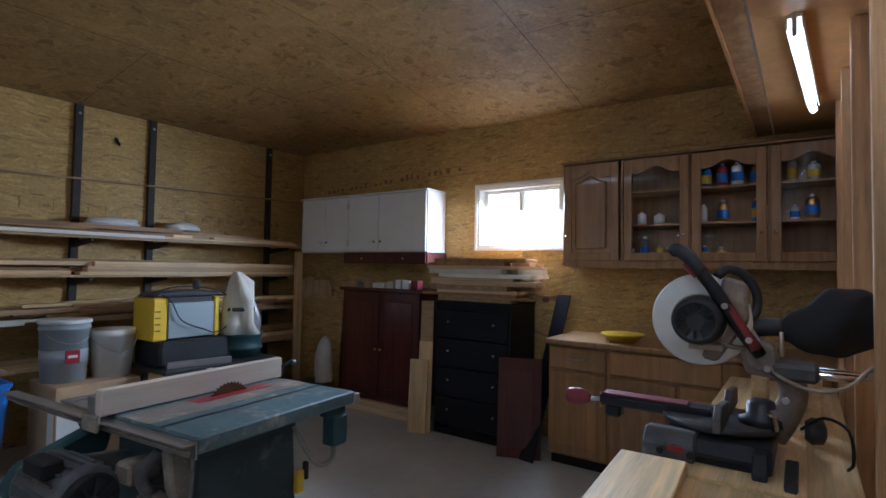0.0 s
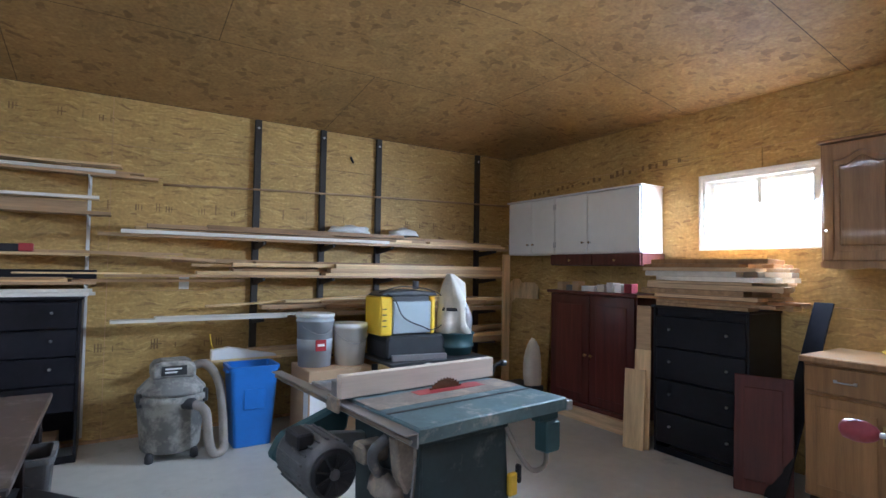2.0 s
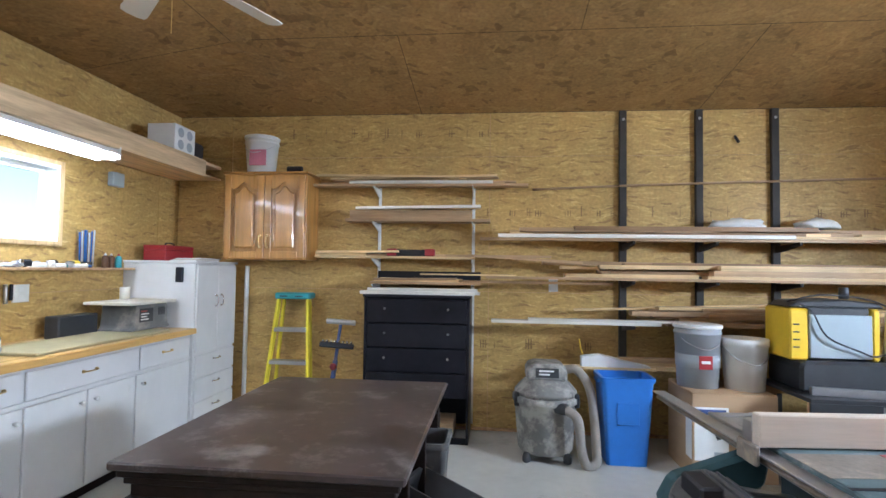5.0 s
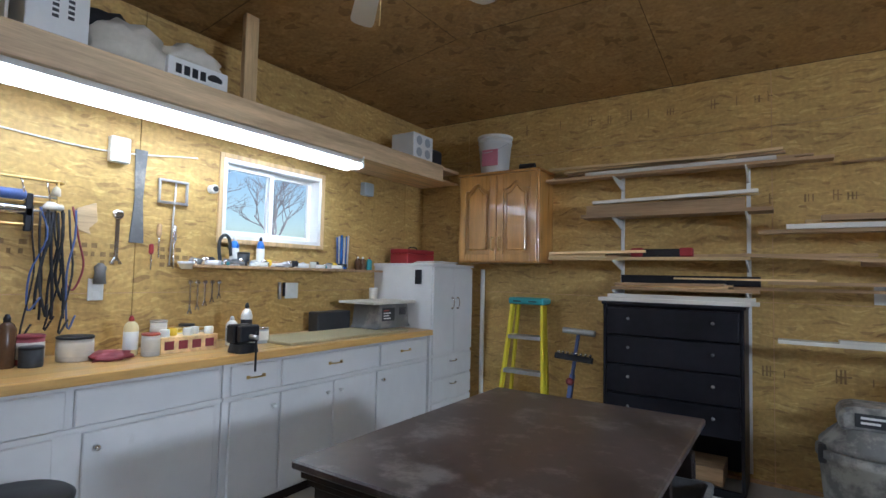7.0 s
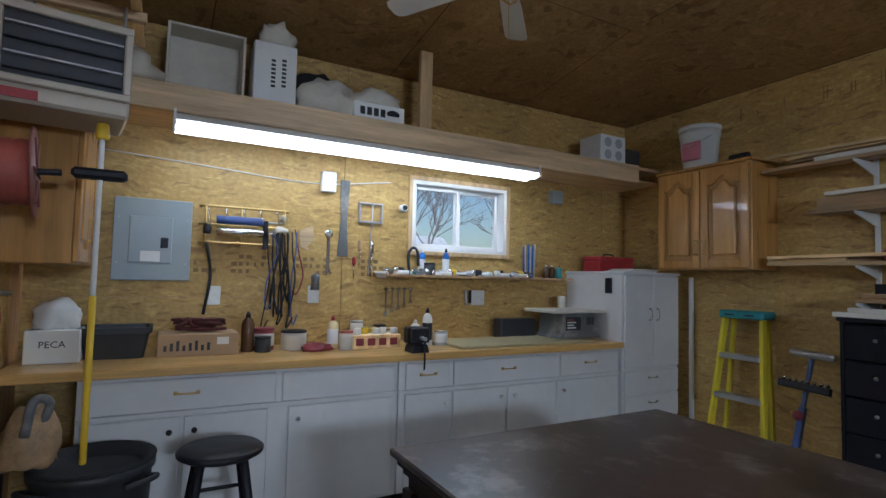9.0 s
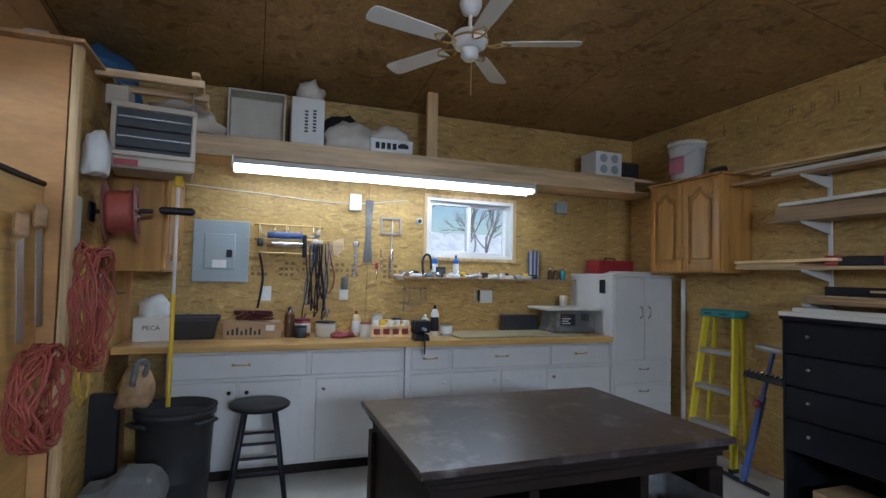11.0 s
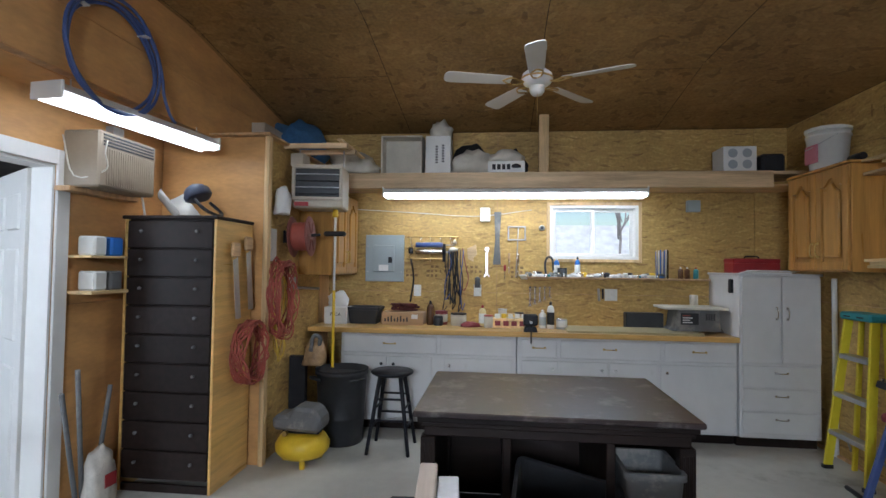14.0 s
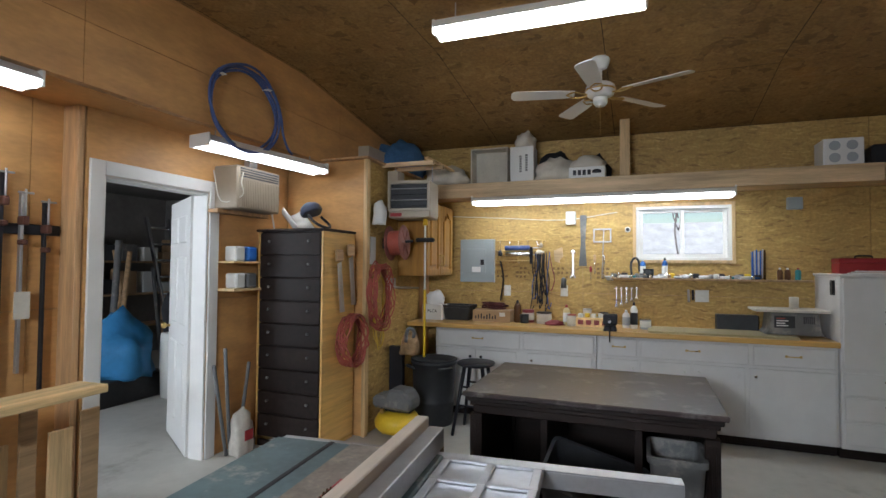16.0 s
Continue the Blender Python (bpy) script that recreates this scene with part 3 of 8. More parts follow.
# white workbench cabinets along the west wall
def base_unit(y0, y1, drawers, doors, label):
    c = thing("base_cabinet", (0, y0, 0), label, "cabinet", "white base cabinets under the workbench")
    w = y1 - y0
    part("body", box(0.004, 0.60, 0.001, w - 0.001, 0.09, 0.874), WHITEO, c)
    part("toe_kick", box(0.004, 0.53, 0.001, w - 0.001, 0.0, 0.0895), ESPR, c)
    for a, b, handle in drawers:
        f = part("drawer", box(0.6005, 0.618, a - y0 + 0.006, b - y0 - 0.006, 0.695, 0.85, 0.005), WHITEO, c)
        if handle:
            pull(f, (0.618, (a + b) / 2 - y0, 0.78), (0, 1, 0), (1, 0, 0), 0.1)
    part("rail", box(0.6005, 0.612, 0.002, w - 0.002, 0.672, 0.692, 0.002), WHITEO, c)
    for a, b, k, mat in doors:
        f = part("door", box(0.6005, 0.618, a - y0 + 0.004, b - y0 - 0.004, 0.11, 0.665, 0.004), WHITEO, c)
        if k:
            knob(f, (0.618, (a + 0.05 if k < 0 else b - 0.05) - y0, 0.60), (1, 0, 0), mat)
    return c


base_unit(-4.14, -2.56, [(-4.12, -3.26, 1), (-3.24, -2.58, 0)], [(-4.12, -3.71, 1, STEELB), (-3.70, -3.3, -1, STEELB), (-3.2, -2.6, -1, CHROME)], "white painted base cabinet with a wide drawer and dark door knobs")
base_unit(-2.555, -0.725, [(-2.52, -2.21, 1), (-2.19, -1.34, 1), (-1.32, -0.74, 1)], [(-2.52, -2.2, 1, WHITEP), (-2.19, -1.78, 1, WHITEP), (-1.77, -1.37, -1, WHITEP), (-1.35, -0.74, -1, CHROME)], "white painted base cabinet with three brass-handled drawers over doors")
c = thing("worktop", (0, -2.58, 0.876), "long varnished wooden workbench top", "worktop")
for k in range(5):
    part("top_board", box(0.004 + 0.127 * k, 0.131 + 0.127 * k - 0.0008, -1.86, 1.855, 0, 0.039, 0.0015), MAPLE, c)
part("front_edge", box(0.6395, 0.66, -1.86, 1.855, -0.004, 0.0392, 0.004), MAPLE, c, "darker worn front edge")

c = thing("tall_cabinet", (0, -0.72, 0), "tall white painted cabinet at the end of the workbench", "cabinet")
part("body", box(0.004, 0.625, 0.002, 0.64, 0.09, 1.43, 0.004), WHITEO, c)
part("toe_kick", box(0.004, 0.56, 0.002, 0.64, 0.0, 0.0895), ESPR, c)
part("top", box(0.004, 0.65, -0.012, 0.65, 1.4305, 1.452, 0.004), WHITEO, c)
for a, b, s in ((0.02, 0.33, 1), (0.335, 0.635, -1)):
    f = part("door", box(0.6255, 0.642, a, b, 0.71, 1.42, 0.004), WHITEO, c)
    pull(f, (0.642, b - 0.04 if s > 0 else a + 0.04, 1.12), (0, 0, 1), (1, 0, 0), 0.09, CHROME)
for z0 in (0.13, 0.32, 0.51):
    f = part("drawer", box(0.6255, 0.642, 0.02, 0.63, z0, z0 + 0.175, 0.004), WHITEO, c)
    pull(f, (0.642, 0.325, z0 + 0.12), (0, 1, 0), (1, 0, 0), 0.09, CHROME)
part("latch", box(0.47, 0.53, -0.02, 0.0015, 1.28, 1.40, 0.004), STEELB, c, "black steel latch plate")

# arched oak wall cabinets
c = thing("wall_cabinet", (0.63, 0, 1.475), "honey oak wall cabinet with two arched doors and twin pulls", "cabinet")
part("body", box(0, 0.755, -0.31, -0.003, 0, 0.755, 0.003), OAKH, c)
part("cornice", box(-0.012, 0.767, -0.335, -0.003, 0.7555, 0.775, 0.004), OAKH, c)
for a, b, s in ((0.012, 0.374, 1), (0.381, 0.743, -1)):
    f = arch_door(c, a, b, 0.012, 0.74, -0.3105, -1, "x", OAKH, rise=0.06)
    pull(f, (b - 0.03 if s > 0 else a + 0.03, -0.3305, 0.16), (0, 0, 1), (0, -1, 0), 0.1, BRASS)
c = thing("wall_cabinet", (0.12, -4.457, 1.39), "yellow oak wall cabinet hung on the corner partition", "cabinet")
part("body", box(0, 0.74, 0.0, 0.30, 0, 0.74, 0.003), OAKH, c)
for a, b, s in ((0.01, 0.366, 1), (0.374, 0.73, -1)):
    f = arch_door(c, a, b, 0.01, 0.73, 0.3005, 1, "x", OAKH, rise=0.06)
    pull(f, (b - 0.03 if s > 0 else a + 0.03, 0.3205, 0.16), (0, 0, 1), (0, 1, 0), 0.1, BRASS)


def drawer_chest(name, at, w, dp, h, rows, mat, label, category, rz=0, side=None, top_over=0.012, knob_mat=CHROME, foot=0.05, cols=(0.2, 0.8)):
    """A chest whose front looks along local -y, with the drawers in rows of (z0, z1)."""
    c = thing(name, at, label, category, rz=rz)
    t = 0.02
    for u in (0, w - t):
        part("side_panel", box(u, u + t, 0.004, dp, 0.0, h - 0.022, 0.003), side or mat, c)
    part("back_panel", box(t, w - t, dp - 0.01, dp, foot, h - 0.022, 0), mat, c)
    part("top", box(-top_over, w + top_over, -top_over, dp, h - 0.022, h, 0.005), mat, c)
    part("plinth", box(t, w - t, 0.01, 0.03, 0.0, foot, 0.002), mat, c)
    part("carcass", box(t, w - t, 0.03, dp - 0.01, rows[-1][0], h - 0.022, 0), mat, c)
    for z0, z1 in rows:
        f = part("drawer", box(t + 0.004, w - t - 0.004, 0.0, 0.029, z0 + 0.004, z1 - 0.004, 0.005), mat, c)
        for u in cols:
            knob(f, (w * u, 0, (z0 + z1) / 2 + 0.02), (0, -1, 0), knob_mat, 0.011)
    return c


# tall dark chest by the door, its plain plywood side showing
n = 9
drawer_chest("tall_chest", (2.06, -5.17, 0), 0.64, 0.49, 1.785, [(1.755 - 0.186 * (k + 1), 1.755 - 0.186 * k) for k in range(n)], ESPR, "tall espresso-brown chest with nine drawers and raw plywood sides", "chest of drawers", rz=90, side=MAPLE, knob_mat=GREYP)
# black chest against the lumber wall
drawer_chest("chest_of_drawers", (1.95, -0.45, 0.0), 0.875, 0.43, 1.2, [(1.165 - 0.2 * (k + 1), 1.165 - 0.2 * k) for k in range(4)], BLACKP, "black painted chest of drawers missing its lowest drawer", "chest of drawers", knob_mat=GREYP)
# black chest under the stacked boards on the east side; its front looks west
drawer_chest("chest_of_drawers", (6.76, -2.42, 0.0), 0.76, 0.46, 1.18, [(1.10 - 0.255 * (k + 1), 1.10 - 0.255 * k) for k in range(4)], BLACKP, "black painted chest of drawers carrying a stack of boards", "chest of drawers", rz=-90, cols=(0.2, 0.8), knob_mat=STEEL)

# dark red cabinet
c = thing("wardrobe_cabinet", (6.87, -2.17, 0.12), "dark red mahogany two-door cabinet on a pine base", "cabinet")
part("body", box(0.02, 0.375, 0, 1.05, 0.04, 1.10, 0.004), MAHOG, c)
part("plinth", box(0.01, 0.375, 0.005, 1.045, 0.0, 0.039, 0.003), MAHOG, c)
part("top", box(-0.03, 0.378, -0.02, 1.07, 1.101, 1.13, 0.006), MAHOG, c)
for a, b, s in ((0.015, 0.52, 1), (0.53, 1.035, -1)):
    f = part("door", box(0.0, 0.0195, a, b, 0.05, 1.09, 0.004), MAHOG, c)
    part("raised_panel", box(-0.008, -0.0005, a + 0.08, b - 0.08, 0.14, 1.0, 0.006), MAHOG, f)
    knob(f, (0.0, b - 0.03 if s > 0 else a + 0.03, 0.52), (-1, 0, 0), BRASS, 0.014)
solo("platform", box(6.84, 7.22, -2.2, -1.09, 0.0, 0.119, 0.004), PINEY, "low pine board platform under the red cabinet", "platform")

# white wall cabinet on the east wall
c = thing("wall_cabinet", (6.93, -2.18, 1.615), "long white painted wall cabinet with four doors and steel knobs", "cabinet")
part("body", box(0.018, 0.315, 0, 1.82, 0.0, 0.60, 0.004), WHITE, c)
part("top", box(-0.015, 0.315, -0.012, 1.832, 0.601, 0.618, 0.004), WHITE, c)
ys = (0.01, 0.62, 1.06, 1.42, 1.81)
for i in range(4):
    f = part("door", box(0.0, 0.0175, ys[i] + 0.003, ys[i + 1] - 0.003, 0.012, 0.592, 0.004), WHITE, c)
    knob(f, (0.0, (ys[i + 1] - 0.04) if i in (0, 2) else (ys[i] + 0.045), 0.11), (-1, 0, 0), CHROME, 0.014)
    for z in (0.1, 0.5):
        part("hinge", box(-0.006, -0.0002, ys[i] + 0.006 if i in (0, 2) else ys[i + 1] - 0.018, ys[i] + 0.018 if i in (0, 2) else ys[i + 1] - 0.006, z - 0.03, z + 0.03, 0.002), STEEL, f)
# dark red drawer box under it
c = thing("drawer_box", (6.9, -2.2, 1.50), "flat mahogany drawer box under the white wall cabinet", "drawer")
part("body", box(0.02, 0.345, 0.0, 1.12, 0.0, 0.114, 0.003), MAHOG, c)
for a, b in ((0.01, 0.55), (0.56, 1.11)):
    f = part("drawer", box(0.0, 0.0195, a, b, 0.008, 0.106, 0.003), MAHOG, c)
    knob(f, (0, (a + b) / 2, 0.05), (-1, 0, 0), BRASS, 0.01)

# oak hutch with glass doors
c = thing("wall_cabinet", (6.93, -5.43, 1.53), "dark oak wall cabinet with three arched glass doors", "cabinet")
L = 1.88
part("back_panel", box(0.305, 0.315, 0, L, 0, 0.78, 0), OAK, c)
for u in (0.0, 0.455, 0.93, 1.405, L - 0.018):
    part("side_panel", box(0.021, 0.3045, u, u + 0.018, 0.0, 0.78, 0.002), OAK, c)
part("bottom", box(0.021, 0.3045, 0.018, L - 0.018, 0.0, 0.018, 0), OAK, c)
part("top", box(-0.015, 0.315, -0.0, L + 0.012, 0.7805, 0.80, 0.004), OAK, c)
for z in (0.27, 0.52):
    part("shelf", box(0.03, 0.304, 0.0185, 1.4045, z, z + 0.016, 0.001), OAK, c)
for a, b, g, s in ((0.01, 0.455, True, 1), (0.475, 0.925, True, -1), (0.945, 1.395, True, -1), (1.435, 1.865, False, -1)):
    f = arch_door(c, a, b, 0.01, 0.77, 0.0205, -1, "y", OAK, g, 0.05)
    knob(f, (0.0005, b - 0.03 if s < 0 and a > 1 else (b - 0.03 if s > 0 else a + 0.03), 0.2), (-1, 0, 0), CHROME, 0.012)
sc = [(0.0, 0.0), (L, 0.0)]
for i in range(61):
    u = 1 - i / 60
    sc.append((u * L, -0.035 - 0.012 * abs(math.sin(u * math.pi * 7))))
part("valance", prism(sc, 0.003, 0.02, "x", None, 0), OAK, c)
# oak base cabinet below it
c = thing("base_cabinet", (6.66, -5.30, 0), "varnished oak base cabinet with drawers over panelled doors", "cabinet")
part("body", box(0.02, 0.585, 0, 1.75, 0.09, 0.905, 0.003), OAKB, c)
part("toe_kick", box(0.08, 0.585, 0, 1.75, 0.0, 0.0895), ESPR, c)
part("top", box(-0.02, 0.588, 0, 1.765, 0.906, 0.945, 0.006), OAK, c)
for a, b, hnd in ((0.02, 0.56, 0), (0.58, 1.28, 0), (1.31, 1.74, 1)):
    f = part("drawer", box(0.0, 0.0195, a, b, 0.73, 0.89, 0.005), OAKB, c)
    if hnd:
        pull(f, (0.0, (a + b) / 2, 0.81), (0, 1, 0), (-1, 0, 0), 0.1, STEEL)
for a, b, s in ((0.02, 0.41, 1), (0.43, 0.83, -1), (0.85, 1.28, 1), (1.31, 1.74, -1)):
    f = part("door", box(0.0, 0.0195, a, b, 0.11, 0.71, 0.005), OAKB, c)
    part("raised_panel", box(-0.007, -0.0005, a + 0.065, b - 0.065, 0.175, 0.645, 0.006), OAKB, f)
    pull(f, (0.0, b - 0.03 if s > 0 else a + 0.03, 0.55), (0, 0, 1), (-1, 0, 0), 0.09, BRASS)

# dark work table in the middle of the room
X0, X1, Y0, Y1, TZ = 1.81, 2.77, -3.12, -1.79, 0.79
c = thing("work_table", ((X0 + X1) / 2, (Y0 + Y1) / 2, 0), "dark worn wooden work table with a scratched top and open bays", "table")
hx, hy = (X1 - X0) / 2, (Y1 - Y0) / 2
part("tabletop", box(-hx, hx, -hy, hy, TZ - 0.028, TZ, 0.006), TABTOP, c)
for k, (i, z0, z1) in enumerate(((0.02, 0.735, 0.7615), (0.035, 0.71, 0.7345), (0.05, 0.665, 0.7095))):
    part("apron_moulding", box(-hx + i, hx - i, -hy + i, hy - i, z0, z1, 0.004), ESPR, c)
for sx in (-1, 1):
    for sy in (-1, 1):
        b = box(sx * (hx - 0.07) - 0.035, sx * (hx - 0.07) + 0.035, sy * (hy - 0.07) - 0.035, sy * (hy - 0.07) + 0.035, 0.0, 0.6645, 0.004)
        for k in (-1, 0, 1):
            box(sx * (hx - 0.07) + sx * 0.035 - 0.003, sx * (hx - 0.07) + sx * 0.035 + 0.004, sy * (hy - 0.07) + k * 0.018 - 0.004, sy * (hy - 0.07) + k * 0.018 + 0.004, 0.06, 0.63, 0.002, b)
        part("leg", b, ESPR, c)
for sy in (-1, 1):
    part("end_panel", box(-hx + 0.1051, hx - 0.1051, sy * (hy - 0.07) - 0.012, sy * (hy - 0.07) + 0.012, 0.05, 0.6645, 0.003), ESPR, c)
part("back_panel", box(-hx + 0.06, -hx + 0.08, -hy + 0.106, hy - 0.106, 0.05, 0.6645, 0.002), ESPR, c)
for y in (-0.22, 0.26):
    part("divider", box(-hx + 0.081, hx - 0.06, y - 0.02, y + 0.02, 0.05, 0.6645, 0.003), ESPR, c)
part("bottom_shelf", box(-hx + 0.081, hx - 0.06, -hy + 0.09, hy - 0.09, 0.03, 0.0495, 0.002), ESPR, c)

# table saw
c = thing("table_saw", (4.36, -2.86, 0), "dusty teal table saw with pale wooden fence and hanging motor", "table saw", rz=5)
tb = box(-0.445, 0.39, -0.535, 0.10, 0.803, 0.862, 0.006)
part("table", tb, SAWTOP, c, "blue-green cast iron top, dusty and scuffed")
part("insert_strip", box(-0.444, 0.389, -0.24, -0.05, 0.8622, 0.8632, 0.0004), SAWIRON, c, "rubbed bare iron strip beside the blade")
part("wing", box(-0.445, 0.385, 0.103, 0.43, 0.83, 0.848, 0.003), STEEL, c, "ribbed steel extension wing")
for k in range(6):
    part("wing_rib", box(-0.445 + k * 0.16, -0.417 + k * 0.16, 0.103, 0.43, 0.8485, 0.860, 0.003), STEEL, c)
for k in range(3):
    part("wing_rib", box(-0.416, 0.383, 0.104 + k * 0.148, 0.104 + k * 0.148 + 0.028, 0.8485, 0.8588, 0.003), STEEL, c)
for y in (-0.31, 0.055):
    part("mitre_slot", box(-0.445, 0.389, y - 0.009, y + 0.009, 0.8624, 0.8636, 0.0003), STEELB, c)
fr = box(-0.505, -0.447, -0.535, 0.84, 0.842, 0.848, 0.001)
box(-0.453, -0.447, -0.535, 0.84, 0.79, 0.8418, 0.001, fr)
part("front_rail", fr, STEEL, c, "bare steel angle fence rail")
part("front_rail", cyl((-0.478, -0.53, 0.818), (-0.478, 0.84, 0.818), 0.009, seg=12), SAWIRON, c)
part("rear_rail", box(0.392, 0.43, -0.535, 0.60, 0.80, 0.845, 0.002), STEEL, c)
for y in (-0.46, -0.2, 0.06, 0.3):
    part("rail_bolt", cyl((-0.456, y, 0.82), (-0.465, y, 0.82), 0.009, seg=8), STEEL, c)
fe = box(-0.50, 0.41, -0.015, 0.03, 0.866, 0.968, 0.004)
part("fence", fe, wood("fence_maple", (0.66, 0.56, 0.47), 0.12, 0.55, 0), c, "pale wooden rip fence")
part("fence_bar", box(-0.50, 0.41, 0.031, 0.085, 0.868, 0.935, 0.003), STEEL, c, "grey steel bar behind the wooden fence")
part("fence_head", box(-0.525, -0.507, -0.03, 0.08, 0.81, 0.875, 0.006), SAWIRON, c)
part("fence_clamp", tube([(0.43, 0.02, 0.86), (0.45, 0.02, 0.91), (0.50, 0.02, 0.925), (0.53, 0.02, 0.92)], 0.011, 8), STEELB, c)
part("clamp_tip", cyl((0.50, 0.02, 0.925), (0.535, 0.02, 0.92), 0.017, seg=12), DARKP, c)
out = []
for i in range(80):
    a = 2 * math.pi * i / 80
    rr = 0.127 if i % 2 else 0.116
    out.append((0.03 + rr * math.cos(a), 0.79 + rr * math.sin(a)))
part("blade", prism(out, -0.0825, -0.0795, "y", None, 0), AMBER, c, "round toothed saw blade")
part("throat_plate", box(-0.16, 0.24, -0.135, -0.05, 0.8634, 0.8646, 0.0005), RED, c, "worn red throat plate")
part("cabinet_body", prism([(-0.37, 0.8025), (0.10, 0.8025), (0.13, 0.34), (-0.36, 0.34)], -0.43, 0.10, "y", None, 0.008), SHEETT, c, "dark teal sheet steel saw body")
for z in (0.76, 0.38):
    part("body_fold", box(-0.366, 0.108, -0.436, -0.4305, z - 0.01, z + 0.01, 0.002), SHEETT, c)
part("body_seam", box(-0.372, -0.355, -0.437, -0.41, 0.35, 0.79, 0.003), SHEETT, c)
for sx in (-1, 1):
    for sy in (-1, 1):
        x0, y0 = (0.09 if sx > 0 else -0.32), (-0.37 if sy < 0 else 0.07)
        own = box(-0.03, 0.03, -0.03, 0.03, 0.0, 0.345, 0.004)
        for v in own.verts:
            v.co = Vector((v.co.x + x0 + sx * 0.16 * (1 - v.co.z / 0.345), v.co.y + y0 + sy * 0.10 * (1 - v.co.z / 0.345), v.co.z))
        part("leg", own, SAWIRON, c)
for y in (-0.45, 0.135):
    part("stretcher", box(-0.40, 0.19, y - 0.012, y + 0.012, 0.17, 0.23, 0.003), STEEL, c)
# tilting works in the open left side of the body
part("trunnion", prism([(-0.46, 0.79), (-0.37, 0.79), (-0.37, 0.60), (-0.40, 0.56), (-0.44, 0.64)], -0.40, -0.34, "y", None, 0.008), SAWIRON, c, "sawdust-caked cast trunnion")
part("trunnion", tube([(-0.45, -0.33, 0.78), (-0.50, -0.30, 0.72), (-0.47, -0.28, 0.64), (-0.40, -0.26, 0.60)], 0.022, 10), CASTG, c)
part("trunnion", box(-0.50, -0.371, -0.22, -0.12, 0.64, 0.72, 0.012), SAWIRON, c)
part("sawdust_heap", lump(0.05, 0.10, 0.06, 5, 0.3, 3, None, pose(-0.43, -0.28, 0.54)), SAWIRON, c, "heap of brown sawdust caught behind the motor")
MZ = Matrix.Translation((-0.62, -0.10, 0.635)) @ Matrix.Rotation(radians(90), 4, "X")
mo = part("motor", lathe([(0.03, -0.27), (0.085, -0.265), (0.112, -0.22), (0.116, -0.2), (0.116, 0.06), (0.11, 0.085), (0.095, 0.10), (0.02, 0.103)], 32, None, MZ), CASTG, c, "round dusty dark motor")
for k in range(20):
    a = 2 * math.pi * k / 20
    part("cooling_fin", box(0.113, 0.124, -0.004, 0.004, -0.19, 0.05, 0.001, None, MZ @ Matrix.Rotation(a, 4, "Z")), CASTG, mo)
part("motor_cap", lathe([(0.098, 0.095), (0.096, 0.112), (0.082, 0.122), (0.080, 0.116), (0.02, 0.114)], 30, None, MZ), STEELB, mo)
for k in range(9):
    a = 2 * math.pi * k / 9
    part("cap_vane", box(0.022, 0.08, -0.005, 0.005, 0.116, 0.121, 0.001, None, MZ @ Matrix.Rotation(a, 4, "Z")), STEELB, mo)
part("cap_hub", lathe([(0.022, 0.114), (0.021, 0.123), (0.005, 0.125)], 16, None, MZ), CASTG, mo)
part("conduit_box", box(-0.735, -0.665, -0.12, 0.02, 0.72, 0.78, 0.008), STEELB, mo)
part("motor_bracket", prism([(-0.62, 0.74), (-0.36, 0.70), (-0.36, 0.62), (-0.58, 0.66)], 0.0, 0.04, "y", None, 0.004), STEEL, c)
part("belt_guard", prism([(-0.73, 0.60), (-0.66, 0.54), (-0.58, 0.55), (-0.36, 0.66), (-0.34, 0.75), (-0.40, 0.785), (-0.68, 0.69)], 0.185, 0.26, "y", None, 0.015), TEAL, c)
part("switch_bracket", box(0.24, 0.37, -0.50, -0.45, 0.76, 0.799, 0.004), TEAL, c)
part("switch_box", box(0.27, 0.36, -0.52, -0.44, 0.62, 0.76, 0.008), TEAL, c)
part("switch_plate", box(0.3605, 0.372, -0.51, -0.45, 0.63, 0.75, 0.004), STEELB, c)
part("switch_key", box(0.43, 0.46, -0.50, -0.46, 0.79, 0.82, 0.005), WHITEP, c)
part("cable", tube([(0.31, -0.48, 0.62), (0.29, -0.49, 0.56), (0.22, -0.48, 0.55), (0.16, -0.46, 0.62), (0.11, -0.44, 0.72), (0.10, -0.42, 0.76)], 0.012), HOSE, c, "thick brown power cable")
part("cable", tube([(-0.40, -0.445, 0.79), (-0.42, -0.47, 0.66), (-0.46, -0.49, 0.48), (-0.44, -0.47, 0.3), (-0.5, -0.4, 0.012)], 0.007), GREYP, c)
part("yellow_lever", box(0.10, 0.15, -0.46, -0.4305, 0.45, 0.55, 0.008), YELLOW, c)
part("yellow_lever", box(0.15, 0.17, -0.465, -0.435, 0.50, 0.58, 0.006), STEELB, c)
solo("wood_block", box(-0.15, 0.15, -0.06, 0.06, 0, 0.03, 0.003, m=pose(0, 0, 0.12, 75, 0, 0)), PINE, "offcut of pale board leaning on the saw foot", "board", at=(4.36, -3.40, -0.02))

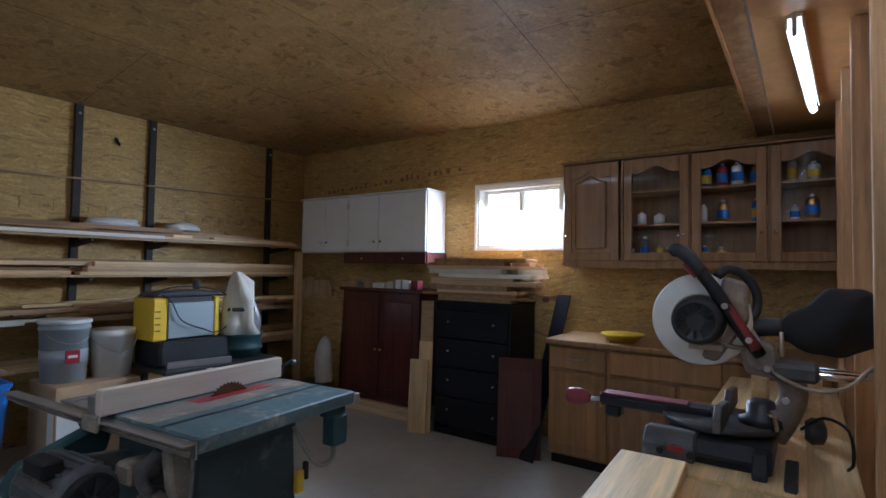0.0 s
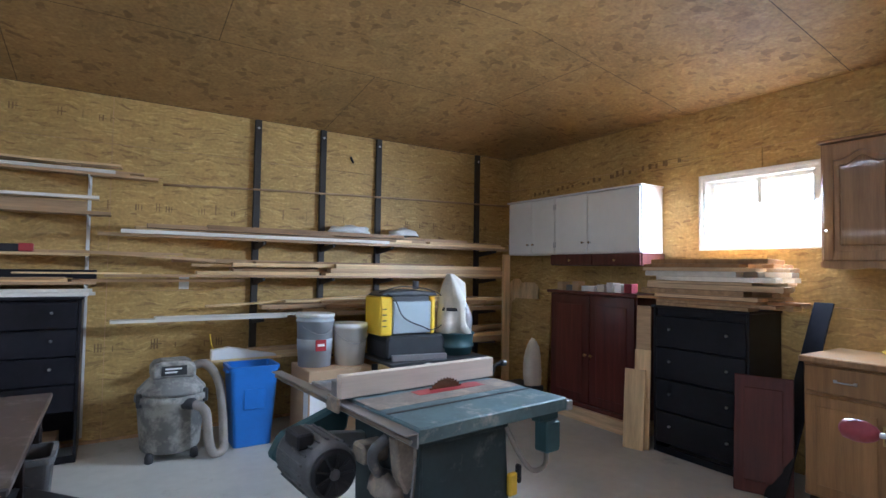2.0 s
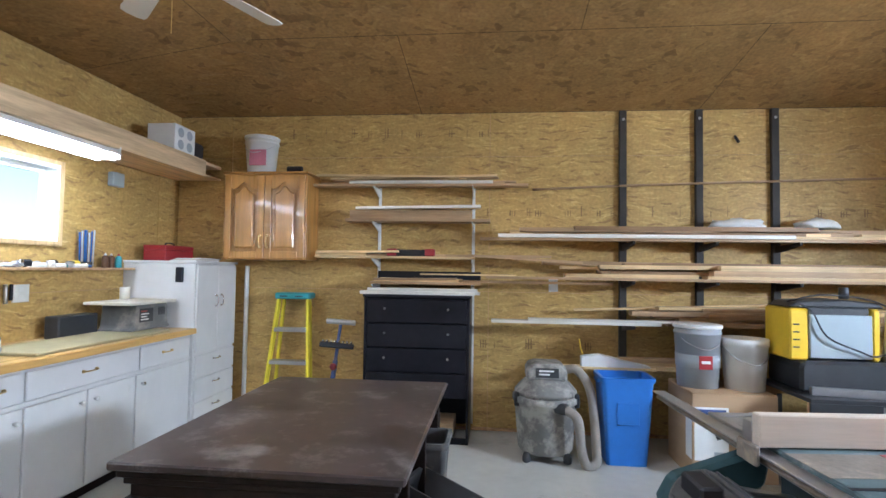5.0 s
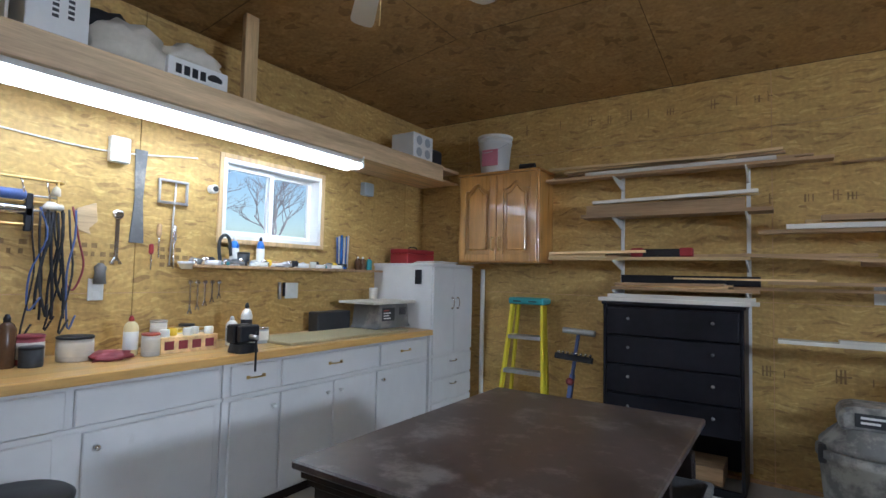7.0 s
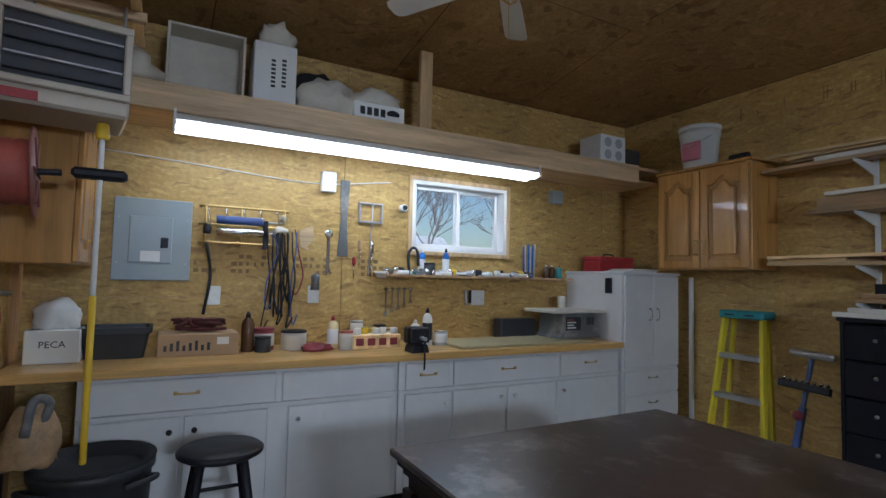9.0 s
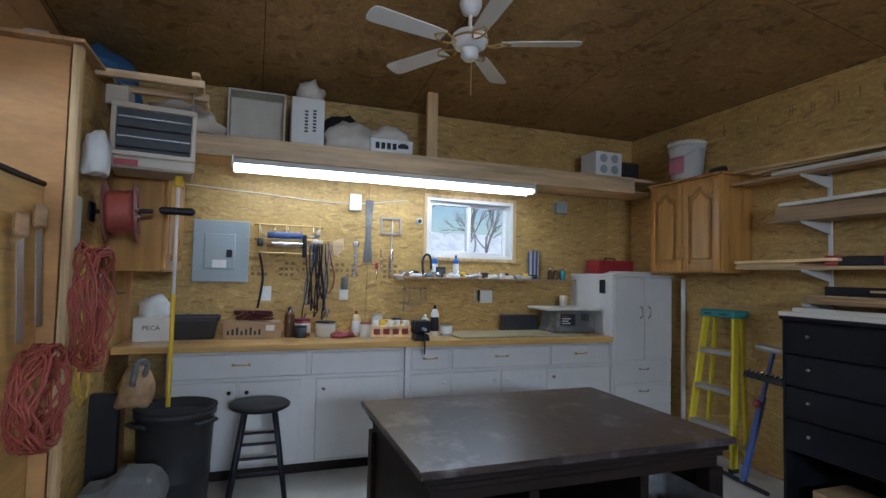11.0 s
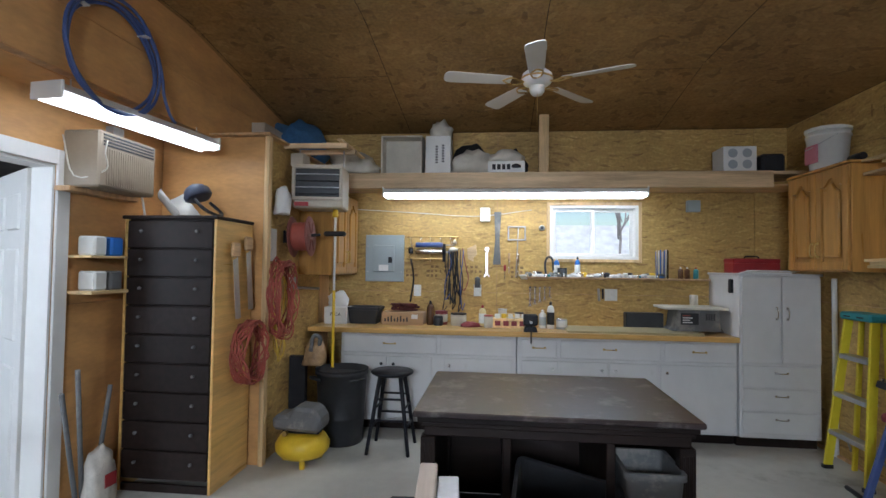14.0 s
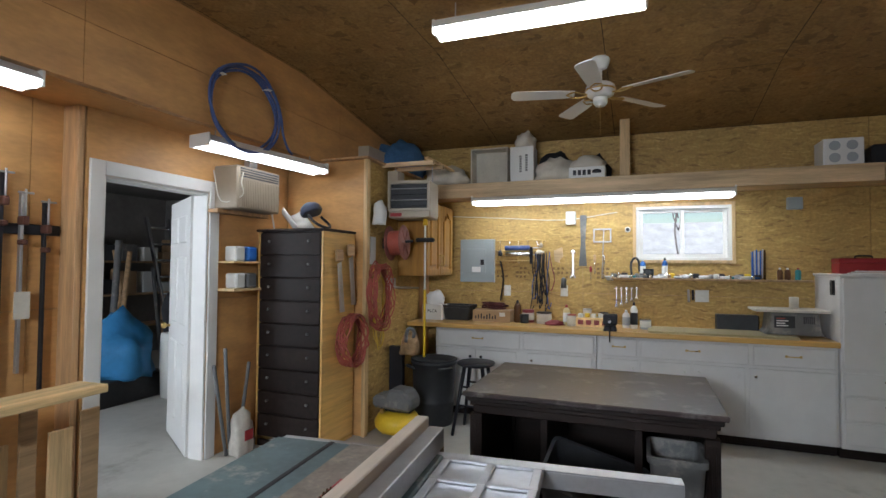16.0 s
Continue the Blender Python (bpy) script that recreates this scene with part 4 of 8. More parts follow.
# miter saw bench along the south wall
c = thing("miter_bench", (5.4, -5.0, 0), "rough pine miter saw bench along the wall", "bench")
part("top", box(-1.2, 1.15, -0.29, 0.18, 0.80, 0.838, 0.003), PINE, c)
part("front_rail", box(-1.2, 1.15, 0.181, 0.219, 0.74, 0.838, 0.003), PINE, c)
for x in (-1.1, 0.0, 1.05):
    for y in (-0.18, 0.14):
        part("leg", box(x - 0.045, x + 0.045, y - 0.02, y + 0.02, 0.0, 0.7995, 0.003), STUD, c)
part("shelf", box(-1.15, 1.1, -0.19, 0.13, 0.3, 0.32, 0.002), PINED, c)
solo("plank", box(-0.52, 0.52, -0.10, 0.10, 0, 0.04, 0.004), PINE, "thick pale pine plank lying on the miter bench", "plank", at=(4.2, -4.78, 0.84), rz=3)

# ---------- fluorescent lights ----------
def strip_light(x0, y0, x1, y1, z, label, housing=WHITE, tubes=2, drop=None, lamp=None, narrow=False):
    """A shop light with bare tubes under a folded steel reflector; it hangs by its chains or bolts from z to drop."""
    a, b = Vector((x0, y0, 0)), Vector((x1, y1, 0))
    ln = (b - a).length
    ang = math.degrees(math.atan2(y1 - y0, x1 - x0))
    c = thing("shop_light", ((x0 + x1) / 2, (y0 + y1) / 2, z), label, "ceiling light", "fluorescent shop lights", rz=ang)
    w = 0.008 if tubes == 1 else (0.06 if narrow else 0.10)
    k = 0.022 if tubes == 1 else 0.04
    prof = [(-w - 0.02, 0.0), (-w - 0.016, 0.0), (-k, 0.045), (k, 0.045), (w + 0.016, 0.0), (w + 0.02, 0.0), (k + 0.005, 0.06), (-k - 0.005, 0.06)]
    part("reflector", prism([(u, v + 0.01) for u, v in prof], -ln / 2, ln / 2, "x", None, 0), housing, c)
    for s in (-1, 1):
        part("end_cap", box(s * (ln / 2 + 0.004) - 0.008, s * (ln / 2 + 0.004) + 0.008, -w, w, -0.018, 0.07, 0.003), housing, c)
    for k in range(tubes):
        y = (k - (tubes - 1) / 2) * 0.11
        part("tube", cyl((-ln / 2 + 0.0, y, -0.004), (ln / 2 - 0.0, y, -0.004), 0.019, seg=12), lamp or TUBE, c)
    if drop:
        for s in (-0.4, 0.4):
            part("chain", cyl((s * ln, 0, 0.071), (s * ln, 0, drop - z), 0.004, seg=6), STEEL, c)
    return c


strip_light(0.38, -3.80, 0.38, -1.41, 2.145, "long white fluorescent light under the high shelf, switched on", tubes=2, drop=2.219)
strip_light(2.90, -4.95, 1.74, -4.80, 2.30, "twin-tube fluorescent light hung under the bulkhead, switched on", lamp=TUBEW, tubes=2, drop=2.42)
strip_light(3.90, -5.02, 4.52, -5.03, 2.375, "short twin-tube fluorescent light over the miter bench, switched on", lamp=TUBE, tubes=2, drop=2.438)
strip_light(5.27, -5.13, 6.42, -5.20, 2.37, "white fluorescent light over the corner cabinets", lamp=TUBEW, tubes=1, drop=2.438)
strip_light(2.62, -3.35, 2.62, -2.15, 2.92, "twin-tube fluorescent light under the ceiling, switched on", tubes=2, drop=3.1, narrow=True, lamp=TUBEB)

# ---------- ceiling fan ----------
c = thing("ceiling_fan", (1.5, -2.46, 3.06), "white five-blade ceiling fan with brass blade irons, at rest", "fan")
part("canopy", lathe([(0.02, -0.075), (0.05, -0.06), (0.068, -0.02), (0.07, 0.02)], 24), WHITE, c)
part("downrod", cyl((0, 0, -0.18), (0, 0, -0.07), 0.012), WHITE, c)
part("motor", lathe([(0.03, -0.17), (0.08, -0.18), (0.105, -0.20), (0.11, -0.24), (0.095, -0.27), (0.06, -0.285)], 28), WHITE, c)
part("trim_ring", lathe([(0.106, -0.222), (0.1135, -0.226), (0.1135, -0.236), (0.106, -0.24)], 28), BRASS, c)
part("switch_cup", lathe([(0.055, -0.286), (0.052, -0.33), (0.035, -0.35), (0.01, -0.355)], 20), WHITE, c)
part("pull_chain", cyl((0.03, 0, -0.345), (0.03, 0, -0.58), 0.002, seg=6), BRASS, c)
for k in range(5):
    R = Matrix.Rotation(radians(-5 + 72 * k), 4, "Z") @ Matrix.Translation((0, 0, -0.255)) @ Matrix.Rotation(radians(11), 4, "X")
    o = [(0.19, -0.05), (0.30, -0.058), (0.62, -0.068), (0.655, -0.06), (0.67, -0.03), (0.67, 0.03), (0.655, 0.06), (0.62, 0.068), (0.30, 0.058), (0.19, 0.05)]
    b = part("blade", prism(o, 0.0, 0.006, "z", None, 0.0015, R), WHITE, c)
    ir = tube([R @ Vector(p) for p in ((0.09, 0.0, -0.004), (0.14, 0.028, -0.012), (0.2, 0.04, -0.004), (0.25, 0.0, -0.003))], 0.006, 6)
    tube([R @ Vector(p) for p in ((0.09, 0.0, -0.004), (0.14, -0.028, -0.012), (0.2, -0.04, -0.004), (0.25, 0.0, -0.003))], 0.006, 6, ir)
    part("blade_iron", ir, BRASS, b)

# ---------- lumber wall (north) ----------
rng = random.Random(5)
PINEB = wood("brown_aged_boards", (0.30, 0.175, 0.08), axis=0)


def lumber(x0, x1, y, z, w=0.09, t=0.02, mat=PINE, label="length of sawn board lying on the rack", sag=0.0, turn=0.0, name="board", group="lumber on the racks"):
    own = bmesh.new()
    n = 10
    L = x1 - x0
    ring = []
    for i in range(n + 1):
        u = i / n
        dz = -sag * (1 - (2 * u - 1) ** 2)
        ring.append([own.verts.new((L * (u - 0.5), yy, dz + zz)) for yy, zz in ((-w / 2, 0), (w / 2, 0), (w / 2, t), (-w / 2, t))])
    for a, b in zip(ring, ring[1:]):
        for k in range(4):
            own.faces.new((a[k], a[(k + 1) % 4], b[(k + 1) % 4], b[k]))
    own.faces.new(ring[0][::-1])
    own.faces.new(ring[-1])
    ob = solo(name, join(None, own), mat, label, "board", group)
    ob.matrix_world = pose((x0 + x1) / 2, y, z, 0, turn, 0)
    return ob


for x in (4.13, 4.77, 5.39, 6.71):
    c = thing("rack_post", (x, 0, 0.25), "black steel lumber rack post bolted to the wall", "rack post", "lumber rack posts")
    part("upright", box(-0.03, 0.03, -0.045, -0.002, 0, 2.58, 0.003), POSTB, c)
    for z in (0.37, 0.72, 1.08, 1.40):
        part("arm", prism([(-0.046, z - 0.06), (-0.046, z), (-0.40, z + 0.012), (-0.40, z - 0.012)], -0.012, 0.012, "x", None, 0.002), POSTB, c)
    part("bolt", cyl((0, -0.052, 2.5), (0, -0.0455, 2.5), 0.012, seg=8), STEEL, c)
# thin conduit across the posts
solo("rail", tube([(3.35, -0.058, 2.13), (4.2, -0.058, 2.165), (5.4, -0.058, 2.2), (7.15, -0.058, 2.24)], 0.011), PINED, "thin dark wooden batten fixed across the rack posts", "rail")
LV = (0.62, 0.97, 1.33, 1.65)
def stack(z, rows):
    for x0, x1, dy, k, w, t, m, sag in rows:
        lumber(x0, x1, -0.22 + dy, z + k, w, t, m, sag=sag)
stack(LV[3] + 0.014, [(2.9, 6.95, -0.10, 0.0, 0.10, 0.022, PINED, 0.0), (3.05, 5.35, -0.12, 0.023, 0.12, 0.028, PINEW, 0.0), (4.9, 6.85, -0.13, 0.0235, 0.09, 0.02, PINE, 0.0), (5.36, 6.9, -0.02, 0.0235, 0.09, 0.025, PINE, 0.0), (3.15, 4.25, 0.0, 0.0235, 0.12, 0.065, PINE, 0), (4.26, 6.4, 0.02, 0.049, 0.14, 0.055, PINED, 0), (3.5, 5.3, 0.02, 0.105, 0.10, 0.012, PINED, 0)])
stack(LV[2] + 0.014, [(2.95, 6.9, -0.12, 0.0, 0.09, 0.02, PINED, 0), (4.7, 6.92, -0.10, 0.021, 0.12, 0.022, PINE, 0), (4.75, 6.9, -0.11, 0.044, 0.10, 0.045, PINED, 0), (4.8, 6.8, -0.12, 0.09, 0.09, 0.04, PINE, 0), (3.6, 4.65, -0.05, 0.021, 0.13, 0.03, PINE, 0), (3.9, 4.7, 0.02, 0.052, 0.12, 0.02, PINED, 0), (2.4, 3.2, -0.1, 0.021, 0.05, 0.012, PINE, 0)])
stack(LV[1] + 0.014, [(3.0, 4.35, -0.10, 0.0, 0.12, 0.022, PINEW, 0.0), (3.3, 4.5, -0.13, 0.023, 0.08, 0.02, PINEW, 0), (4.4, 6.9, -0.08, 0.0, 0.12, 0.04, PINED, 0), (4.5, 6.6, -0.06, 0.041, 0.10, 0.03, PINE, 0), (5.2, 6.7, -0.1, 0.072, 0.14, 0.03, PINED, 0), (4.3, 5.8, -0.02, 0.105, 0.10, 0.02, PINED, 0), (5.9, 6.9, -0.12, 0.103, 0.09, 0.04, PINE, 0)])
lumber(3.7, 5.6, -0.15, 1.12, 0.07, 0.015, PINE, turn=-2.5)
stack(LV[0] + 0.014, [(4.0, 4.75, -0.12, 0.0, 0.09, 0.03, PINE, 0), (4.05, 4.6, -0.1, 0.031, 0.09, 0.03, PINE, 0), (4.02, 4.7, -0.12, 0.062, 0.09, 0.03, PINED, 0), (5.4, 6.9, -0.12, 0.0, 0.14, 0.06, PINED, 0), (5.6, 6.88, -0.1, 0.061, 0.12, 0.04, PINE, 0), (5.5, 6.5, -0.1, 0.102, 0.1, 0.04, PINED, 0), (3.55, 4.3, -0.14, 0.0, 0.10, 0.02, PINE, 0)])
for lv, n0, xa, xb in ((LV[3], 12, 3.2, 6.95), (LV[2], 18, 3.3, 6.95), (LV[1], 20, 4.0, 6.95), (LV[0], 14, 5.2, 6.95)):
    zz = {LV[3]: 0.11, LV[2]: 0.135, LV[1]: 0.15, LV[0]: 0.155}[lv]
    for i in range(n0):
        L = rng.uniform(0.7, 2.2)
        x0 = rng.uniform(xa, max(xa + 0.05, xb - L))
        lumber(x0, min(x0 + L, xb + 0.05), -0.22 + rng.uniform(-0.12, 0.1), lv + zz - rng.uniform(0.0, 0.09), rng.uniform(0.05, 0.12), rng.uniform(0.015, 0.04), rng.choice((PINE, PINED, PINE, PINEB, PINEB)), turn=rng.uniform(-0.4, 0.4))
for x, r, s in ((5.0, 0.22, 1), (5.62, 0.16, 3)):
    solo("plastic_sheeting", lump(r, 0.10, 0.06, s, 0.35), WHITEP, "crumpled white plastic sheeting on the boards", "sheeting", at=(x, -0.2, LV[3] + 0.135))
solo("plastic_tray", prism([(-0.26, 0.0), (0.28, 0.0), (0.26, 0.02), (-0.12, 0.10), (-0.26, 0.08)], -0.05, 0.02, "y", None, 0.004), WHITEP, "folded white plastic tray on the low rack", "tray", at=(3.98, -0.36, 0.655))
solo("twine", tube([(0, 0, 0), (0.01, -0.02, -0.08), (0.03, -0.02, -0.14), (0.0, -0.02, -0.19)], 0.006), YELLOW, "loop of yellow twine hanging from the rack", "twine", at=(3.72, -0.3, 0.86))

# white slotted standards with brackets and board shelves
for x in (1.97, 2.83):
    c = thing("shelf_standard", (x, 0, 1.2), "white slotted steel shelf standard with brackets", "shelf standard", "slotted shelf standards")
    part("upright", box(-0.013, 0.013, -0.016, -0.002, -1.15 if x > 2.5 else 0.0, 0.98, 0.002), WHITEP, c)
    for z in (0.08, 0.30, 0.62, 0.93):
        part("bracket", prism([(-0.0165, z - 0.08), (-0.0165, z), (-0.29, z), (-0.29, z - 0.015)], -0.005, 0.005, "x", None, 0.001), WHITEP, c)
for z, rows in ((2.132, [(1.42, 3.3, -0.2, 0.0, 0.12, 0.02, PINED, 0), (1.75, 3.0, -0.22, 0.021, 0.10, 0.025, PINEW, 0), (1.45, 3.1, -0.1, 0.021, 0.09, 0.03, PINED, 0), (1.9, 3.2, -0.1, 0.052, 0.09, 0.012, PINED, 0)]),
                (1.822, [(1.72, 2.98, -0.18, 0.0, 0.20, 0.025, PINED, 0), (1.75, 2.82, -0.22, 0.026, 0.03, 0.075, PINED, 0), (1.8, 2.8, -0.1, 0.026, 0.10, 0.08, PINED, 0), (1.8, 2.3, -0.17, 0.102, 0.06, 0.02, PINE, 0)]),
                (1.502, [(1.45, 2.85, -0.2, 0.0, 0.12, 0.02, PINE, 0), (1.8, 2.95, -0.15, 0.021, 0.12, 0.02, PINED, 0), (1.45, 1.9, -0.2, 0.021, 0.09, 0.035, PINE, 0), (2.6, 3.5, -0.2, 0.0205, 0.06, 0.02, PINED, 0)]),
                (1.282, [(1.95, 2.9, -0.2, 0.0, 0.12, 0.02, PINED, 0), (1.98, 2.75, -0.24, 0.021, 0.03, 0.03, PINE, 0), (2.72, 4.0, -0.22, 0.021, 0.07, 0.02, PINED, 0), (1.98, 2.9, -0.06, 0.021, 0.06, 0.09, BLACKP, 0)])):
    for x0, x1, y, k, w, t, m, sag in rows:
        lumber(x0, x1, y, z + k, w, t, m, "board stored on the wall brackets", group="boards on the wall brackets")
rb = random.Random(21)
for z, n, xa, xb in ((2.205, 4, 1.4, 3.15), (1.935, 3, 1.7, 2.9), (1.545, 3, 1.4, 2.2), (1.315, 4, 1.95, 2.7)):
    for k in range(n):
        x0 = xa + rb.uniform(0, 0.35)
        lumber(x0, min(xb, x0 + rb.uniform(0.7, 1.5)), -0.27 + 0.055 * k, z + rb.uniform(0, 0.004), 0.045, rb.uniform(0.012, 0.022), rb.choice((PINE, PINE, PINEW, PINED)), "thin pale board stored on the wall brackets", group="boards on the wall brackets", turn=rb.uniform(-1, 1))
lumber(2.8, 3.75, -0.28, 1.50, 0.025, 0.02, PINED, "thin stick across the wall brackets", turn=3)
c = thing("spirit_level", (2.3, -0.24, 1.525), "black and red box level lying on a shelf", "level")
part("body", box(-0.2, 0.2, -0.02, 0.02, 0.0, 0.055, 0.006), STEELB, c)
for s in (-1, 1):
    part("end_cap", box(s * 0.165 - 0.045, s * 0.165 + 0.045, -0.024, 0.024, -0.0, 0.062, 0.008), RED, c)
for i, (x0, x1, y, z, m) in enumerate(((1.90, 2.86, -0.37, 1.2005, PINEW), (1.93, 2.9, -0.27, 1.2005, PINEW), (1.95, 2.88, -0.31, 1.2265, PINEW), (1.99, 2.84, -0.2, 1.2005, PINEW))):
    lumber(x0, x1, y, z, 0.08, 0.025, m, "white primed board on top of the black chest", group="white boards on the chest")
solo("boards_under_chest", box(2.1, 2.7, -0.40, -0.1, 0.051, 0.16, 0.004), PINED, "short boards pushed in the chest's empty bay", "board")
solo("outlet", box(3.50, 3.58, -0.008, -0.001, 1.23, 1.35, 0.002), WHITEP, "white outlet plate on the board wall", "outlet")
solo("hook", tube([(5.08, -0.003, 2.60), (5.08, -0.03, 2.57), (5.10, -0.03, 2.54)], 0.012), STEELB, "small dark hook in the wall", "hook")

# stamped grade marks on the sheets
bm = bmesh.new()
for z, xa, xb in ((1.90, 2.95, 6.9), (2.62, 0.95, 3.0), (0.72, 2.9, 3.9)):
    x = xa
    while x < xb:
        h, w = rng.choice((0.05, 0.07, 0.09)), rng.uniform(0.02, 0.09)
        if rng.random() < 0.6:
            for k in range(max(1, int(w / 0.022))):
                box(x + k * 0.022, x + k * 0.022 + rng.uniform(0.004, 0.012), -0.0026, -0.0006, z, z + h, 0, bm)
            if rng.random() < 0.5:
                box(x, x + w, -0.0026, -0.0006, z + h * 0.45, z + h * 0.55, 0, bm)
        x += w + rng.uniform(0.02, 0.12)
    x = xa
tagged(structure("grade_stamps", bm, INK, "faded ink grade stamps on the wall sheets"), kind="structure")
bm = bmesh.new()
for k in range(26):
    y = -0.45 - k * 0.075
    if k % 5 != 4:
        h = 0.05 if k < 15 else 0.07
        box(RX - 0.0026, RX - 0.0006, y - rng.uniform(0.02, 0.05), y, 2.33 + 0.004 * k, 2.33 + 0.004 * k + h * rng.uniform(0.5, 1), 0, bm)
for y0, y1, z0, z1 in ((-2.45, -2.05, 2.47, 2.475), (-2.45, -2.05, 2.39, 2.395)):
    box(RX - 0.0026, RX - 0.0006, y0, y1, z0, z1, 0, bm)
structure("grade_stamps", bm, INK, "ink grade stamps on the wall above the white cabinet")
bm = bmesh.new()
for y0 in (-3.75, -3.45, -3.05, -2.6):
    for k in range(5):
        for j in range(3):
            if rng.random() < 0.75:
                box(0.0006, 0.0026, y0 + k * 0.045, y0 + k * 0.045 + rng.uniform(0.015, 0.035), 1.37 + j * 0.045, 1.37 + j * 0.045 + 0.025, 0, bm)
structure("grade_stamps", bm, INK, "ink grade stamps on the wall behind the workbench")

# step ladder
c = thing("step_ladder", (1.20, -0.17, 0), "yellow fibreglass step ladder with a teal cap, standing closed", "ladder")
def rail(x0, x1, ya, yb, za, zb, w=0.055, t=0.022):
    own = box(-t / 2, t / 2, -w / 2, w / 2, 0, 1, 0.0)
    a, b = Vector((x0, ya, za)), Vector((x1, yb, zb))
    for v in own.verts:
        v.co = Vector((v.co.x, v.co.y, 0)) + a.lerp(b, v.co.z)
    return own
for s in (-1, 1):
    part("front_rail", rail(s * 0.22, s * 0.135 + 0.03, -0.08, 0.01, 0.0, 1.13), YELLFG, c)
    part("rear_rail", rail(s * 0.19, s * 0.12 + 0.03, 0.09, 0.09, 0.0, 1.12, 0.03), YELLFG, c)
    part("foot", box(s * 0.22 - 0.02, s * 0.22 + 0.02, -0.115, -0.045, 0, 0.03, 0.004), STEELB, c)
    part("knee_brace", cyl((s * 0.12, -0.02, 0.30), (s * 0.19, 0.07, 0.14), 0.008, seg=6), STEEL, c)
for k in range(3):
    u = 0.30 + 0.285 * k
    y, hw, o = -0.08 + 0.09 * u / 1.13, 0.22 - 0.085 * u / 1.13, 0.03 * u / 1.13
    part("step", box(o - hw + 0.008, o + hw - 0.008, y - 0.04, y + 0.045, u - 0.03, u + 0.005, 0.004), STEEL, c)
cap = part("cap", box(-0.13, 0.19, -0.04, 0.13, 1.13, 1.185, 0.012), TEALP, c)
for x in (-0.08, 0.06):
    part("slot", box(x, x + 0.07, -0.0425, -0.0405, 1.15, 1.16, 0.0), STEELB, cap)
# roller stand
c = thing("roller_stand", (1.62, -0.40, 0.012), "blue steel roller stand with ball rollers leaning on the wall", "roller stand")
c.matrix_world = pose(1.62, -0.40, 0.012, -15, 3, 0)
part("post", box(-0.018, 0.018, -0.018, 0.018, 0.02, 0.62, 0.003), BLUETUBE, c)
part("inner_post", box(-0.012, 0.012, -0.012, 0.012, 0.621, 0.93, 0.002), BLUETUBE, c)
part("foot_bar", cyl((-0.19, 0, 0.016), (0.19, 0, 0.016), 0.015, seg=10), STEELB, c)
part("roller", cyl((-0.13, 0, 0.955), (0.13, 0, 0.955), 0.024), STEEL, c)
part("head", box(-0.15, 0.15, -0.05, -0.013, 0.72, 0.765, 0.004), STEELB, c)
for k in range(8):
    part("ball_roller", lathe([(0.004, 0), (0.013, 0.009), (0.013, 0.015), (0.004, 0.024)], 10, None, Matrix.Translation((-0.126 + k * 0.036, -0.03, 0.766))), CHROME, c)
part("knob", lathe([(0.02, 0), (0.03, 0.01), (0.03, 0.03), (0.01, 0.04)], 8, None, Matrix.Translation((0, -0.02, 0.56)) @ Matrix.Rotation(radians(90), 4, "X")), DUSTRED, c)
solo("pipe", cyl((0.72, -0.03, 0.002), (0.72, -0.03, 1.42), 0.02), WHITEP, "white plastic pipe standing in the corner", "pipe")

# shop vacuum
c = thing("shop_vacuum", (3.42, -0.60, 0), "dusty grey shop vacuum on casters", "vacuum")
part("drum", lathe([(0.19, 0.06), (0.205, 0.08), (0.235, 0.42), (0.25, 0.43), (0.25, 0.47), (0.22, 0.48)], 28), VACG, c)
part("lid", lathe([(0.235, 0.481), (0.235, 0.51), (0.19, 0.56), (0.15, 0.60), (0.02, 0.61)], 28), VACG, c)
h = prism([(-0.15, 0.59), (0.15, 0.59), (0.15, 0.68), (0.11, 0.72), (-0.10, 0.72), (-0.15, 0.69)], -0.13, 0.13, "y", None, 0.02)
part("motor_head", h, VACG, c)
part("label", box(-0.085, 0.085, -0.1335, -0.1312, 0.62, 0.69, 0.0005), DARKP, c, "dark label with white bars")
for k in range(2):
    part("label_bar", box(-0.06, 0.02 + 0.03 * k, -0.1345, -0.1337, 0.638 + 0.025 * k, 0.65 + 0.025 * k, 0), PAPER, c)
for s in (-1, 1):
    part("latch", box(s * 0.22 - 0.02, s * 0.22 + 0.02, -0.12, -0.06, 0.40, 0.50, 0.008), DARKP, c)
for a in (45, 135, 225, 315):
    x, y = 0.21 * math.cos(radians(a)), 0.21 * math.sin(radians(a))
    part("caster", lathe([(0.012, 0), (0.03, 0.01), (0.03, 0.05), (0.02, 0.075)], 12, None, Matrix.Translation((x, y, 0))), DARKP, c)
part("hose", tube([(0.12, -0.24, 0.42), (0.20, -0.28, 0.36), (0.23, -0.26, 0.15), (0.27, -0.24, 0.035), (0.34, -0.20, 0.035), (0.36, -0.12, 0.12), (0.33, -0.06, 0.5), (0.24, -0.02, 0.66), (0.15, 0.02, 0.66)], 0.034, 12, None, 10), HOSE, c, "ribbed grey hose")
part("port", cyl((0.06, -0.2, 0.42), (0.13, -0.245, 0.42), 0.042), DARKP, c)

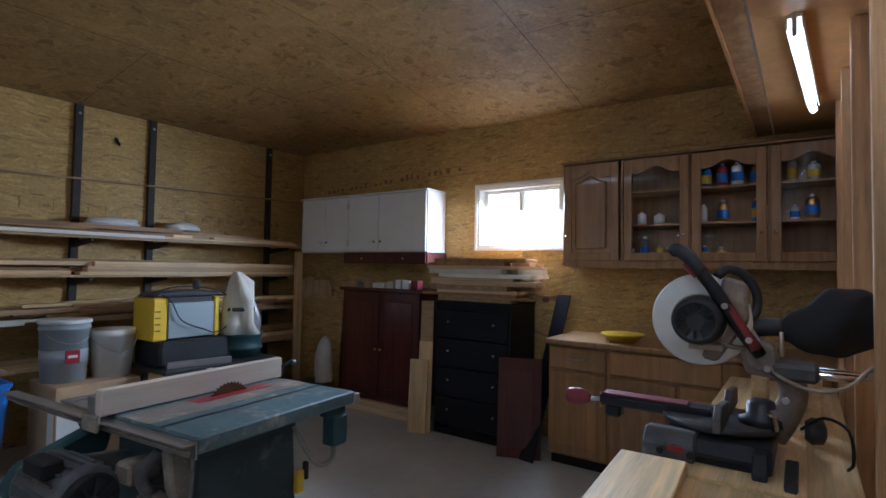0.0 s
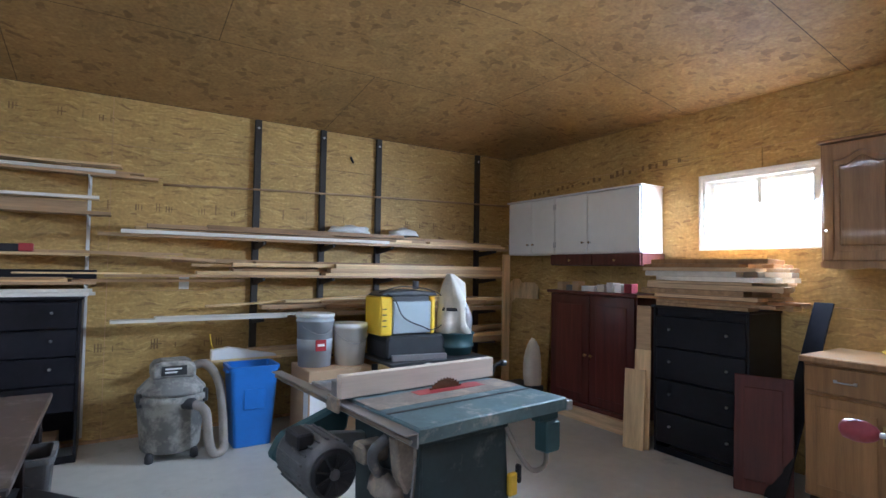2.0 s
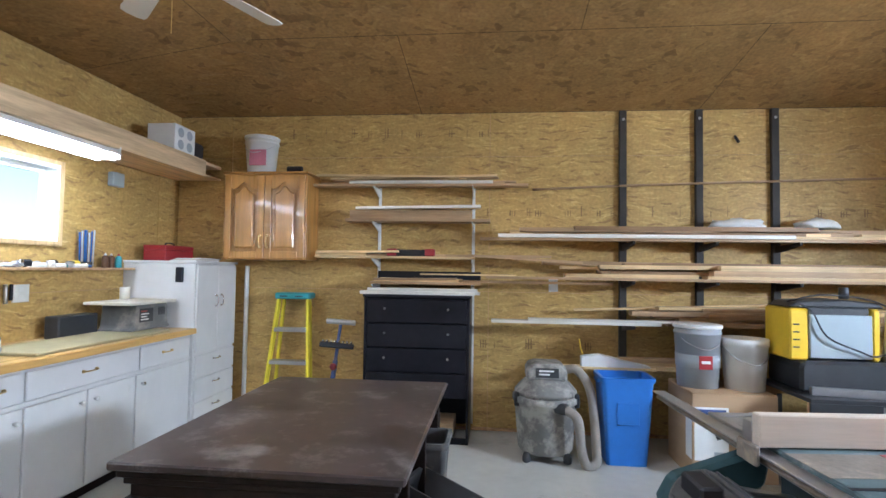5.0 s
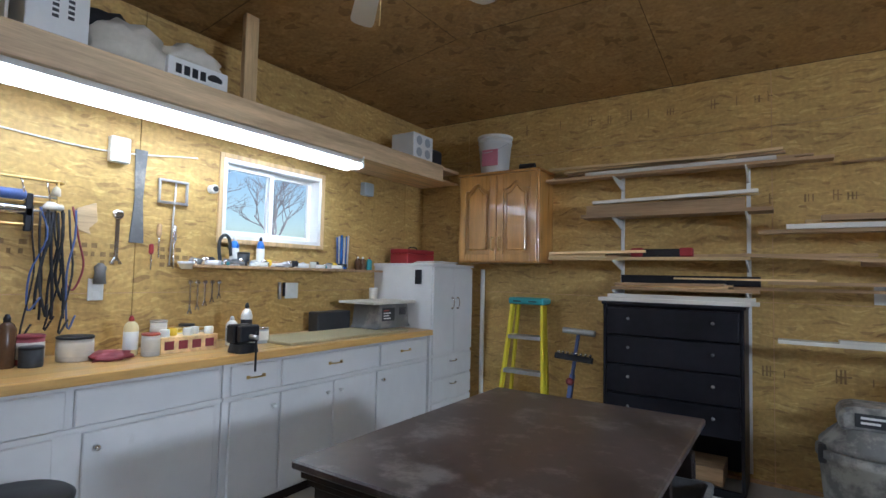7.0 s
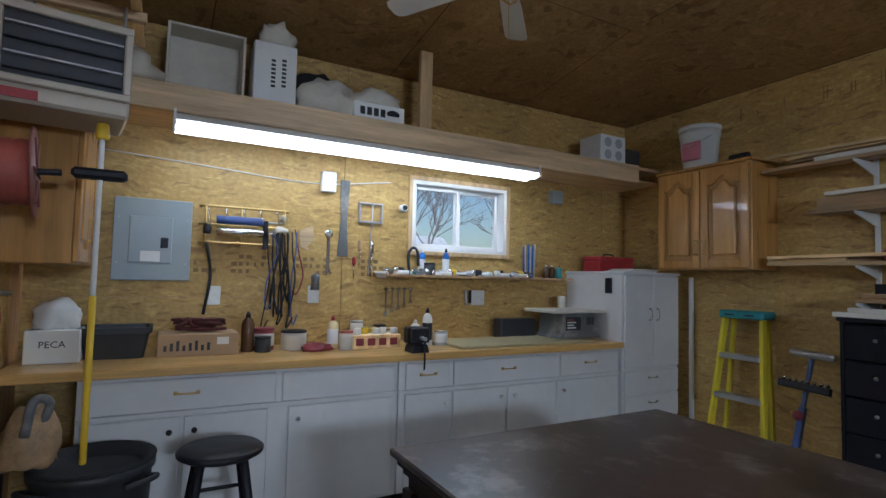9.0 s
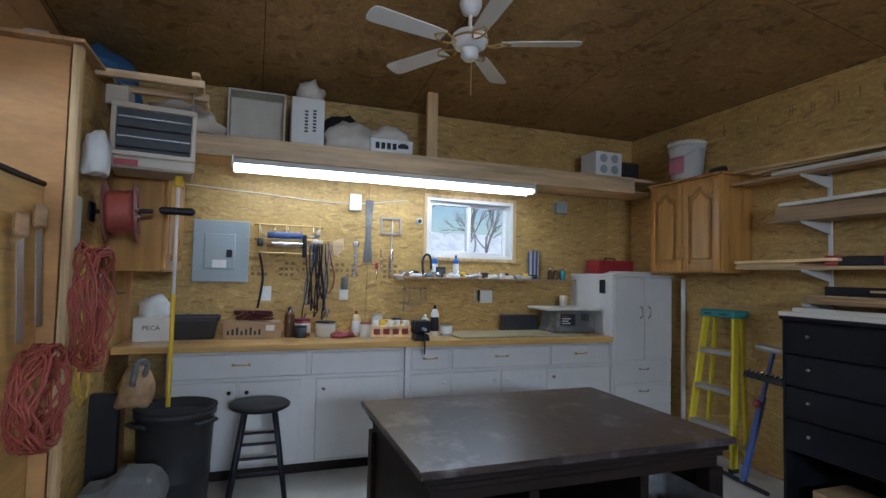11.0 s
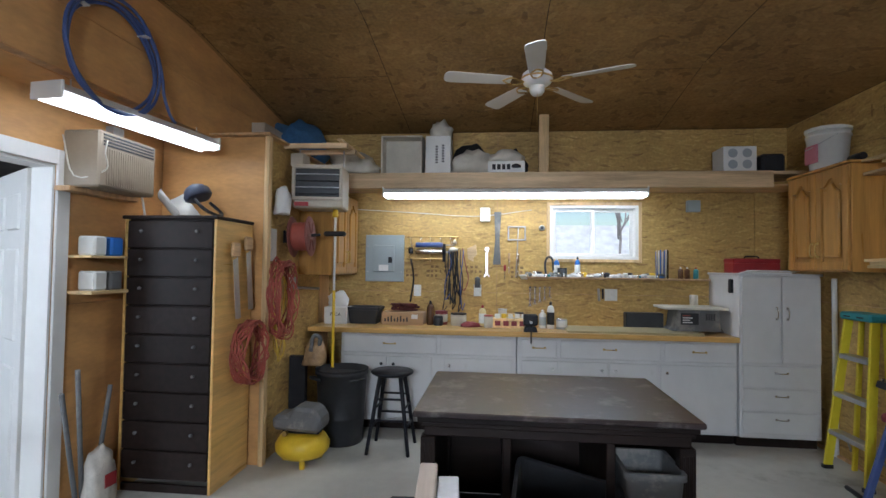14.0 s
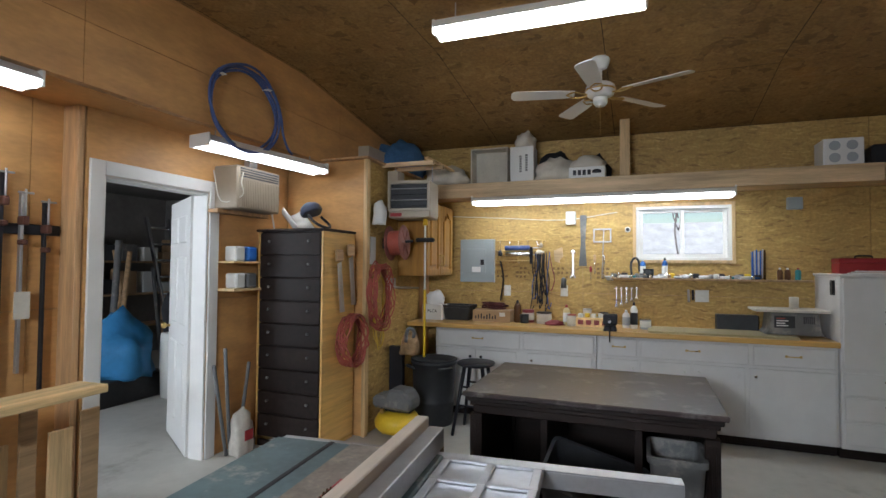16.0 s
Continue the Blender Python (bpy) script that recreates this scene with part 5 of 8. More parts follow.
# blue waste bin
c = thing("waste_bin", (4.0, -0.60, 0), "tall blue plastic waste bin", "waste bin")
bm = bmesh.new()
def tapered(bm, w0, d0, w1, d1, z0, z1, t):
    """An open tapered tub with walls of thickness t."""
    rings = []
    for w, d, z in ((w0, d0, z0), (w1, d1, z1 - 0.03), (w1 + 0.012, d1 + 0.012, z1 - 0.028), (w1 + 0.012, d1 + 0.012, z1), (w1 - t, d1 - t, z1), (w0 - t, d0 - t, z0 + t)):
        r = min(w, d) * 0.22
        pts = []
        for cx, cy, a0 in ((w - r, d - r, 0), (-w + r, d - r, 90), (-w + r, -d + r, 180), (w - r, -d + r, 270)):
            for k in range(5):
                a = radians(a0 + k * 22.5)
                pts.append((cx + r * math.cos(a), cy + r * math.sin(a), z))
        rings.append([bm.verts.new(p) for p in pts])
    for a, b in zip(rings, rings[1:]):
        for k in range(len(a)):
            bm.faces.new((a[k], a[(k + 1) % len(a)], b[(k + 1) % len(a)], b[k]))
    bm.faces.new(rings[0][::-1])
    bm.faces.new(rings[-1])
    bmesh.ops.recalc_face_normals(bm, faces=bm.faces[:])
    return bm
part("tub", tapered(bm, 0.145, 0.12, 0.185, 0.155, 0.0, 0.64, 0.012), BLUEP, c)
for s_ in (-1, 1):
    part("grip", box(s_ * 0.196 - 0.012, s_ * 0.196 + 0.012, -0.06, 0.06, 0.585, 0.61, 0.004), BLUEP, c)
part("recycling_panel", box(-0.08, 0.08, -0.152, -0.142, 0.3, 0.46, 0.004), BLUEP, c)

# low bench with the thickness planer, buckets and dust collector
c = thing("low_bench", (5.0, -0.95, 0), "low black-sheeted bench behind the table saw", "bench")
part("top", box(-0.04, 0.95, -0.30, 0.35, 0.625, 0.65, 0.003), DARKP, c)
for x in (0.01, 0.88):
    for y in (-0.26, 0.28):
        part("leg", box(x - 0.04, x + 0.04, y - 0.02, y + 0.02, 0, 0.6245, 0.003), STUD, c)
part("rail", box(0.051, 0.839, 0.30, 0.338, 0.55, 0.6245, 0.002), STUD, c)
part("side_sheet", box(-0.04, 0.95, -0.299, -0.2805, 0.02, 0.6245, 0.002), DARKP, c, "black sheet closing the bench front")
def bucket(x, y, z, r0, r1, h, mat, label, lid=None, tag=True):
    b = thing("bucket", (x, y, z), label, "bucket")
    if lid:
        part("pail", lathe([(r0, 0.0), (r1, h - 0.07), (r1 + 0.006, h - 0.07), (r1 + 0.006, h - 0.055), (r1, h - 0.054), (r1, h - 0.03)], 28), mat, b)
        part("lid", lathe([(r1 + 0.004, h - 0.0295), (r1 + 0.01, h - 0.025), (r1 + 0.01, h - 0.004), (r1, h), (0.02, h)], 28), lid, b)
    else:
        part("pail", lathe([(r0, 0.0), (r1, h - 0.05), (r1 + 0.006, h - 0.05), (r1 + 0.006, h), (r1 - 0.003, h), (r0 - 0.003, 0.01), (0.01, 0.01)], 28), mat, b)
    part("handle", tube([(-r1 - 0.004, 0, h - 0.06), (-r1 * 0.7, -r1 * 0.75, h - 0.13), (0, -r1 - 0.015, h - 0.17), (r1 * 0.7, -r1 * 0.75, h - 0.13), (r1 + 0.004, 0, h - 0.06)], 0.003, 6), STEEL, b)
    return b
b = bucket(4.515, -0.66, 0.5925, 0.140, 0.158, 0.45, BUCKG, "grey pail with a white lid and a red label", WHITEP)
part("label", lathe([(0.1475, 0.14), (0.1505, 0.141), (0.1535, 0.235), (0.1505, 0.2355)], 28), BUCKG, b)
part("sticker", box(-0.045, 0.045, -0.158, -0.146, 0.14, 0.235, 0.001), RED, b, "red square sticker")
part("sticker_mark", box(-0.03, 0.03, -0.1598, -0.1582, 0.18, 0.2, 0.0003), PAPER, b)
bucket(4.815, -0.72, 0.5925, 0.128, 0.150, 0.36, WHITE, "white paint-stained plastic bucket with a wire handle")
c = thing("thickness_planer", (5.28, -0.86, 0.6505), "yellow and grey benchtop thickness planer with a loose cord", "planer")
part("base", prism([(-0.27, 0), (0.36, 0), (0.36, 0.13), (0.30, 0.20), (-0.25, 0.20), (-0.27, 0.17)], -0.2, 0.22, "y", None, 0.02), DARKP, c)
for x0, x1 in ((-0.31, -0.19), (0.20, 0.25)):
    p = part("side_column", box(x0, x1, -0.15, 0.17, 0.201, 0.54, 0.012), YELLOW, c, "yellow side casting")
    for k in range(4 if x0 < 0 else 0):
        part("vent", box(x0 + 0.02, x0 + 0.06, -0.1525, -0.1495, 0.28 + 0.05 * k, 0.29 + 0.05 * k, 0.0005), DARKP, p)
part("front_plate", box(-0.188, 0.198, -0.155, -0.13, 0.215, 0.50, 0.006), PANELG, c, "brushed grey metal plate")
part("head", box(-0.188, 0.198, -0.129, 0.15, 0.32, 0.55, 0.01), DARKP, c)
part("top_cover", prism([(-0.30, 0.545), (0.30, 0.545), (0.26, 0.58), (0.05, 0.60), (-0.24, 0.585)], -0.12, 0.16, "y", None, 0.01), DARKP, c)
part("crank", cyl((0.12, 0, 0.6), (0.12, 0, 0.68), 0.03), DARKP, c)
part("cord", tube([(-0.25, -0.15, 0.57), (-0.18, -0.17, 0.52), (-0.1, -0.19, 0.36), (0.1, -0.19, 0.27), (0.2, -0.18, 0.24), (0.33, -0.16, 0.3), (0.38, -0.1, 0.5), (0.2, -0.13, 0.6), (-0.1, -0.13, 0.63), (-0.3, -0.1, 0.58)], 0.006, 6), STEELB, c)
c = thing("dust_collector_bag", (5.76, -0.98, 0.6505), "cream dust bag standing in a dark green collector drum", "dust collector")
part("drum", lathe([(0.16, 0), (0.175, 0.06), (0.19, 0.07), (0.19, 0.09), (0.175, 0.10), (0.185, 0.18), (0.195, 0.19), (0.195, 0.2), (0.02, 0.2)], 26), DTEAL, c)
bg = lathe([(0.15, 0.2), (0.155, 0.3), (0.12, 0.5), (0.075, 0.66), (0.02, 0.75)], 20)
for v in bg.verts:
    fold = 1 + 0.24 * math.sin(4 * math.atan2(v.co.y, v.co.x) + 4 * v.co.z)
    v.co.x, v.co.y = v.co.x * fold, v.co.y * fold
    v.co.x += 0.06 * noise.noise(v.co * 7) - 0.06 * (v.co.z - 0.2)
    v.co.y += 0.06 * noise.noise(v.co * 7 + Vector((5, 0, 0)))
part("bag", bg, CANVAS, c)
part("strap", lathe([(0.11, 0.40), (0.135, 0.405), (0.13, 0.435), (0.11, 0.44)], 20, None, pose(-0.02, 0, 0)), DARKP, c)
tube_b = tube([(0.12, -0.02, 0.2), (0.13, -0.03, 0.32), (0.07, -0.02, 0.46)], 0.05, 12, None, 8)
part("duct", tube_b, STEEL, c, "bright flexible metal duct")
solo("steel_bar", box(-0.02, 0.02, -0.25, 0.25, 0, 0.05, 0.003), STEEL, "flat steel bar lying on the bench", "bar", at=(5.28, -1.16, 0.6505), rz=80)
c = thing("cardboard_box", (4.38, -0.93, 0), "brown cardboard box with a printed white label, carrying two buckets", "box")
part("carton", box(0, 0.555, 0, 0.50, 0, 0.585, 0.004), CARD, c)
for y0, y1 in ((0.001, 0.246), (0.254, 0.499)):
    part("flap", box(0.002, 0.553, y0, y1, 0.5855, 0.592, 0.002), CARD, c)
lb = part("label", box(0.012, 0.235, -0.003, -0.0005, 0.14, 0.50, 0.0006), PAPER, c, "white printed label with a tool picture")
part("label_band", box(0.03, 0.22, -0.0038, -0.0032, 0.45, 0.485, 0), BLUETUBE, lb)
part("label_band", box(0.14, 0.22, -0.0038, -0.0032, 0.17, 0.20, 0), BUCKG, lb)
part("label_picture", prism([(0.07, 0.37), (0.13, 0.35), (0.16, 0.28), (0.19, 0.29), (0.18, 0.36), (0.21, 0.40), (0.14, 0.41), (0.08, 0.40)], -0.0038, -0.0032, "y", None, 0), DARKP, lb)
lb = part("label", box(-0.003, -0.0005, 0.012, 0.12, 0.14, 0.50, 0.0006), PAPER, c)
part("label_band", box(-0.0038, -0.0032, 0.03, 0.11, 0.45, 0.485, 0), BLUETUBE, lb)
part("tape", box(0.18, 0.26, -0.002, -0.0005, 0.02, 0.139, 0.0004), PAPER, c)

# north east corner
solo("upright_plank", box(-0.05, 0.05, -0.012, 0.012, 0, 1.62, 0.003), PINEZ, "pale plank standing at the end of the rack", "plank", at=(6.82, -0.46, 0))
for k, (w, h, x, y, m) in enumerate(((0.5, 1.12, 6.98, -0.63, OSB), (0.24, 1.3, 7.09, -0.50, PINEZ), (0.17, 1.34, 7.06, -0.3, PINEZ))):
    solo("board_offcut", prism([(-w / 2, 0), (w / 2, 0), (w / 2, h - 0.06), (w / 2 - 0.05, h), (-w / 2 + 0.05, h), (-w / 2, h - 0.05)], -0.008, 0.008, "y", None, 0.002, pose(0, 0, 0, -7 if k == 0 else -4, 0, 0)), m, "board offcut leaning in the corner", "board", at=(x, y, 0.003), rz=-68)
solo("foam_roll", lump(0.10, 0.09, 0.36, 4, 0.1), CANVAS, "pale rolled cloth standing by the red cabinet", "roll", at=(6.74, -1.0, 0.25))
solo("crate", box(6.50, 6.83, -1.08, -0.70, 0, 0.25, 0.006), DARKP, "dark plastic crate on the floor by the red cabinet", "crate")

# tins and boxes on the red cabinet
for i in range(9):
    y = -1.25 - i * 0.1
    m = rng.choice((PAPER, CARD, CANVAS, DUSTRED, BUCKG, CARD, GREYP, PAPER))
    h = rng.uniform(0.05, 0.1)
    solo("small_box", box(-0.05, 0.05, -0.04, 0.04, 0, h, 0.004), m, "small carton of hardware on the red cabinet", "box", "cartons on the red cabinet", at=(6.93 + rng.uniform(0, 0.05), y, 1.2505), rz=rng.uniform(-8, 8))

# boards stacked on the black chest
z = 1.1805
for k in range(13):
    t = rng.choice((0.02, 0.026, 0.034, 0.04))
    w = rng.uniform(0.10, 0.16)
    m = rng.choice((PINEY, PINE, PINEY, PINEW, PINED, OAK, PINEW))
    L = rng.uniform(0.72, 1.0)
    for j in range(3):
        solo("stacked_board", box(-w / 2, w / 2, -L / 2, L / 2, 0, t, 0.002), m, "short sawn board in the stack on the black chest", "board", "boards stacked on the black chest", at=(6.80 + j * 0.165 + rng.uniform(-0.01, 0.01) - 0.0, -2.83 + rng.uniform(-0.14, 0.12), z), rz=rng.uniform(-1.5, 1.5))
    z += t + 0.0015
    if z > 1.53:
        break

def lean(name, w, h, t, x, y, tilt, mat, label, rz=90, panelled=False):
    ob = solo(name, box(-w / 2, w / 2, 0, t, 0, h, 0.003), mat, label, "board")
    ob.matrix_world = pose(x, y, 0.004) @ pose(0, 0, 0, 0, 0, rz) @ pose(0, 0, 0, tilt, 0, 0)
    return ob
lean("leaning_board", 0.17, 0.64, 0.018, 6.62, -2.33, -5, PINEZ, "short pale board leaning on the red cabinet", -72)
lean("leaning_board", 0.13, 0.80, 0.018, 6.68, -2.36, -4, PINEZ, "pale board leaning behind a shorter one", -72)
lean("leaning_board", 0.12, 1.16, 0.018, 6.72, -2.34, -3, PINED, "long brown board leaning between cabinet and chest", -72)
b = lean("cabinet_door", 0.34, 0.76, 0.02, 6.62, -3.33, -6, MAHOG, "loose dark red panelled cabinet door leaning on the chest", -70)
part("raised_panel", box(-0.11, 0.11, -0.006, -0.0005, 0.08, 0.68, 0.005), MAHOG, b)
lean("leaning_board", 0.13, 1.36, 0.012, 6.60, -3.40, -23, BLACKP, "long black board leaning on the wall", -100)

# ---------- miter saw and south-east corner ----------
# its own axes: x along the bench, y out towards the room
c = thing("miter_saw", (5.06, -4.90, 0.8505), "sliding miter saw with a pale guard and black dust bag", "miter saw")
part("base", prism([(-0.24, 0.0), (0.24, 0.0), (0.25, 0.03), (0.22, 0.075), (-0.22, 0.075), (-0.25, 0.03)], -0.17, 0.15, "y", None, 0.006), STEELB, c)
part("base_wing", prism([(-0.27, 0.0), (-0.16, 0.0), (-0.16, 0.082), (-0.22, 0.088), (-0.27, 0.05)], 0.04, 0.20, "y", None, 0.006), CASTG, c, "grey cast bed beside the blade")
part("base_wing", prism([(0.16, 0.0), (0.27, 0.0), (0.27, 0.05), (0.22, 0.088), (0.16, 0.082)], 0.04, 0.20, "y", None, 0.006), CASTG, c)
for v in (0.05, 0.14):
    part("base_bolt", cyl((-0.272, v, 0.03), (-0.285, v, 0.03), 0.012, seg=8), STEELB, c)
part("label", box(-0.2735, -0.2702, 0.07, 0.12, 0.03, 0.048, 0.0005), RED, c, "red maker's plate")
part("turntable", lathe([(0.15, 0.0755), (0.165, 0.08), (0.165, 0.10), (0.05, 0.102)], 32), CASTG, c)
part("mitre_arm", box(-0.04, 0.04, 0.02, 0.42, 0.085, 0.125, 0.008), STEELB, c)
part("arm_strip", box(-0.036, 0.036, 0.10, 0.41, 0.1255, 0.132, 0.002), DUSTRED, c, "dull red painted arm top")
part("mitre_lock", box(-0.03, 0.03, 0.34, 0.40, 0.04, 0.0845, 0.008), STEELB, c)
part("mitre_rod", cyl((0, 0.42, 0.095), (0, 0.47, 0.092), 0.009, seg=10), STEEL, c)
part("mitre_handle", lathe([(0.012, 0), (0.024, 0.012), (0.034, 0.035), (0.036, 0.065), (0.03, 0.095), (0.012, 0.108)], 18, None, Matrix.Translation((0, 0.465, 0.092)) @ Matrix.Rotation(radians(-90), 4, "X")), DUSTRED, c, "round dull red handle")
for u0, u1 in ((-0.25, -0.03), (0.03, 0.25)):
    f = part("fence", prism([(u0, 0.103), (u1, 0.103), (u1, 0.165), (u0 + 0.04, 0.185), (u0, 0.15)], -0.035, -0.01, "y", None, 0.004), CASTG, c, "cast grey fence half")
part("clamp_foot", prism([(-0.30, 0.0), (-0.05, 0.0), (-0.06, 0.02), (-0.12, 0.03), (-0.20, 0.075), (-0.27, 0.07), (-0.30, 0.02)], -0.16, -0.12, "y", None, 0.004), STEELB, c)
part("clamp_foot", prism([(-0.34, 0.0), (-0.12, 0.0), (-0.12, 0.03), (-0.30, 0.022)], -0.235, -0.20, "y", None, 0.004), STEELB, c)
part("scale_ring", lathe([(0.168, 0.082), (0.185, 0.082), (0.185, 0.098), (0.168, 0.099)], 32), DARKP, c)
part("hub", lathe([(0.075, 0.1), (0.072, 0.125), (0.05, 0.13), (0.045, 0.17), (0.03, 0.18), (0.01, 0.182)], 24, None, Matrix.Translation((0.0, -0.13, 0))), DARKP, c)
part("pivot", tube([(0.0, -0.16, 0.06), (0.0, -0.20, 0.14), (0.0, -0.22, 0.22), (0.0, -0.20, 0.30)], 0.042, 12), SAWIRON, c, "dusty cast pivot post")
part("rear_knob", lathe([(0.03, 0), (0.045, 0.02), (0.04, 0.05), (0.015, 0.06)], 8, None, Matrix.Translation((0.0, -0.25, 0.10)) @ Matrix.Rotation(radians(90), 4, "X")), DARKP, c)
part("bevel_lever", tube([(-0.06, -0.17, 0.10), (-0.10, -0.17, 0.12), (-0.13, -0.165, 0.17)], 0.014, 8), CHROME, c)
part("rail_carrier", box(-0.07, 0.07, -0.29, -0.16, 0.262, 0.318, 0.012), CASTG, c)
for u in (-0.045, 0.045):
    part("slide_rail", cyl((u, -0.50, 0.29), (u, -0.16, 0.29), 0.0135, seg=14), CHROME, c)
part("arm_joint", cyl((-0.06, -0.13, 0.33), (0.06, -0.13, 0.33), 0.045, seg=18), SAWIRON, c)
part("joint_block", prism([(-0.19, 0.26), (-0.09, 0.27), (-0.06, 0.34), (-0.10, 0.40), (-0.17, 0.37)], -0.05, 0.05, "x", None, 0.01), SAWIRON, c)
part("swing_arm", tube([(-0.055, -0.13, 0.34), (-0.08, -0.07, 0.43), (-0.09, 0.0, 0.55), (-0.085, 0.05, 0.62)], 0.022, 10), STEELB, c, "black cast head arm")
part("arm_cover", tube([(-0.075, -0.12, 0.36), (-0.09, -0.06, 0.46), (-0.085, -0.01, 0.54)], 0.017, 8), DUSTRED, c)
part("spring_rod", tube([(-0.03, -0.15, 0.33), (-0.04, -0.09, 0.44), (-0.04, -0.05, 0.52)], 0.010, 8), STEEL, c)
part("grip", tube([(-0.085, 0.04, 0.61), (-0.08, 0.085, 0.665), (-0.075, 0.125, 0.695), (-0.07, 0.145, 0.685)], 0.024, 12), DARKP, c, "black handgrip with a trigger")
part("trigger", tube([(-0.08, 0.06, 0.60), (-0.075, 0.10, 0.645)], 0.011, 8), RED, c)
part("carry_handle", tube([(-0.05, 0.0, 0.60), (-0.02, -0.03, 0.625), (0.0, -0.075, 0.61), (0.0, -0.115, 0.55), (-0.01, -0.115, 0.48), (-0.03, -0.09, 0.45)], 0.016, 10), DARKP, c)
G = Matrix.Translation((0.0, 0.055, 0.445)) @ Matrix.Rotation(radians(-90), 4, "Y")
gm = lathe([(0.02, -0.02), (0.14, -0.02), (0.158, -0.012), (0.163, 0.0), (0.163, 0.045), (0.155, 0.052), (0.06, 0.054)], 48, None, G)
part("blade_guard", gm, WHITEP, c, "round pale plastic blade guard")
part("upper_guard", prism([(0.0, 0.30), (0.05, 0.31), (-0.02, 0.60), (-0.09, 0.58), (-0.10, 0.45)], -0.062, 0.012, "x", None, 0.01), SAWIRON, c, "cast upper blade cover")
mo = part("motor", lathe([(0.088, 0.0545), (0.088, 0.075), (0.080, 0.13), (0.070, 0.15), (0.062, 0.152), (0.060, 0.146), (0.02, 0.146)], 32, None, G), DARKP, c, "round black motor housing")
for k in range(12):
    a = 2 * math.pi * k / 12
    part("vent", box(0.03, 0.058, -0.005, 0.005, 0.1465, 0.150, 0.0005, None, G @ Matrix.Rotation(a, 4, "Z")), STEELB, mo)
part("motor_ring", lathe([(0.0885, 0.058), (0.092, 0.06), (0.092, 0.07), (0.0885, 0.072)], 32, None, G), BEIGE, mo)
bg = bmesh.new()
bmesh.ops.create_icosphere(bg, subdivisions=4, radius=1.0)
for v in bg.verts:
    p = v.co.copy()
    u = (p.y + 1) / 2
    v.co = Vector((p.x * (0.05 + 0.045 * (1 - u)), -0.315 + p.y * 0.145, 0.425 + p.z * (0.06 + 0.085 * (1 - u)) + 0.05 * (1 - u)))
    q = v.co * 14
    v.co += Vector((0.5, 0.7, 1)) * 0.016 * noise.noise(q) + Vector((1, 0, 0)) * 0.012 * math.sin(q.y * 2.5 + q.z * 1.6)
for fc in bg.faces:
    fc.smooth = True
part("dust_bag", bg, BLACKC, c, "limp black cloth dust bag")
part("bag_neck", tube([(0.0, -0.10, 0.42), (0.0, -0.15, 0.43), (0.0, -0.19, 0.43)], 0.03, 12), DARKP, c)
part("cord", tube([(-0.03, -0.14, 0.34), (-0.07, -0.18, 0.28), (-0.08, -0.28, 0.245), (-0.08, -0.36, 0.27), (-0.05, -0.42, 0.33), (0.0, -0.47, 0.36)], 0.006, 6), BEIGE, c)
part("cord", tube([(0.0, -0.24, 0.10), (-0.06, -0.30, 0.16), (-0.10, -0.36, 0.14), (-0.10, -0.37, 0.05), (-0.04, -0.36, 0.006)], 0.005, 6), STEELB, c)
for u, v, w in ((-0.075, -0.10, 0.39), (-0.085, -0.03, 0.50), (-0.06, -0.15, 0.30), (-0.045, -0.20, 0.20)):
    part("bolt", cyl((u - 0.03, v, w), (u - 0.015, v, w), 0.011, seg=8), STEEL, c)
part("guard_arm", tube([(-0.05, -0.11, 0.36), (-0.06, -0.04, 0.36), (-0.058, 0.03, 0.40)], 0.008, 8), SAWIRON, c)
part("guard_link", box(-0.068, -0.058, -0.02, 0.09, 0.34, 0.362, 0.003), BEIGE, c)
part("depth_stop", cyl((-0.05, -0.19, 0.34), (-0.05, -0.19, 0.42), 0.007, seg=8), STEEL, c)
for x, y, w, d, h in ((0.52, -0.12, 0.10, 0.06, 0.22), (0.68, -0.26, 0.10, 0.14, 0.20), (0.95, -0.22, 0.3, 0.08, 0.14)):
    solo("wood_block", box(-w / 2, w / 2, -d / 2, d / 2, 0, h, 0.004), PINE, "block of pale wood standing on the miter bench", "block", "blocks on the miter bench", at=(4.98 + x, -4.88 + y, 0.8385))
solo("sheet_offcut", box(-0.36, 0.36, -0.20, 0.20, 0, 0.0118, 0.002), PINE, "thin plywood sheet under the miter saw", "board", at=(5.06, -4.955, 0.8385))
solo("yellow_bowl", lathe([(0.09, 0), (0.15, 0.05), (0.155, 0.055), (0.15, 0.06), (0.085, 0.012), (0.01, 0.012)], 28), YELLOW, "shallow yellow bowl on the oak cabinet", "bowl", at=(6.86, -4.05, 0.9455))
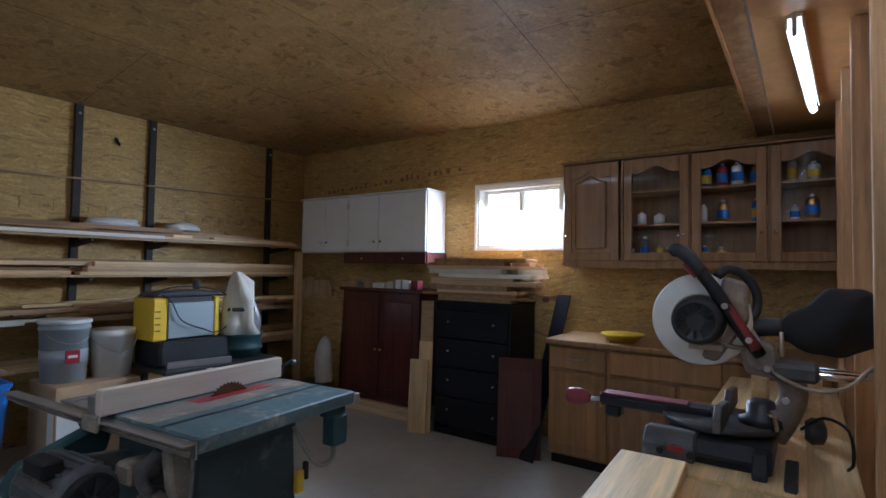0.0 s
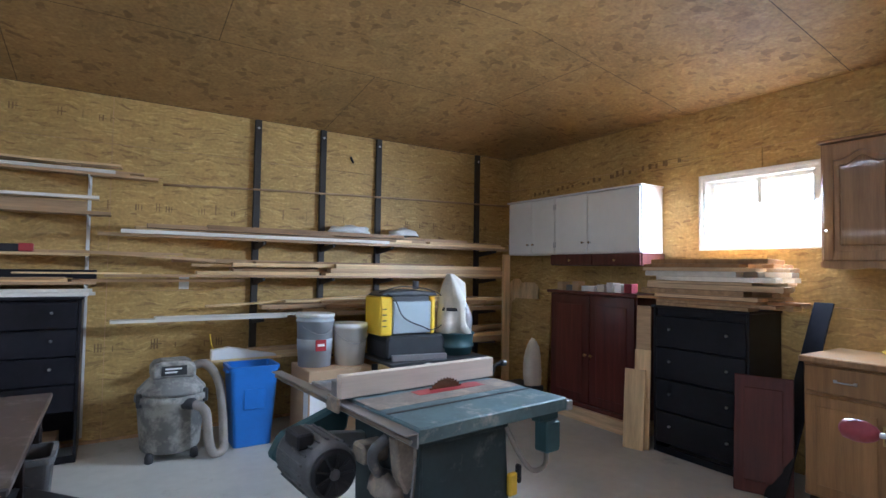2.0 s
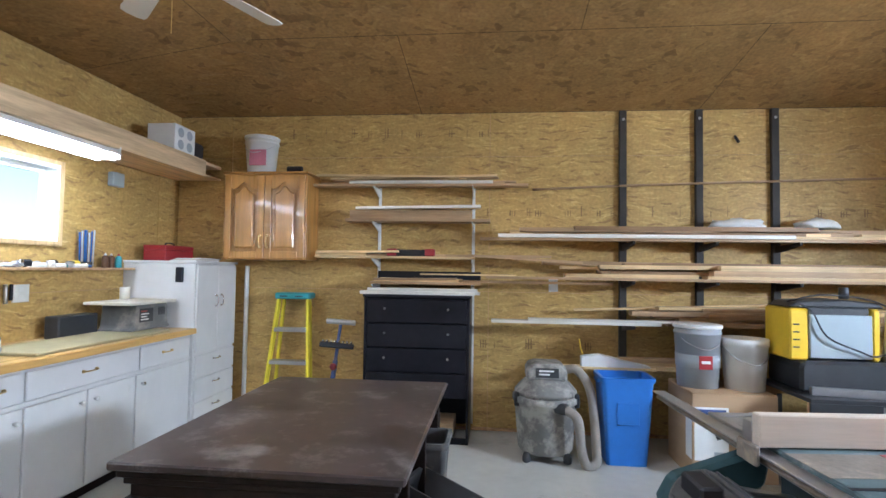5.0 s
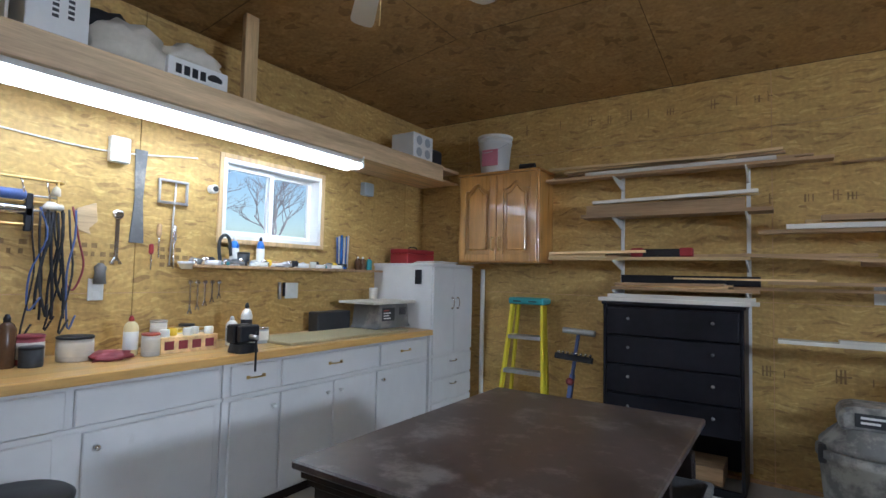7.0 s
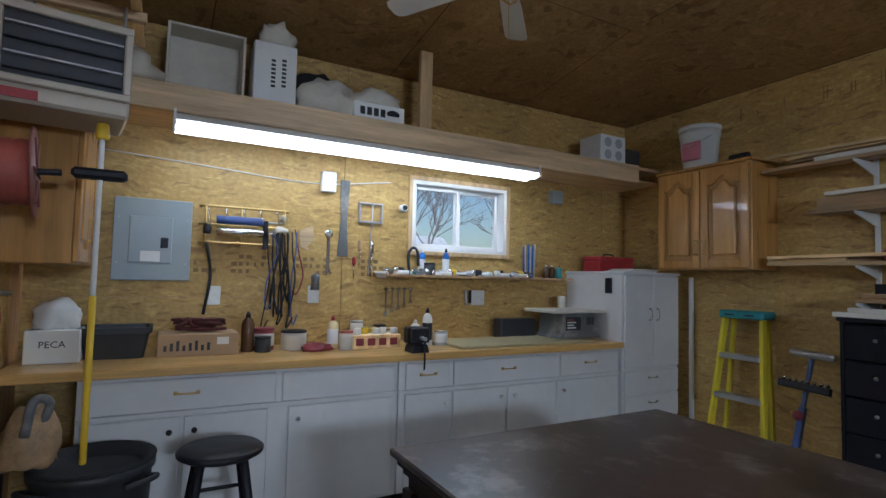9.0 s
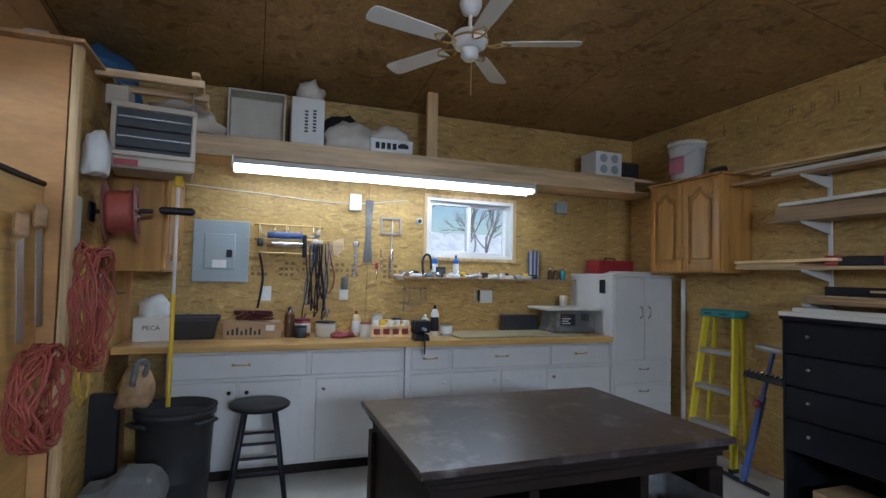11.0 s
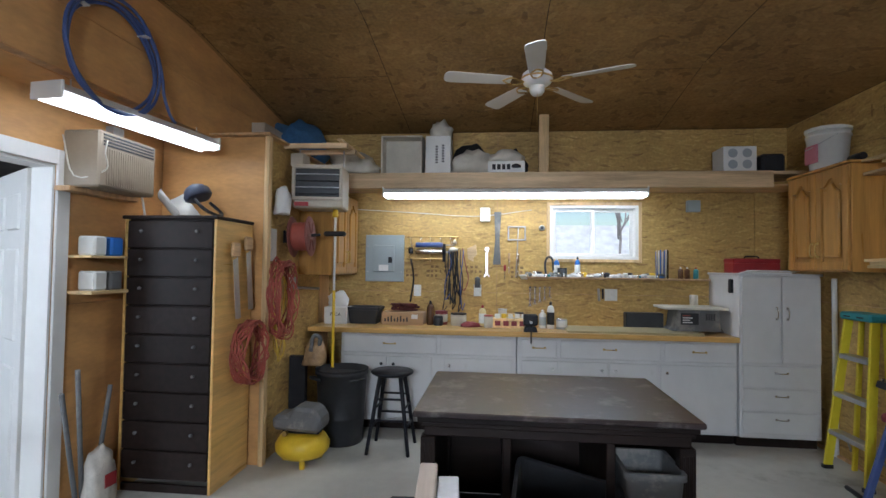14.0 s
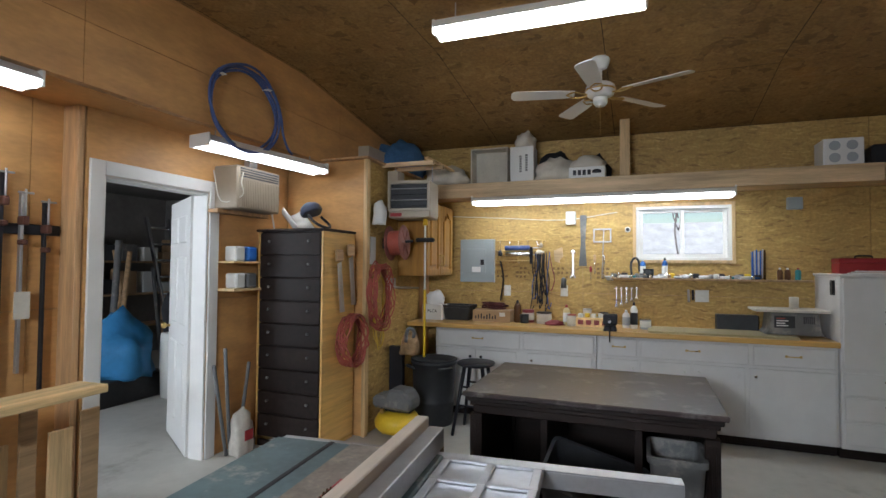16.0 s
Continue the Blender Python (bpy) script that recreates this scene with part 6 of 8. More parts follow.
# contents of the glass cabinet
for z, n0 in ((1.5485, 12), (1.8165, 12), (2.0665, 9)):
    for i in range(n0):
        y = -5.2 + 0.105 * i + rng.uniform(-0.01, 0.01)
        if z < 1.6 and i < 4:
            continue
        if abs(((y + 5.27) % 0.44) - 0.0) < 0.05 or rng.random() < 0.12:
            continue
        m = rng.choice((WHITEP, BLUEP, YELLOW, PAPER, GREYP, RED, WHITEP, BRASS))
        h, r = rng.uniform(0.08, 0.17), rng.uniform(0.026, 0.04)
        b = thing("can", (7.08 + rng.uniform(-0.04, 0.03), y, z), "tin or bottle of finish behind cabinet glass", "can", "tins in the glass cabinet")
        part("body", lathe([(r, 0), (r, h * 0.85), (r * 0.6, h * 0.95), (r * 0.4, h * 0.96)], 14), m, b)
        part("cap", lathe([(r * 0.42, h * 0.961), (r * 0.42, h * 1.08), (r * 0.2, h * 1.09)], 12), WHITEP, b)
        part("label", lathe([(r + 0.0006, h * 0.2), (r + 0.0012, h * 0.21), (r + 0.0012, h * 0.6), (r + 0.0006, h * 0.61)], 14), rng.choice((PAPER, YELLOW, BLUEP)), b)

# clamps on the rack by the door
RUST = material("rusty_iron", color=(0.12, 0.05, 0.035), rough=0.6, metal=0.4, vary=0.3, scale=8)
c = thing("clamp_rack", (4.1, -5.438, 1.68), "dark steel bar holding bar clamps", "clamp rack")
part("bar", box(-0.62, 0.59, 0.0, 0.02, -0.03, 0.03, 0.003), STEELB, c)
for i, (x, top, ln, jaw) in enumerate(((3.58, 1.84, 1.1, RUST), (3.70, 1.88, 1.0, RUST), (3.80, 1.98, 1.25, RUST), (3.9, 1.86, 1.1, STEELB), (4.06, 1.86, 1.2, BLUEP), (4.24, 1.93, 1.15, RUST), (4.4, 1.9, 1.1, STEELB), (4.6, 1.95, 1.2, RUST))):
    b = thing("bar_clamp", (x, -5.403, top), "long steel bar clamp hanging on the rack", "clamp", "bar clamps on the rack")
    part("bar", box(-0.008, 0.008, -0.012, 0.012, -ln, 0, 0.001), STEEL if i % 2 else STEELB, b)
    part("head", box(-0.016, 0.016, -0.012, 0.05, -0.18, -0.13, 0.006), jaw, b)
    part("jaw", box(-0.014, 0.014, -0.012, 0.048, -0.29, -0.26, 0.006), jaw, b)
    part("screw", cyl((0, 0.036, -0.13), (0, 0.036, 0.02), 0.006, seg=8), STEEL, b)
    part("handle", cyl((-0.04, 0.036, 0.0), (0.04, 0.036, 0.0), 0.006, seg=8), STEEL, b)
c = thing("lumber_stand", (3.72, -4.98, 0), "scrap boards standing under the miter bench end", "boards")
for k, (x, w, h, m) in enumerate(((-0.15, 0.10, 0.70, PINED), (-0.02, 0.12, 0.62, PINEZ), (0.12, 0.08, 0.75, PINED), (0.25, 0.12, 0.6, PINEZ), (0.4, 0.1, 0.66, PINED))):
    part("board", box(x - w / 2, x + w / 2, -0.02 - 0.03 * k, 0.0 - 0.03 * k, 0, h, 0.003), m, c)
solo("paper_tag", box(3.66, 3.74, -5.376, -5.369, 1.18, 1.33, 0.001), CANVAS, "yellowed tag hanging among the clamps", "tag")

# air conditioner and small shelf by the door
c = thing("air_conditioner", (2.18, -5.298, 1.92), "beige window air conditioner set in the wall", "air conditioner")
part("case", box(-0.25, 0.25, 0, 0.24, 0, 0.34, 0.012), ACTAN, c)
for k in range(22):
    part("fin", box(-0.225 + 0.0195 * k, -0.225 + 0.0195 * k + 0.009, 0.2405, 0.246, 0.02, 0.235, 0.001), ACTAN, c)
for k in range(4):
    part("grille_slat", box(-0.22, 0.22, 0.2405, 0.247, 0.25 + 0.02 * k, 0.26 + 0.02 * k, 0.001), DARKP, c)
part("cord", tube([(0.2, 0.25, 0.28), (0.24, 0.27, 0.2), (0.22, 0.26, 0.1), (0.27, 0.1, 0.06), (0.28, 0.03, 0.3)], 0.0045, 6), CANVAS, c)
part("support", box(-0.28, 0.3, 0.0, 0.1, -0.03, -0.001, 0.003), STUD, c)
solo("junction_box", box(2.0, 2.1, -5.298, -5.24, 2.31, 2.37, 0.004), WHITEP, "white junction box above the air conditioner", "box")
solo("coiled_power_cable", tube([(1.86, -5.27, 2.3), (1.88, -5.26, 2.1), (1.80, -5.25, 1.95), (1.77, -5.24, 1.8)], 0.008, 6), WHITEP, "white cord running down the wall", "cord")
c = thing("wall_shelf", (2.22, -5.298, 1.28), "small pine shelf holding chargers", "shelf")
part("board", box(-0.16, 0.15, 0, 0.17, 0, 0.02, 0.002), PINE, c)
part("upper_board", box(-0.16, 0.15, 0, 0.16, 0.22, 0.235, 0.002), PINE, c)
for x, z, m in ((-0.08, 0.0205, GREYP), (0.05, 0.0205, WHITEP), (-0.08, 0.2355, BLUEP), (0.06, 0.2355, WHITEP)):
    solo("battery_charger", box(2.22 + x - 0.055, 2.22 + x + 0.05, -5.27, -5.15, 1.28 + z, 1.28 + z + 0.12, 0.012), m, "cordless tool charger on the small shelf", "charger", "chargers on the small shelf")
b = thing("cement_bag", (2.26, -5.12, 0), "half-empty white bag with red print standing by the door", "bag")
part("sack", lump(0.10, 0.07, 0.27, 9, 0.34), OLDW, b)
part("print", box(-0.045, 0.045, 0.066, 0.074, 0.12, 0.2, 0.002), RED, b)
for x, a, l in ((2.30, 8, 0.85), (2.22, -6, 0.7), (2.34, 14, 0.75)):
    ob = solo("pipe_offcut", cyl((0, 0, 0.0), (0, 0, l), 0.014), GREYP, "dull pipe offcut leaning by the door", "pipe", "pipe offcuts by the door")
    ob.matrix_world = pose(x, -5.2, 0.004, -3, a, 0)

# coil of blue tubing on the bulkhead
bm = bmesh.new()
pts = []
for k in range(3 * 16 + 9):
    a = 2 * math.pi * k / 16
    r = 0.28 + 0.012 * (k // 16) + 0.006 * math.sin(k * 1.7)
    pts.append((2.60 + r * math.cos(a) * 1.15, -4.845 + 0.012 * (k // 16) + 0.006 * math.sin(k), 2.60 + r * math.sin(a)))
pts += [(2.22, -4.81, 2.52), (2.16, -4.81, 2.42), (2.10, -4.81, 2.38)]
c = solo("tubing_coil", tube(pts, 0.010, 8, None, 3), BLUETUBE, "coil of dark blue plastic tubing hung on the bulkhead", "tubing")
for a in (40, 130, 250):
    part("cable_tie", box(2.60 + 0.325 * math.cos(radians(a)) - 0.02, 2.60 + 0.325 * math.cos(radians(a)) + 0.02, -4.862, -4.80, 2.60 + 0.28 * math.sin(radians(a)) - 0.004, 2.60 + 0.28 * math.sin(radians(a)) + 0.004, 0.001), PAPER, c)

# face shield on the tall chest
c = thing("face_shield", (1.85, -4.8, 1.7855), "clear face shield with a blue headband on the tall chest", "face shield")
vz = bmesh.new()
grid = []
for k in range(13):
    a = radians(-75 + 150 * k / 12)
    grid.append([vz.verts.new((rr * math.sin(a), -rr * math.cos(a), z)) for rr, z in ((0.13, 0.0), (0.13, 0.21), (0.127, 0.21), (0.127, 0.0))])
for a, b in zip(grid, grid[1:]):
    for k in range(4):
        vz.faces.new((a[k], b[k], b[(k + 1) % 4], a[(k + 1) % 4])).smooth = True
for q in (grid[0], grid[-1][::-1]):
    vz.faces.new(q)
bmesh.ops.recalc_face_normals(vz, faces=vz.faces[:])
vz.transform(pose(0.0, -0.02, 0.055, 42, 0, 0))
part("visor", vz, material("clouded_plastic", color=(0.62, 0.60, 0.55), rough=0.2, vary=0.08, scale=6), c, "clouded clear visor, tipped forwards")
part("crown", lump(0.11, 0.085, 0.075, 7, 0.12, 3, None, pose(0.0, 0.02, 0.14, 30, 0, 0)), material("blue_grey_plastic", color=(0.07, 0.085, 0.13), rough=0.4), c, "blue-grey head cap")
part("headband", tube([(-0.09, 0.04, 0.12), (-0.10, 0.12, 0.05), (0.0, 0.17, 0.015), (0.10, 0.12, 0.05), (0.09, 0.04, 0.12)], 0.012, 8), STEELB, c)

# cords, reel, heater and pole on the corner partition
def cord_bundle(name, cx, cy, cz, rx, rz, turns, mat, label, seed, thick=0.006, spread=0.05):
    r = random.Random(seed)
    pts = []
    for k in range(turns * 10 + 1):
        a = 2 * math.pi * k / 10 + 0.3
        j = 1 + 0.18 * (r.random() - 0.5)
        pts.append((cx + rx * j * math.cos(a), cy + spread * (r.random() - 0.2), cz + rz * (1 + 0.25 * (r.random() - 0.5)) * math.sin(a)))
    return solo(name, tube(pts, thick, 6, None, 3), mat, label, "cord")
cord_bundle("coiled_power_cable", 1.72, -4.49, 0.86, 0.17, 0.20, 16, CORDR, "thick coil of orange extension cord hung on the chest side", 2, 0.006, 0.13)
cord_bundle("coiled_power_cable", 1.40, -4.40, 1.22, 0.16, 0.28, 13, CORDR, "long loops of orange extension cord hung on the partition", 3, 0.0055, 0.13)
cord_bundle("air_hose", 1.33, -4.42, 1.08, 0.09, 0.32, 3, material("yellow_cord", color=(0.6, 0.4, 0.06), rough=0.5), "loose loops of yellow cord hung on the partition", 8, 0.005)
REELR = material("faded_red_steel", color=(0.24, 0.085, 0.07), rough=0.55, vary=0.2, scale=6)
c = thing("cord_reel", (1.28, -4.455, 1.70), "red cord reel on a bracket", "reel")
RM = Matrix.Translation((-0.10, 0.07, 0)) @ Vector((-0.1, 0.99, 0.05)).to_track_quat("Z", "Y").to_matrix().to_4x4()
for z in (0.0, 0.14):
    part("flange", lathe([(0.02, z), (0.16, z), (0.165, z + 0.005), (0.16, z + 0.01), (0.02, z + 0.01)], 30, None, RM), REELR, c)
part("wound_cord", lathe([(0.06, 0.0125), (0.112, 0.0125), (0.118, 0.03), (0.112, 0.05), (0.119, 0.07), (0.112, 0.09), (0.119, 0.11), (0.112, 0.1395), (0.06, 0.1395)], 30, None, RM), CORDR, c)
for k in range(6):
    part("spoke", cyl(RM @ Vector((0.03 * math.cos(k * 1.047), 0.03 * math.sin(k * 1.047), 0.153)), RM @ Vector((0.132 * math.cos(k * 1.047), 0.132 * math.sin(k * 1.047), 0.153)), 0.005, seg=8), REELR, c)
part("axle", cyl((-0.125, 0.0, 0), (-0.135, 0.29, 0.02), 0.012), STEELB, c)
part("bracket", box(-0.17, -0.08, 0.0, 0.012, -0.05, 0.05, 0.003), STEELB, c)
c = thing("unit_heater", (1.10, -4.18, 1.93), "beige electric unit heater hung from a pine bracket", "heater", rz=8)
part("case", box(-0.17, 0.15, -0.20, 0.20, 0.0, 0.34, 0.012), BEIGE, c)
fr = bmesh.new()
for q in ((-0.20, 0.20, 0.31, 0.34), (-0.20, 0.20, 0.06, 0.085), (-0.20, -0.175, 0.085, 0.31), (0.175, 0.20, 0.085, 0.31)):
    box(0.1505, 0.175, q[0], q[1], q[2], q[3], 0.004, fr)
part("front_frame", fr, BEIGE, c)
part("opening", box(0.1505, 0.153, -0.174, 0.174, 0.086, 0.309, 0), DARKP, c)
for k in range(4):
    part("louvre", box(0.154, 0.172, -0.17, 0.17, 0.105 + 0.052 * k, 0.113 + 0.052 * k, 0.002), STEEL if k % 2 else STEELB, c)
part("badge", box(0.1505, 0.154, -0.18, -0.07, 0.012, 0.045, 0.001), RED, c, "red name plate")
for s in (-1, 1):
    part("hanger", cyl((0.0, s * 0.18, 0.34), (0.0, s * 0.18, 0.49), 0.006, seg=8), STEEL, c)
c = thing("heater_bracket", (1.1, -4.45, 2.42), "pine bracket arms carrying the heater", "bracket")
for x in (-0.14, 0.1):
    part("arm", box(x, x + 0.04, 0.0, 0.52, -0.01, 0.03, 0.003), PINEY, c)
part("cross_piece", box(-0.5, 0.2, 0.46, 0.50, 0.031, 0.05, 0.003), PINE, c)
solo("conduit", box(1.05, 1.2, -4.41, -4.3, 2.275, 2.38, 0.006), BEIGE, "beige control box above the heater", "box")
c = thing("extension_pole", (1.12, -4.05, 0.65), "white and yellow painter's pole hanging from the heater", "pole")
part("upper_pole", cyl((0, 0, 0.62), (0, 0, 1.22), 0.0095), WHITEP, c)
part("grip", cyl((0, 0, 0.0), (0, 0, 0.62), 0.012), YELLOW, c)
part("tip", lathe([(0.02, 1.215), (0.026, 1.23), (0.02, 1.275), (0.008, 1.28)], 10), YELLOW, c)
part("clamp", box(-0.03, 0.03, -0.09, 0.09, 1.06, 1.10, 0.012), STEELB, c)
c = thing("belt_sander", (1.06, -4.22, 0.66), "old brown power tool hung on the partition", "power tool")
part("body", lump(0.10, 0.09, 0.16, 11, 0.25), PINED, c)
part("handle", tube([(0.0, 0.02, 0.1), (0.05, 0.06, 0.22), (0.1, 0.02, 0.24), (0.1, 0.0, 0.12)], 0.016), GREYP, c)
solo("fire_extinguisher_tag", box(1.35, 1.45, -4.453, -4.44, 1.5, 1.75, 0.004), PAPER, "white card pinned beside the cord reel", "card")
solo("rag", lump(0.07, 0.06, 0.16, 4, 0.3), PAPER, "white rag stuffed over the cord reel", "rag", at=(1.40, -4.38, 1.86))
c = thing("switch_box", (1.1, -4.455, 1.28), "grey outlet box with a white switch plate", "outlet")
part("box", box(-0.1, 0.05, 0, 0.05, 0, 0.09, 0.004), STEEL, c)
part("plate", box(0.051, 0.058, 0, 0.07, -0.02, 0.11, 0.002), WHITEP, c)
part("conduit", cyl((-0.1, 0.02, 0.0), (-0.7, 0.02, -0.03), 0.012, seg=8), STEEL, c)
solo("steel_shelf_bracket", box(1.0, 1.06, -4.44, -4.30, 0.12, 0.72, 0.004), STEELB, "black slotted steel upright leaning on the partition", "bracket")
for x, y, z0, z1 in ((1.62, -4.50, 1.15, 1.66), (1.80, -4.50, 1.1, 1.6)):
    c = thing("hand_saw", (x, y, z0), "steel framing square and saw hung on the chest side", "saw")
    part("blade", prism([(-0.02, 0.0), (0.05, 0.0), (0.10, 0.40), (0.04, 0.42)], 0.0, 0.004, "y", None, 0), STEEL, c)
    part("handle", box(0.02, 0.13, -0.008, 0.016, 0.42, 0.52, 0.012), PINED, c)

# floor things by the partition
c = thing("trash_can", (0.92, -4.03, 0), "near-black ribbed trash can", "trash can")
part("can", lathe([(0.175, 0), (0.185, 0.02), (0.19, 0.2), (0.196, 0.21), (0.196, 0.23), (0.193, 0.24), (0.208, 0.56), (0.22, 0.565), (0.22, 0.6), (0.205, 0.6), (0.18, 0.03), (0.02, 0.03)], 32), DARKP, c)
for s in (-1, 1):
    part("handle", tube([(0.10, s * 0.19, 0.54), (0.13, s * 0.225, 0.55), (0.18, s * 0.19, 0.55), (0.2, s * 0.12, 0.54)], 0.012, 8), DARKP, c)
part("bag_liner", lathe([(0.19, 0.56), (0.222, 0.598), (0.224, 0.61), (0.2, 0.612), (0.16, 0.5), (0.02, 0.48)], 24), BLACKC, c)
c = thing("air_compressor", (1.42, -4.17, 0), "yellow pancake air compressor with a dusty grey shroud", "compressor")
part("tank", lathe([(0.06, 0.05), (0.16, 0.06), (0.195, 0.10), (0.20, 0.15), (0.17, 0.20), (0.06, 0.22)], 30), YELLOW, c)
for a in (20, 140, 260):
    part("foot", cyl((0.15 * math.cos(radians(a)), 0.15 * math.sin(radians(a)), 0.0), (0.14 * math.cos(radians(a)), 0.14 * math.sin(radians(a)), 0.08), 0.02), YELLOW, c)
part("shroud", prism([(-0.20, 0.26), (0.16, 0.24), (0.18, 0.33), (0.12, 0.42), (-0.04, 0.43), (-0.08, 0.37), (-0.20, 0.36)], -0.11, 0.11, "x", None, 0.025), GREYP, c)
part("manifold", box(-0.05, 0.05, -0.14, 0.14, 0.221, 0.262, 0.008), STEELB, c)
part("gauge", cyl((0.08, -0.1, 0.235), (0.11, -0.1, 0.235), 0.02), BRASS, c)
c = thing("stool", (1.05, -3.57, 0), "round black wooden stool with turned legs", "stool")
part("seat", lathe([(0.05, 0.595), (0.15, 0.597), (0.172, 0.61), (0.174, 0.622), (0.16, 0.633), (0.02, 0.629)], 30), BLACKP, c)
legs = []
for a in (45, 135, 225, 315):
    x, y = math.cos(radians(a)), math.sin(radians(a))
    legs.append((x, y))
    part("leg", cyl((0.115 * x, 0.115 * y, 0.598), (0.235 * x, 0.235 * y, 0.0), 0.018, 0.014, 12), BLACKP, c)
for k in range(4):
    for z in (0.2, 0.34) if k % 2 == 0 else (0.26, 0.42):
        r = 0.235 - 0.12 * z / 0.598
        a, b = legs[k], legs[(k + 1) % 4]
        part("rung", cyl((r * a[0], r * a[1], z), (r * b[0], r * b[1], z), 0.009, seg=8), BLACKP, c)

# tubs in the table bays
ob = thing("storage_tub", (2.5, -2.46, 0.2), "long grey plastic tub tipped on its side in the table bay", "tub")
part("tub", tapered(bmesh.new(), 0.14, 0.17, 0.17, 0.24, 0.0, 0.26, 0.006), DARKP, ob)
ob.matrix_world = pose(2.74, -2.45, 0.22, 0, 22, -8) @ pose(0, 0, 0, -14, 0, 0)
ob = thing("storage_bin", (2.64, -2.02, 0.05), "upright dark plastic bin in the table bay", "bin")
part("bin", tapered(bmesh.new(), 0.13, 0.09, 0.16, 0.125, 0.0, 0.52, 0.006), GREYP, ob)

# ---------- workbench wall (west) ----------
CT = 0.9155
c = thing("electric_panel", (0.002, -4.08, 1.315), "grey steel electric panel on the wall", "electric panel")
part("cover", box(0, 0.02, 0, 0.40, 0, 0.475, 0.004), PANELG, c)
d = part("door", box(0.0205, 0.028, 0.08, 0.30, 0.10, 0.37, 0.004), PANELG, c)
part("latch", box(0.0285, 0.036, 0.24, 0.28, 0.19, 0.25, 0.003), STEELB, d)
part("label", box(0.0285, 0.0295, 0.14, 0.24, 0.09 + 0.02, 0.17, 0), PAPER, d)
for y in (0.025, 0.375):
    for z in (0.1, 0.36):
        part("screw", cyl((0.0205, y, z), (0.024, y, z), 0.006, seg=8), STEEL, c)

# wire rack with caulk guns and straps
c = thing("wire_rack", (0.003, -3.63, 1.53), "copper wire wall rack loaded with caulk guns", "rack")
for z in (0.02, 0.13, 0.24):
    part("rod", tube([(0.0, 0.0, z), (0.07, 0.01, z), (0.075, 0.25, z), (0.07, 0.49, z), (0.0, 0.5, z)], 0.0075, 6), BRASS, c)
for y in (0.02, 0.22, 0.48):
    part("upright", tube([(0.01, y, 0.0), (0.075, y, 0.02), (0.075, y, 0.24)], 0.006, 6), BRASS, c)
for k, (z, m) in enumerate(((0.16, BLUETUBE), (0.09, CHROME))):
    g = thing("caulk_gun", (0.08, -3.55, 1.53 + z), "steel caulking gun lying in the wire rack", "caulk gun", "caulk guns")
    part("barrel", cyl((0, 0, 0), (0, 0.27, 0), 0.026), m, g)
    part("rod", cyl((0, 0.27, 0), (0, 0.40, 0), 0.005, seg=8), STEEL, g)
    part("handle", box(-0.012, 0.012, 0.27, 0.30, -0.10, 0.01, 0.004), STEELB, g)
for k in range(5):
    y = -3.22 + 0.024 * k
    j = [0.025 * math.sin(3.1 * k + q) for q in range(4)]
    solo("strap", tube([(0.09, y, 1.62), (0.10, y + j[0], 1.46), (0.085, y + j[1], 1.3 - 0.03 * (k % 3)), (0.08, y + j[2], 1.10 + 0.05 * (k % 2))], 0.006 + 0.001 * (k % 3), 6), BLACKC if k % 2 else STEELB, "black rubber strap hanging from the wire rack", "strap", "straps on the wire rack")
solo("strap", tube([(0.08, -3.6, 1.55), (0.07, -3.57, 1.35), (0.08, -3.6, 1.12)], 0.009, 6), BLACKC, "black rubber strap hanging beside the panel", "strap", "straps on the wire rack")


r9 = random.Random(31)
for k in range(7):
    y = -3.25 + 0.03 * k
    z1 = r9.uniform(1.02, 1.2)
    solo("strap", tube([(0.085, y, 1.64), (0.10 + r9.uniform(0, 0.02), y + r9.uniform(-0.02, 0.03), 1.5), (0.09, y + r9.uniform(-0.03, 0.04), 1.32), (0.085, y + r9.uniform(-0.03, 0.03), z1), (0.09, y + 0.02, z1 + 0.06)], r9.uniform(0.004, 0.007), 6), r9.choice((BLACKC, STEELB, DARKP, BLUETUBE)), "dark bungee strap hanging from the wire rack", "strap", "straps on the wire rack")
solo("bungee_loop", tube([(0.07, -3.08, 1.66), (0.08, -3.05, 1.5), (0.075, -3.02, 1.36), (0.07, -3.06, 1.24), (0.08, -3.11, 1.3)], 0.005, 6), DUSTRED, "loose loop of dark red cord beside the straps", "cord")
for k in range(5):
    y = -3.60 + 0.1 * k
    solo("wire_hook", tube([(0.078, y, 1.77), (0.095, y, 1.75), (0.10, y + 0.01, 1.69), (0.085, y + 0.015, 1.66)], 0.004, 6), CHROME, "bent wire hook on the rack", "hook", "hooks on the wire rack")
for y, z, w, h, m in ((-3.17, 1.63, 0.09, 0.06, CANVAS), (-3.60, 1.60, 0.05, 0.10, STEELB), (-3.16, 1.70, 0.04, 0.07, BEIGE)):
    solo("hand_tool", lump(0.03, w / 2, h / 2, int(y * -100), 0.35, 2), m, "small tool wedged in the wire rack", "tool", "tools in the wire rack", at=(0.085, y, z))


def plate(y, z, label, w=0.075, h=0.115):
    c = thing("outlet", (0.002, y, z), label, "outlet", "outlets")
    part("plate", box(0, 0.006, -w / 2, w / 2, -h / 2, h / 2, 0.002), WHITEP, c)
    for s in (-1, 1):
        part("socket", box(0.0062, 0.008, -0.016, 0.016, s * 0.025 - 0.015, s * 0.025 + 0.015, 0.002), PAPER, c)
    return c


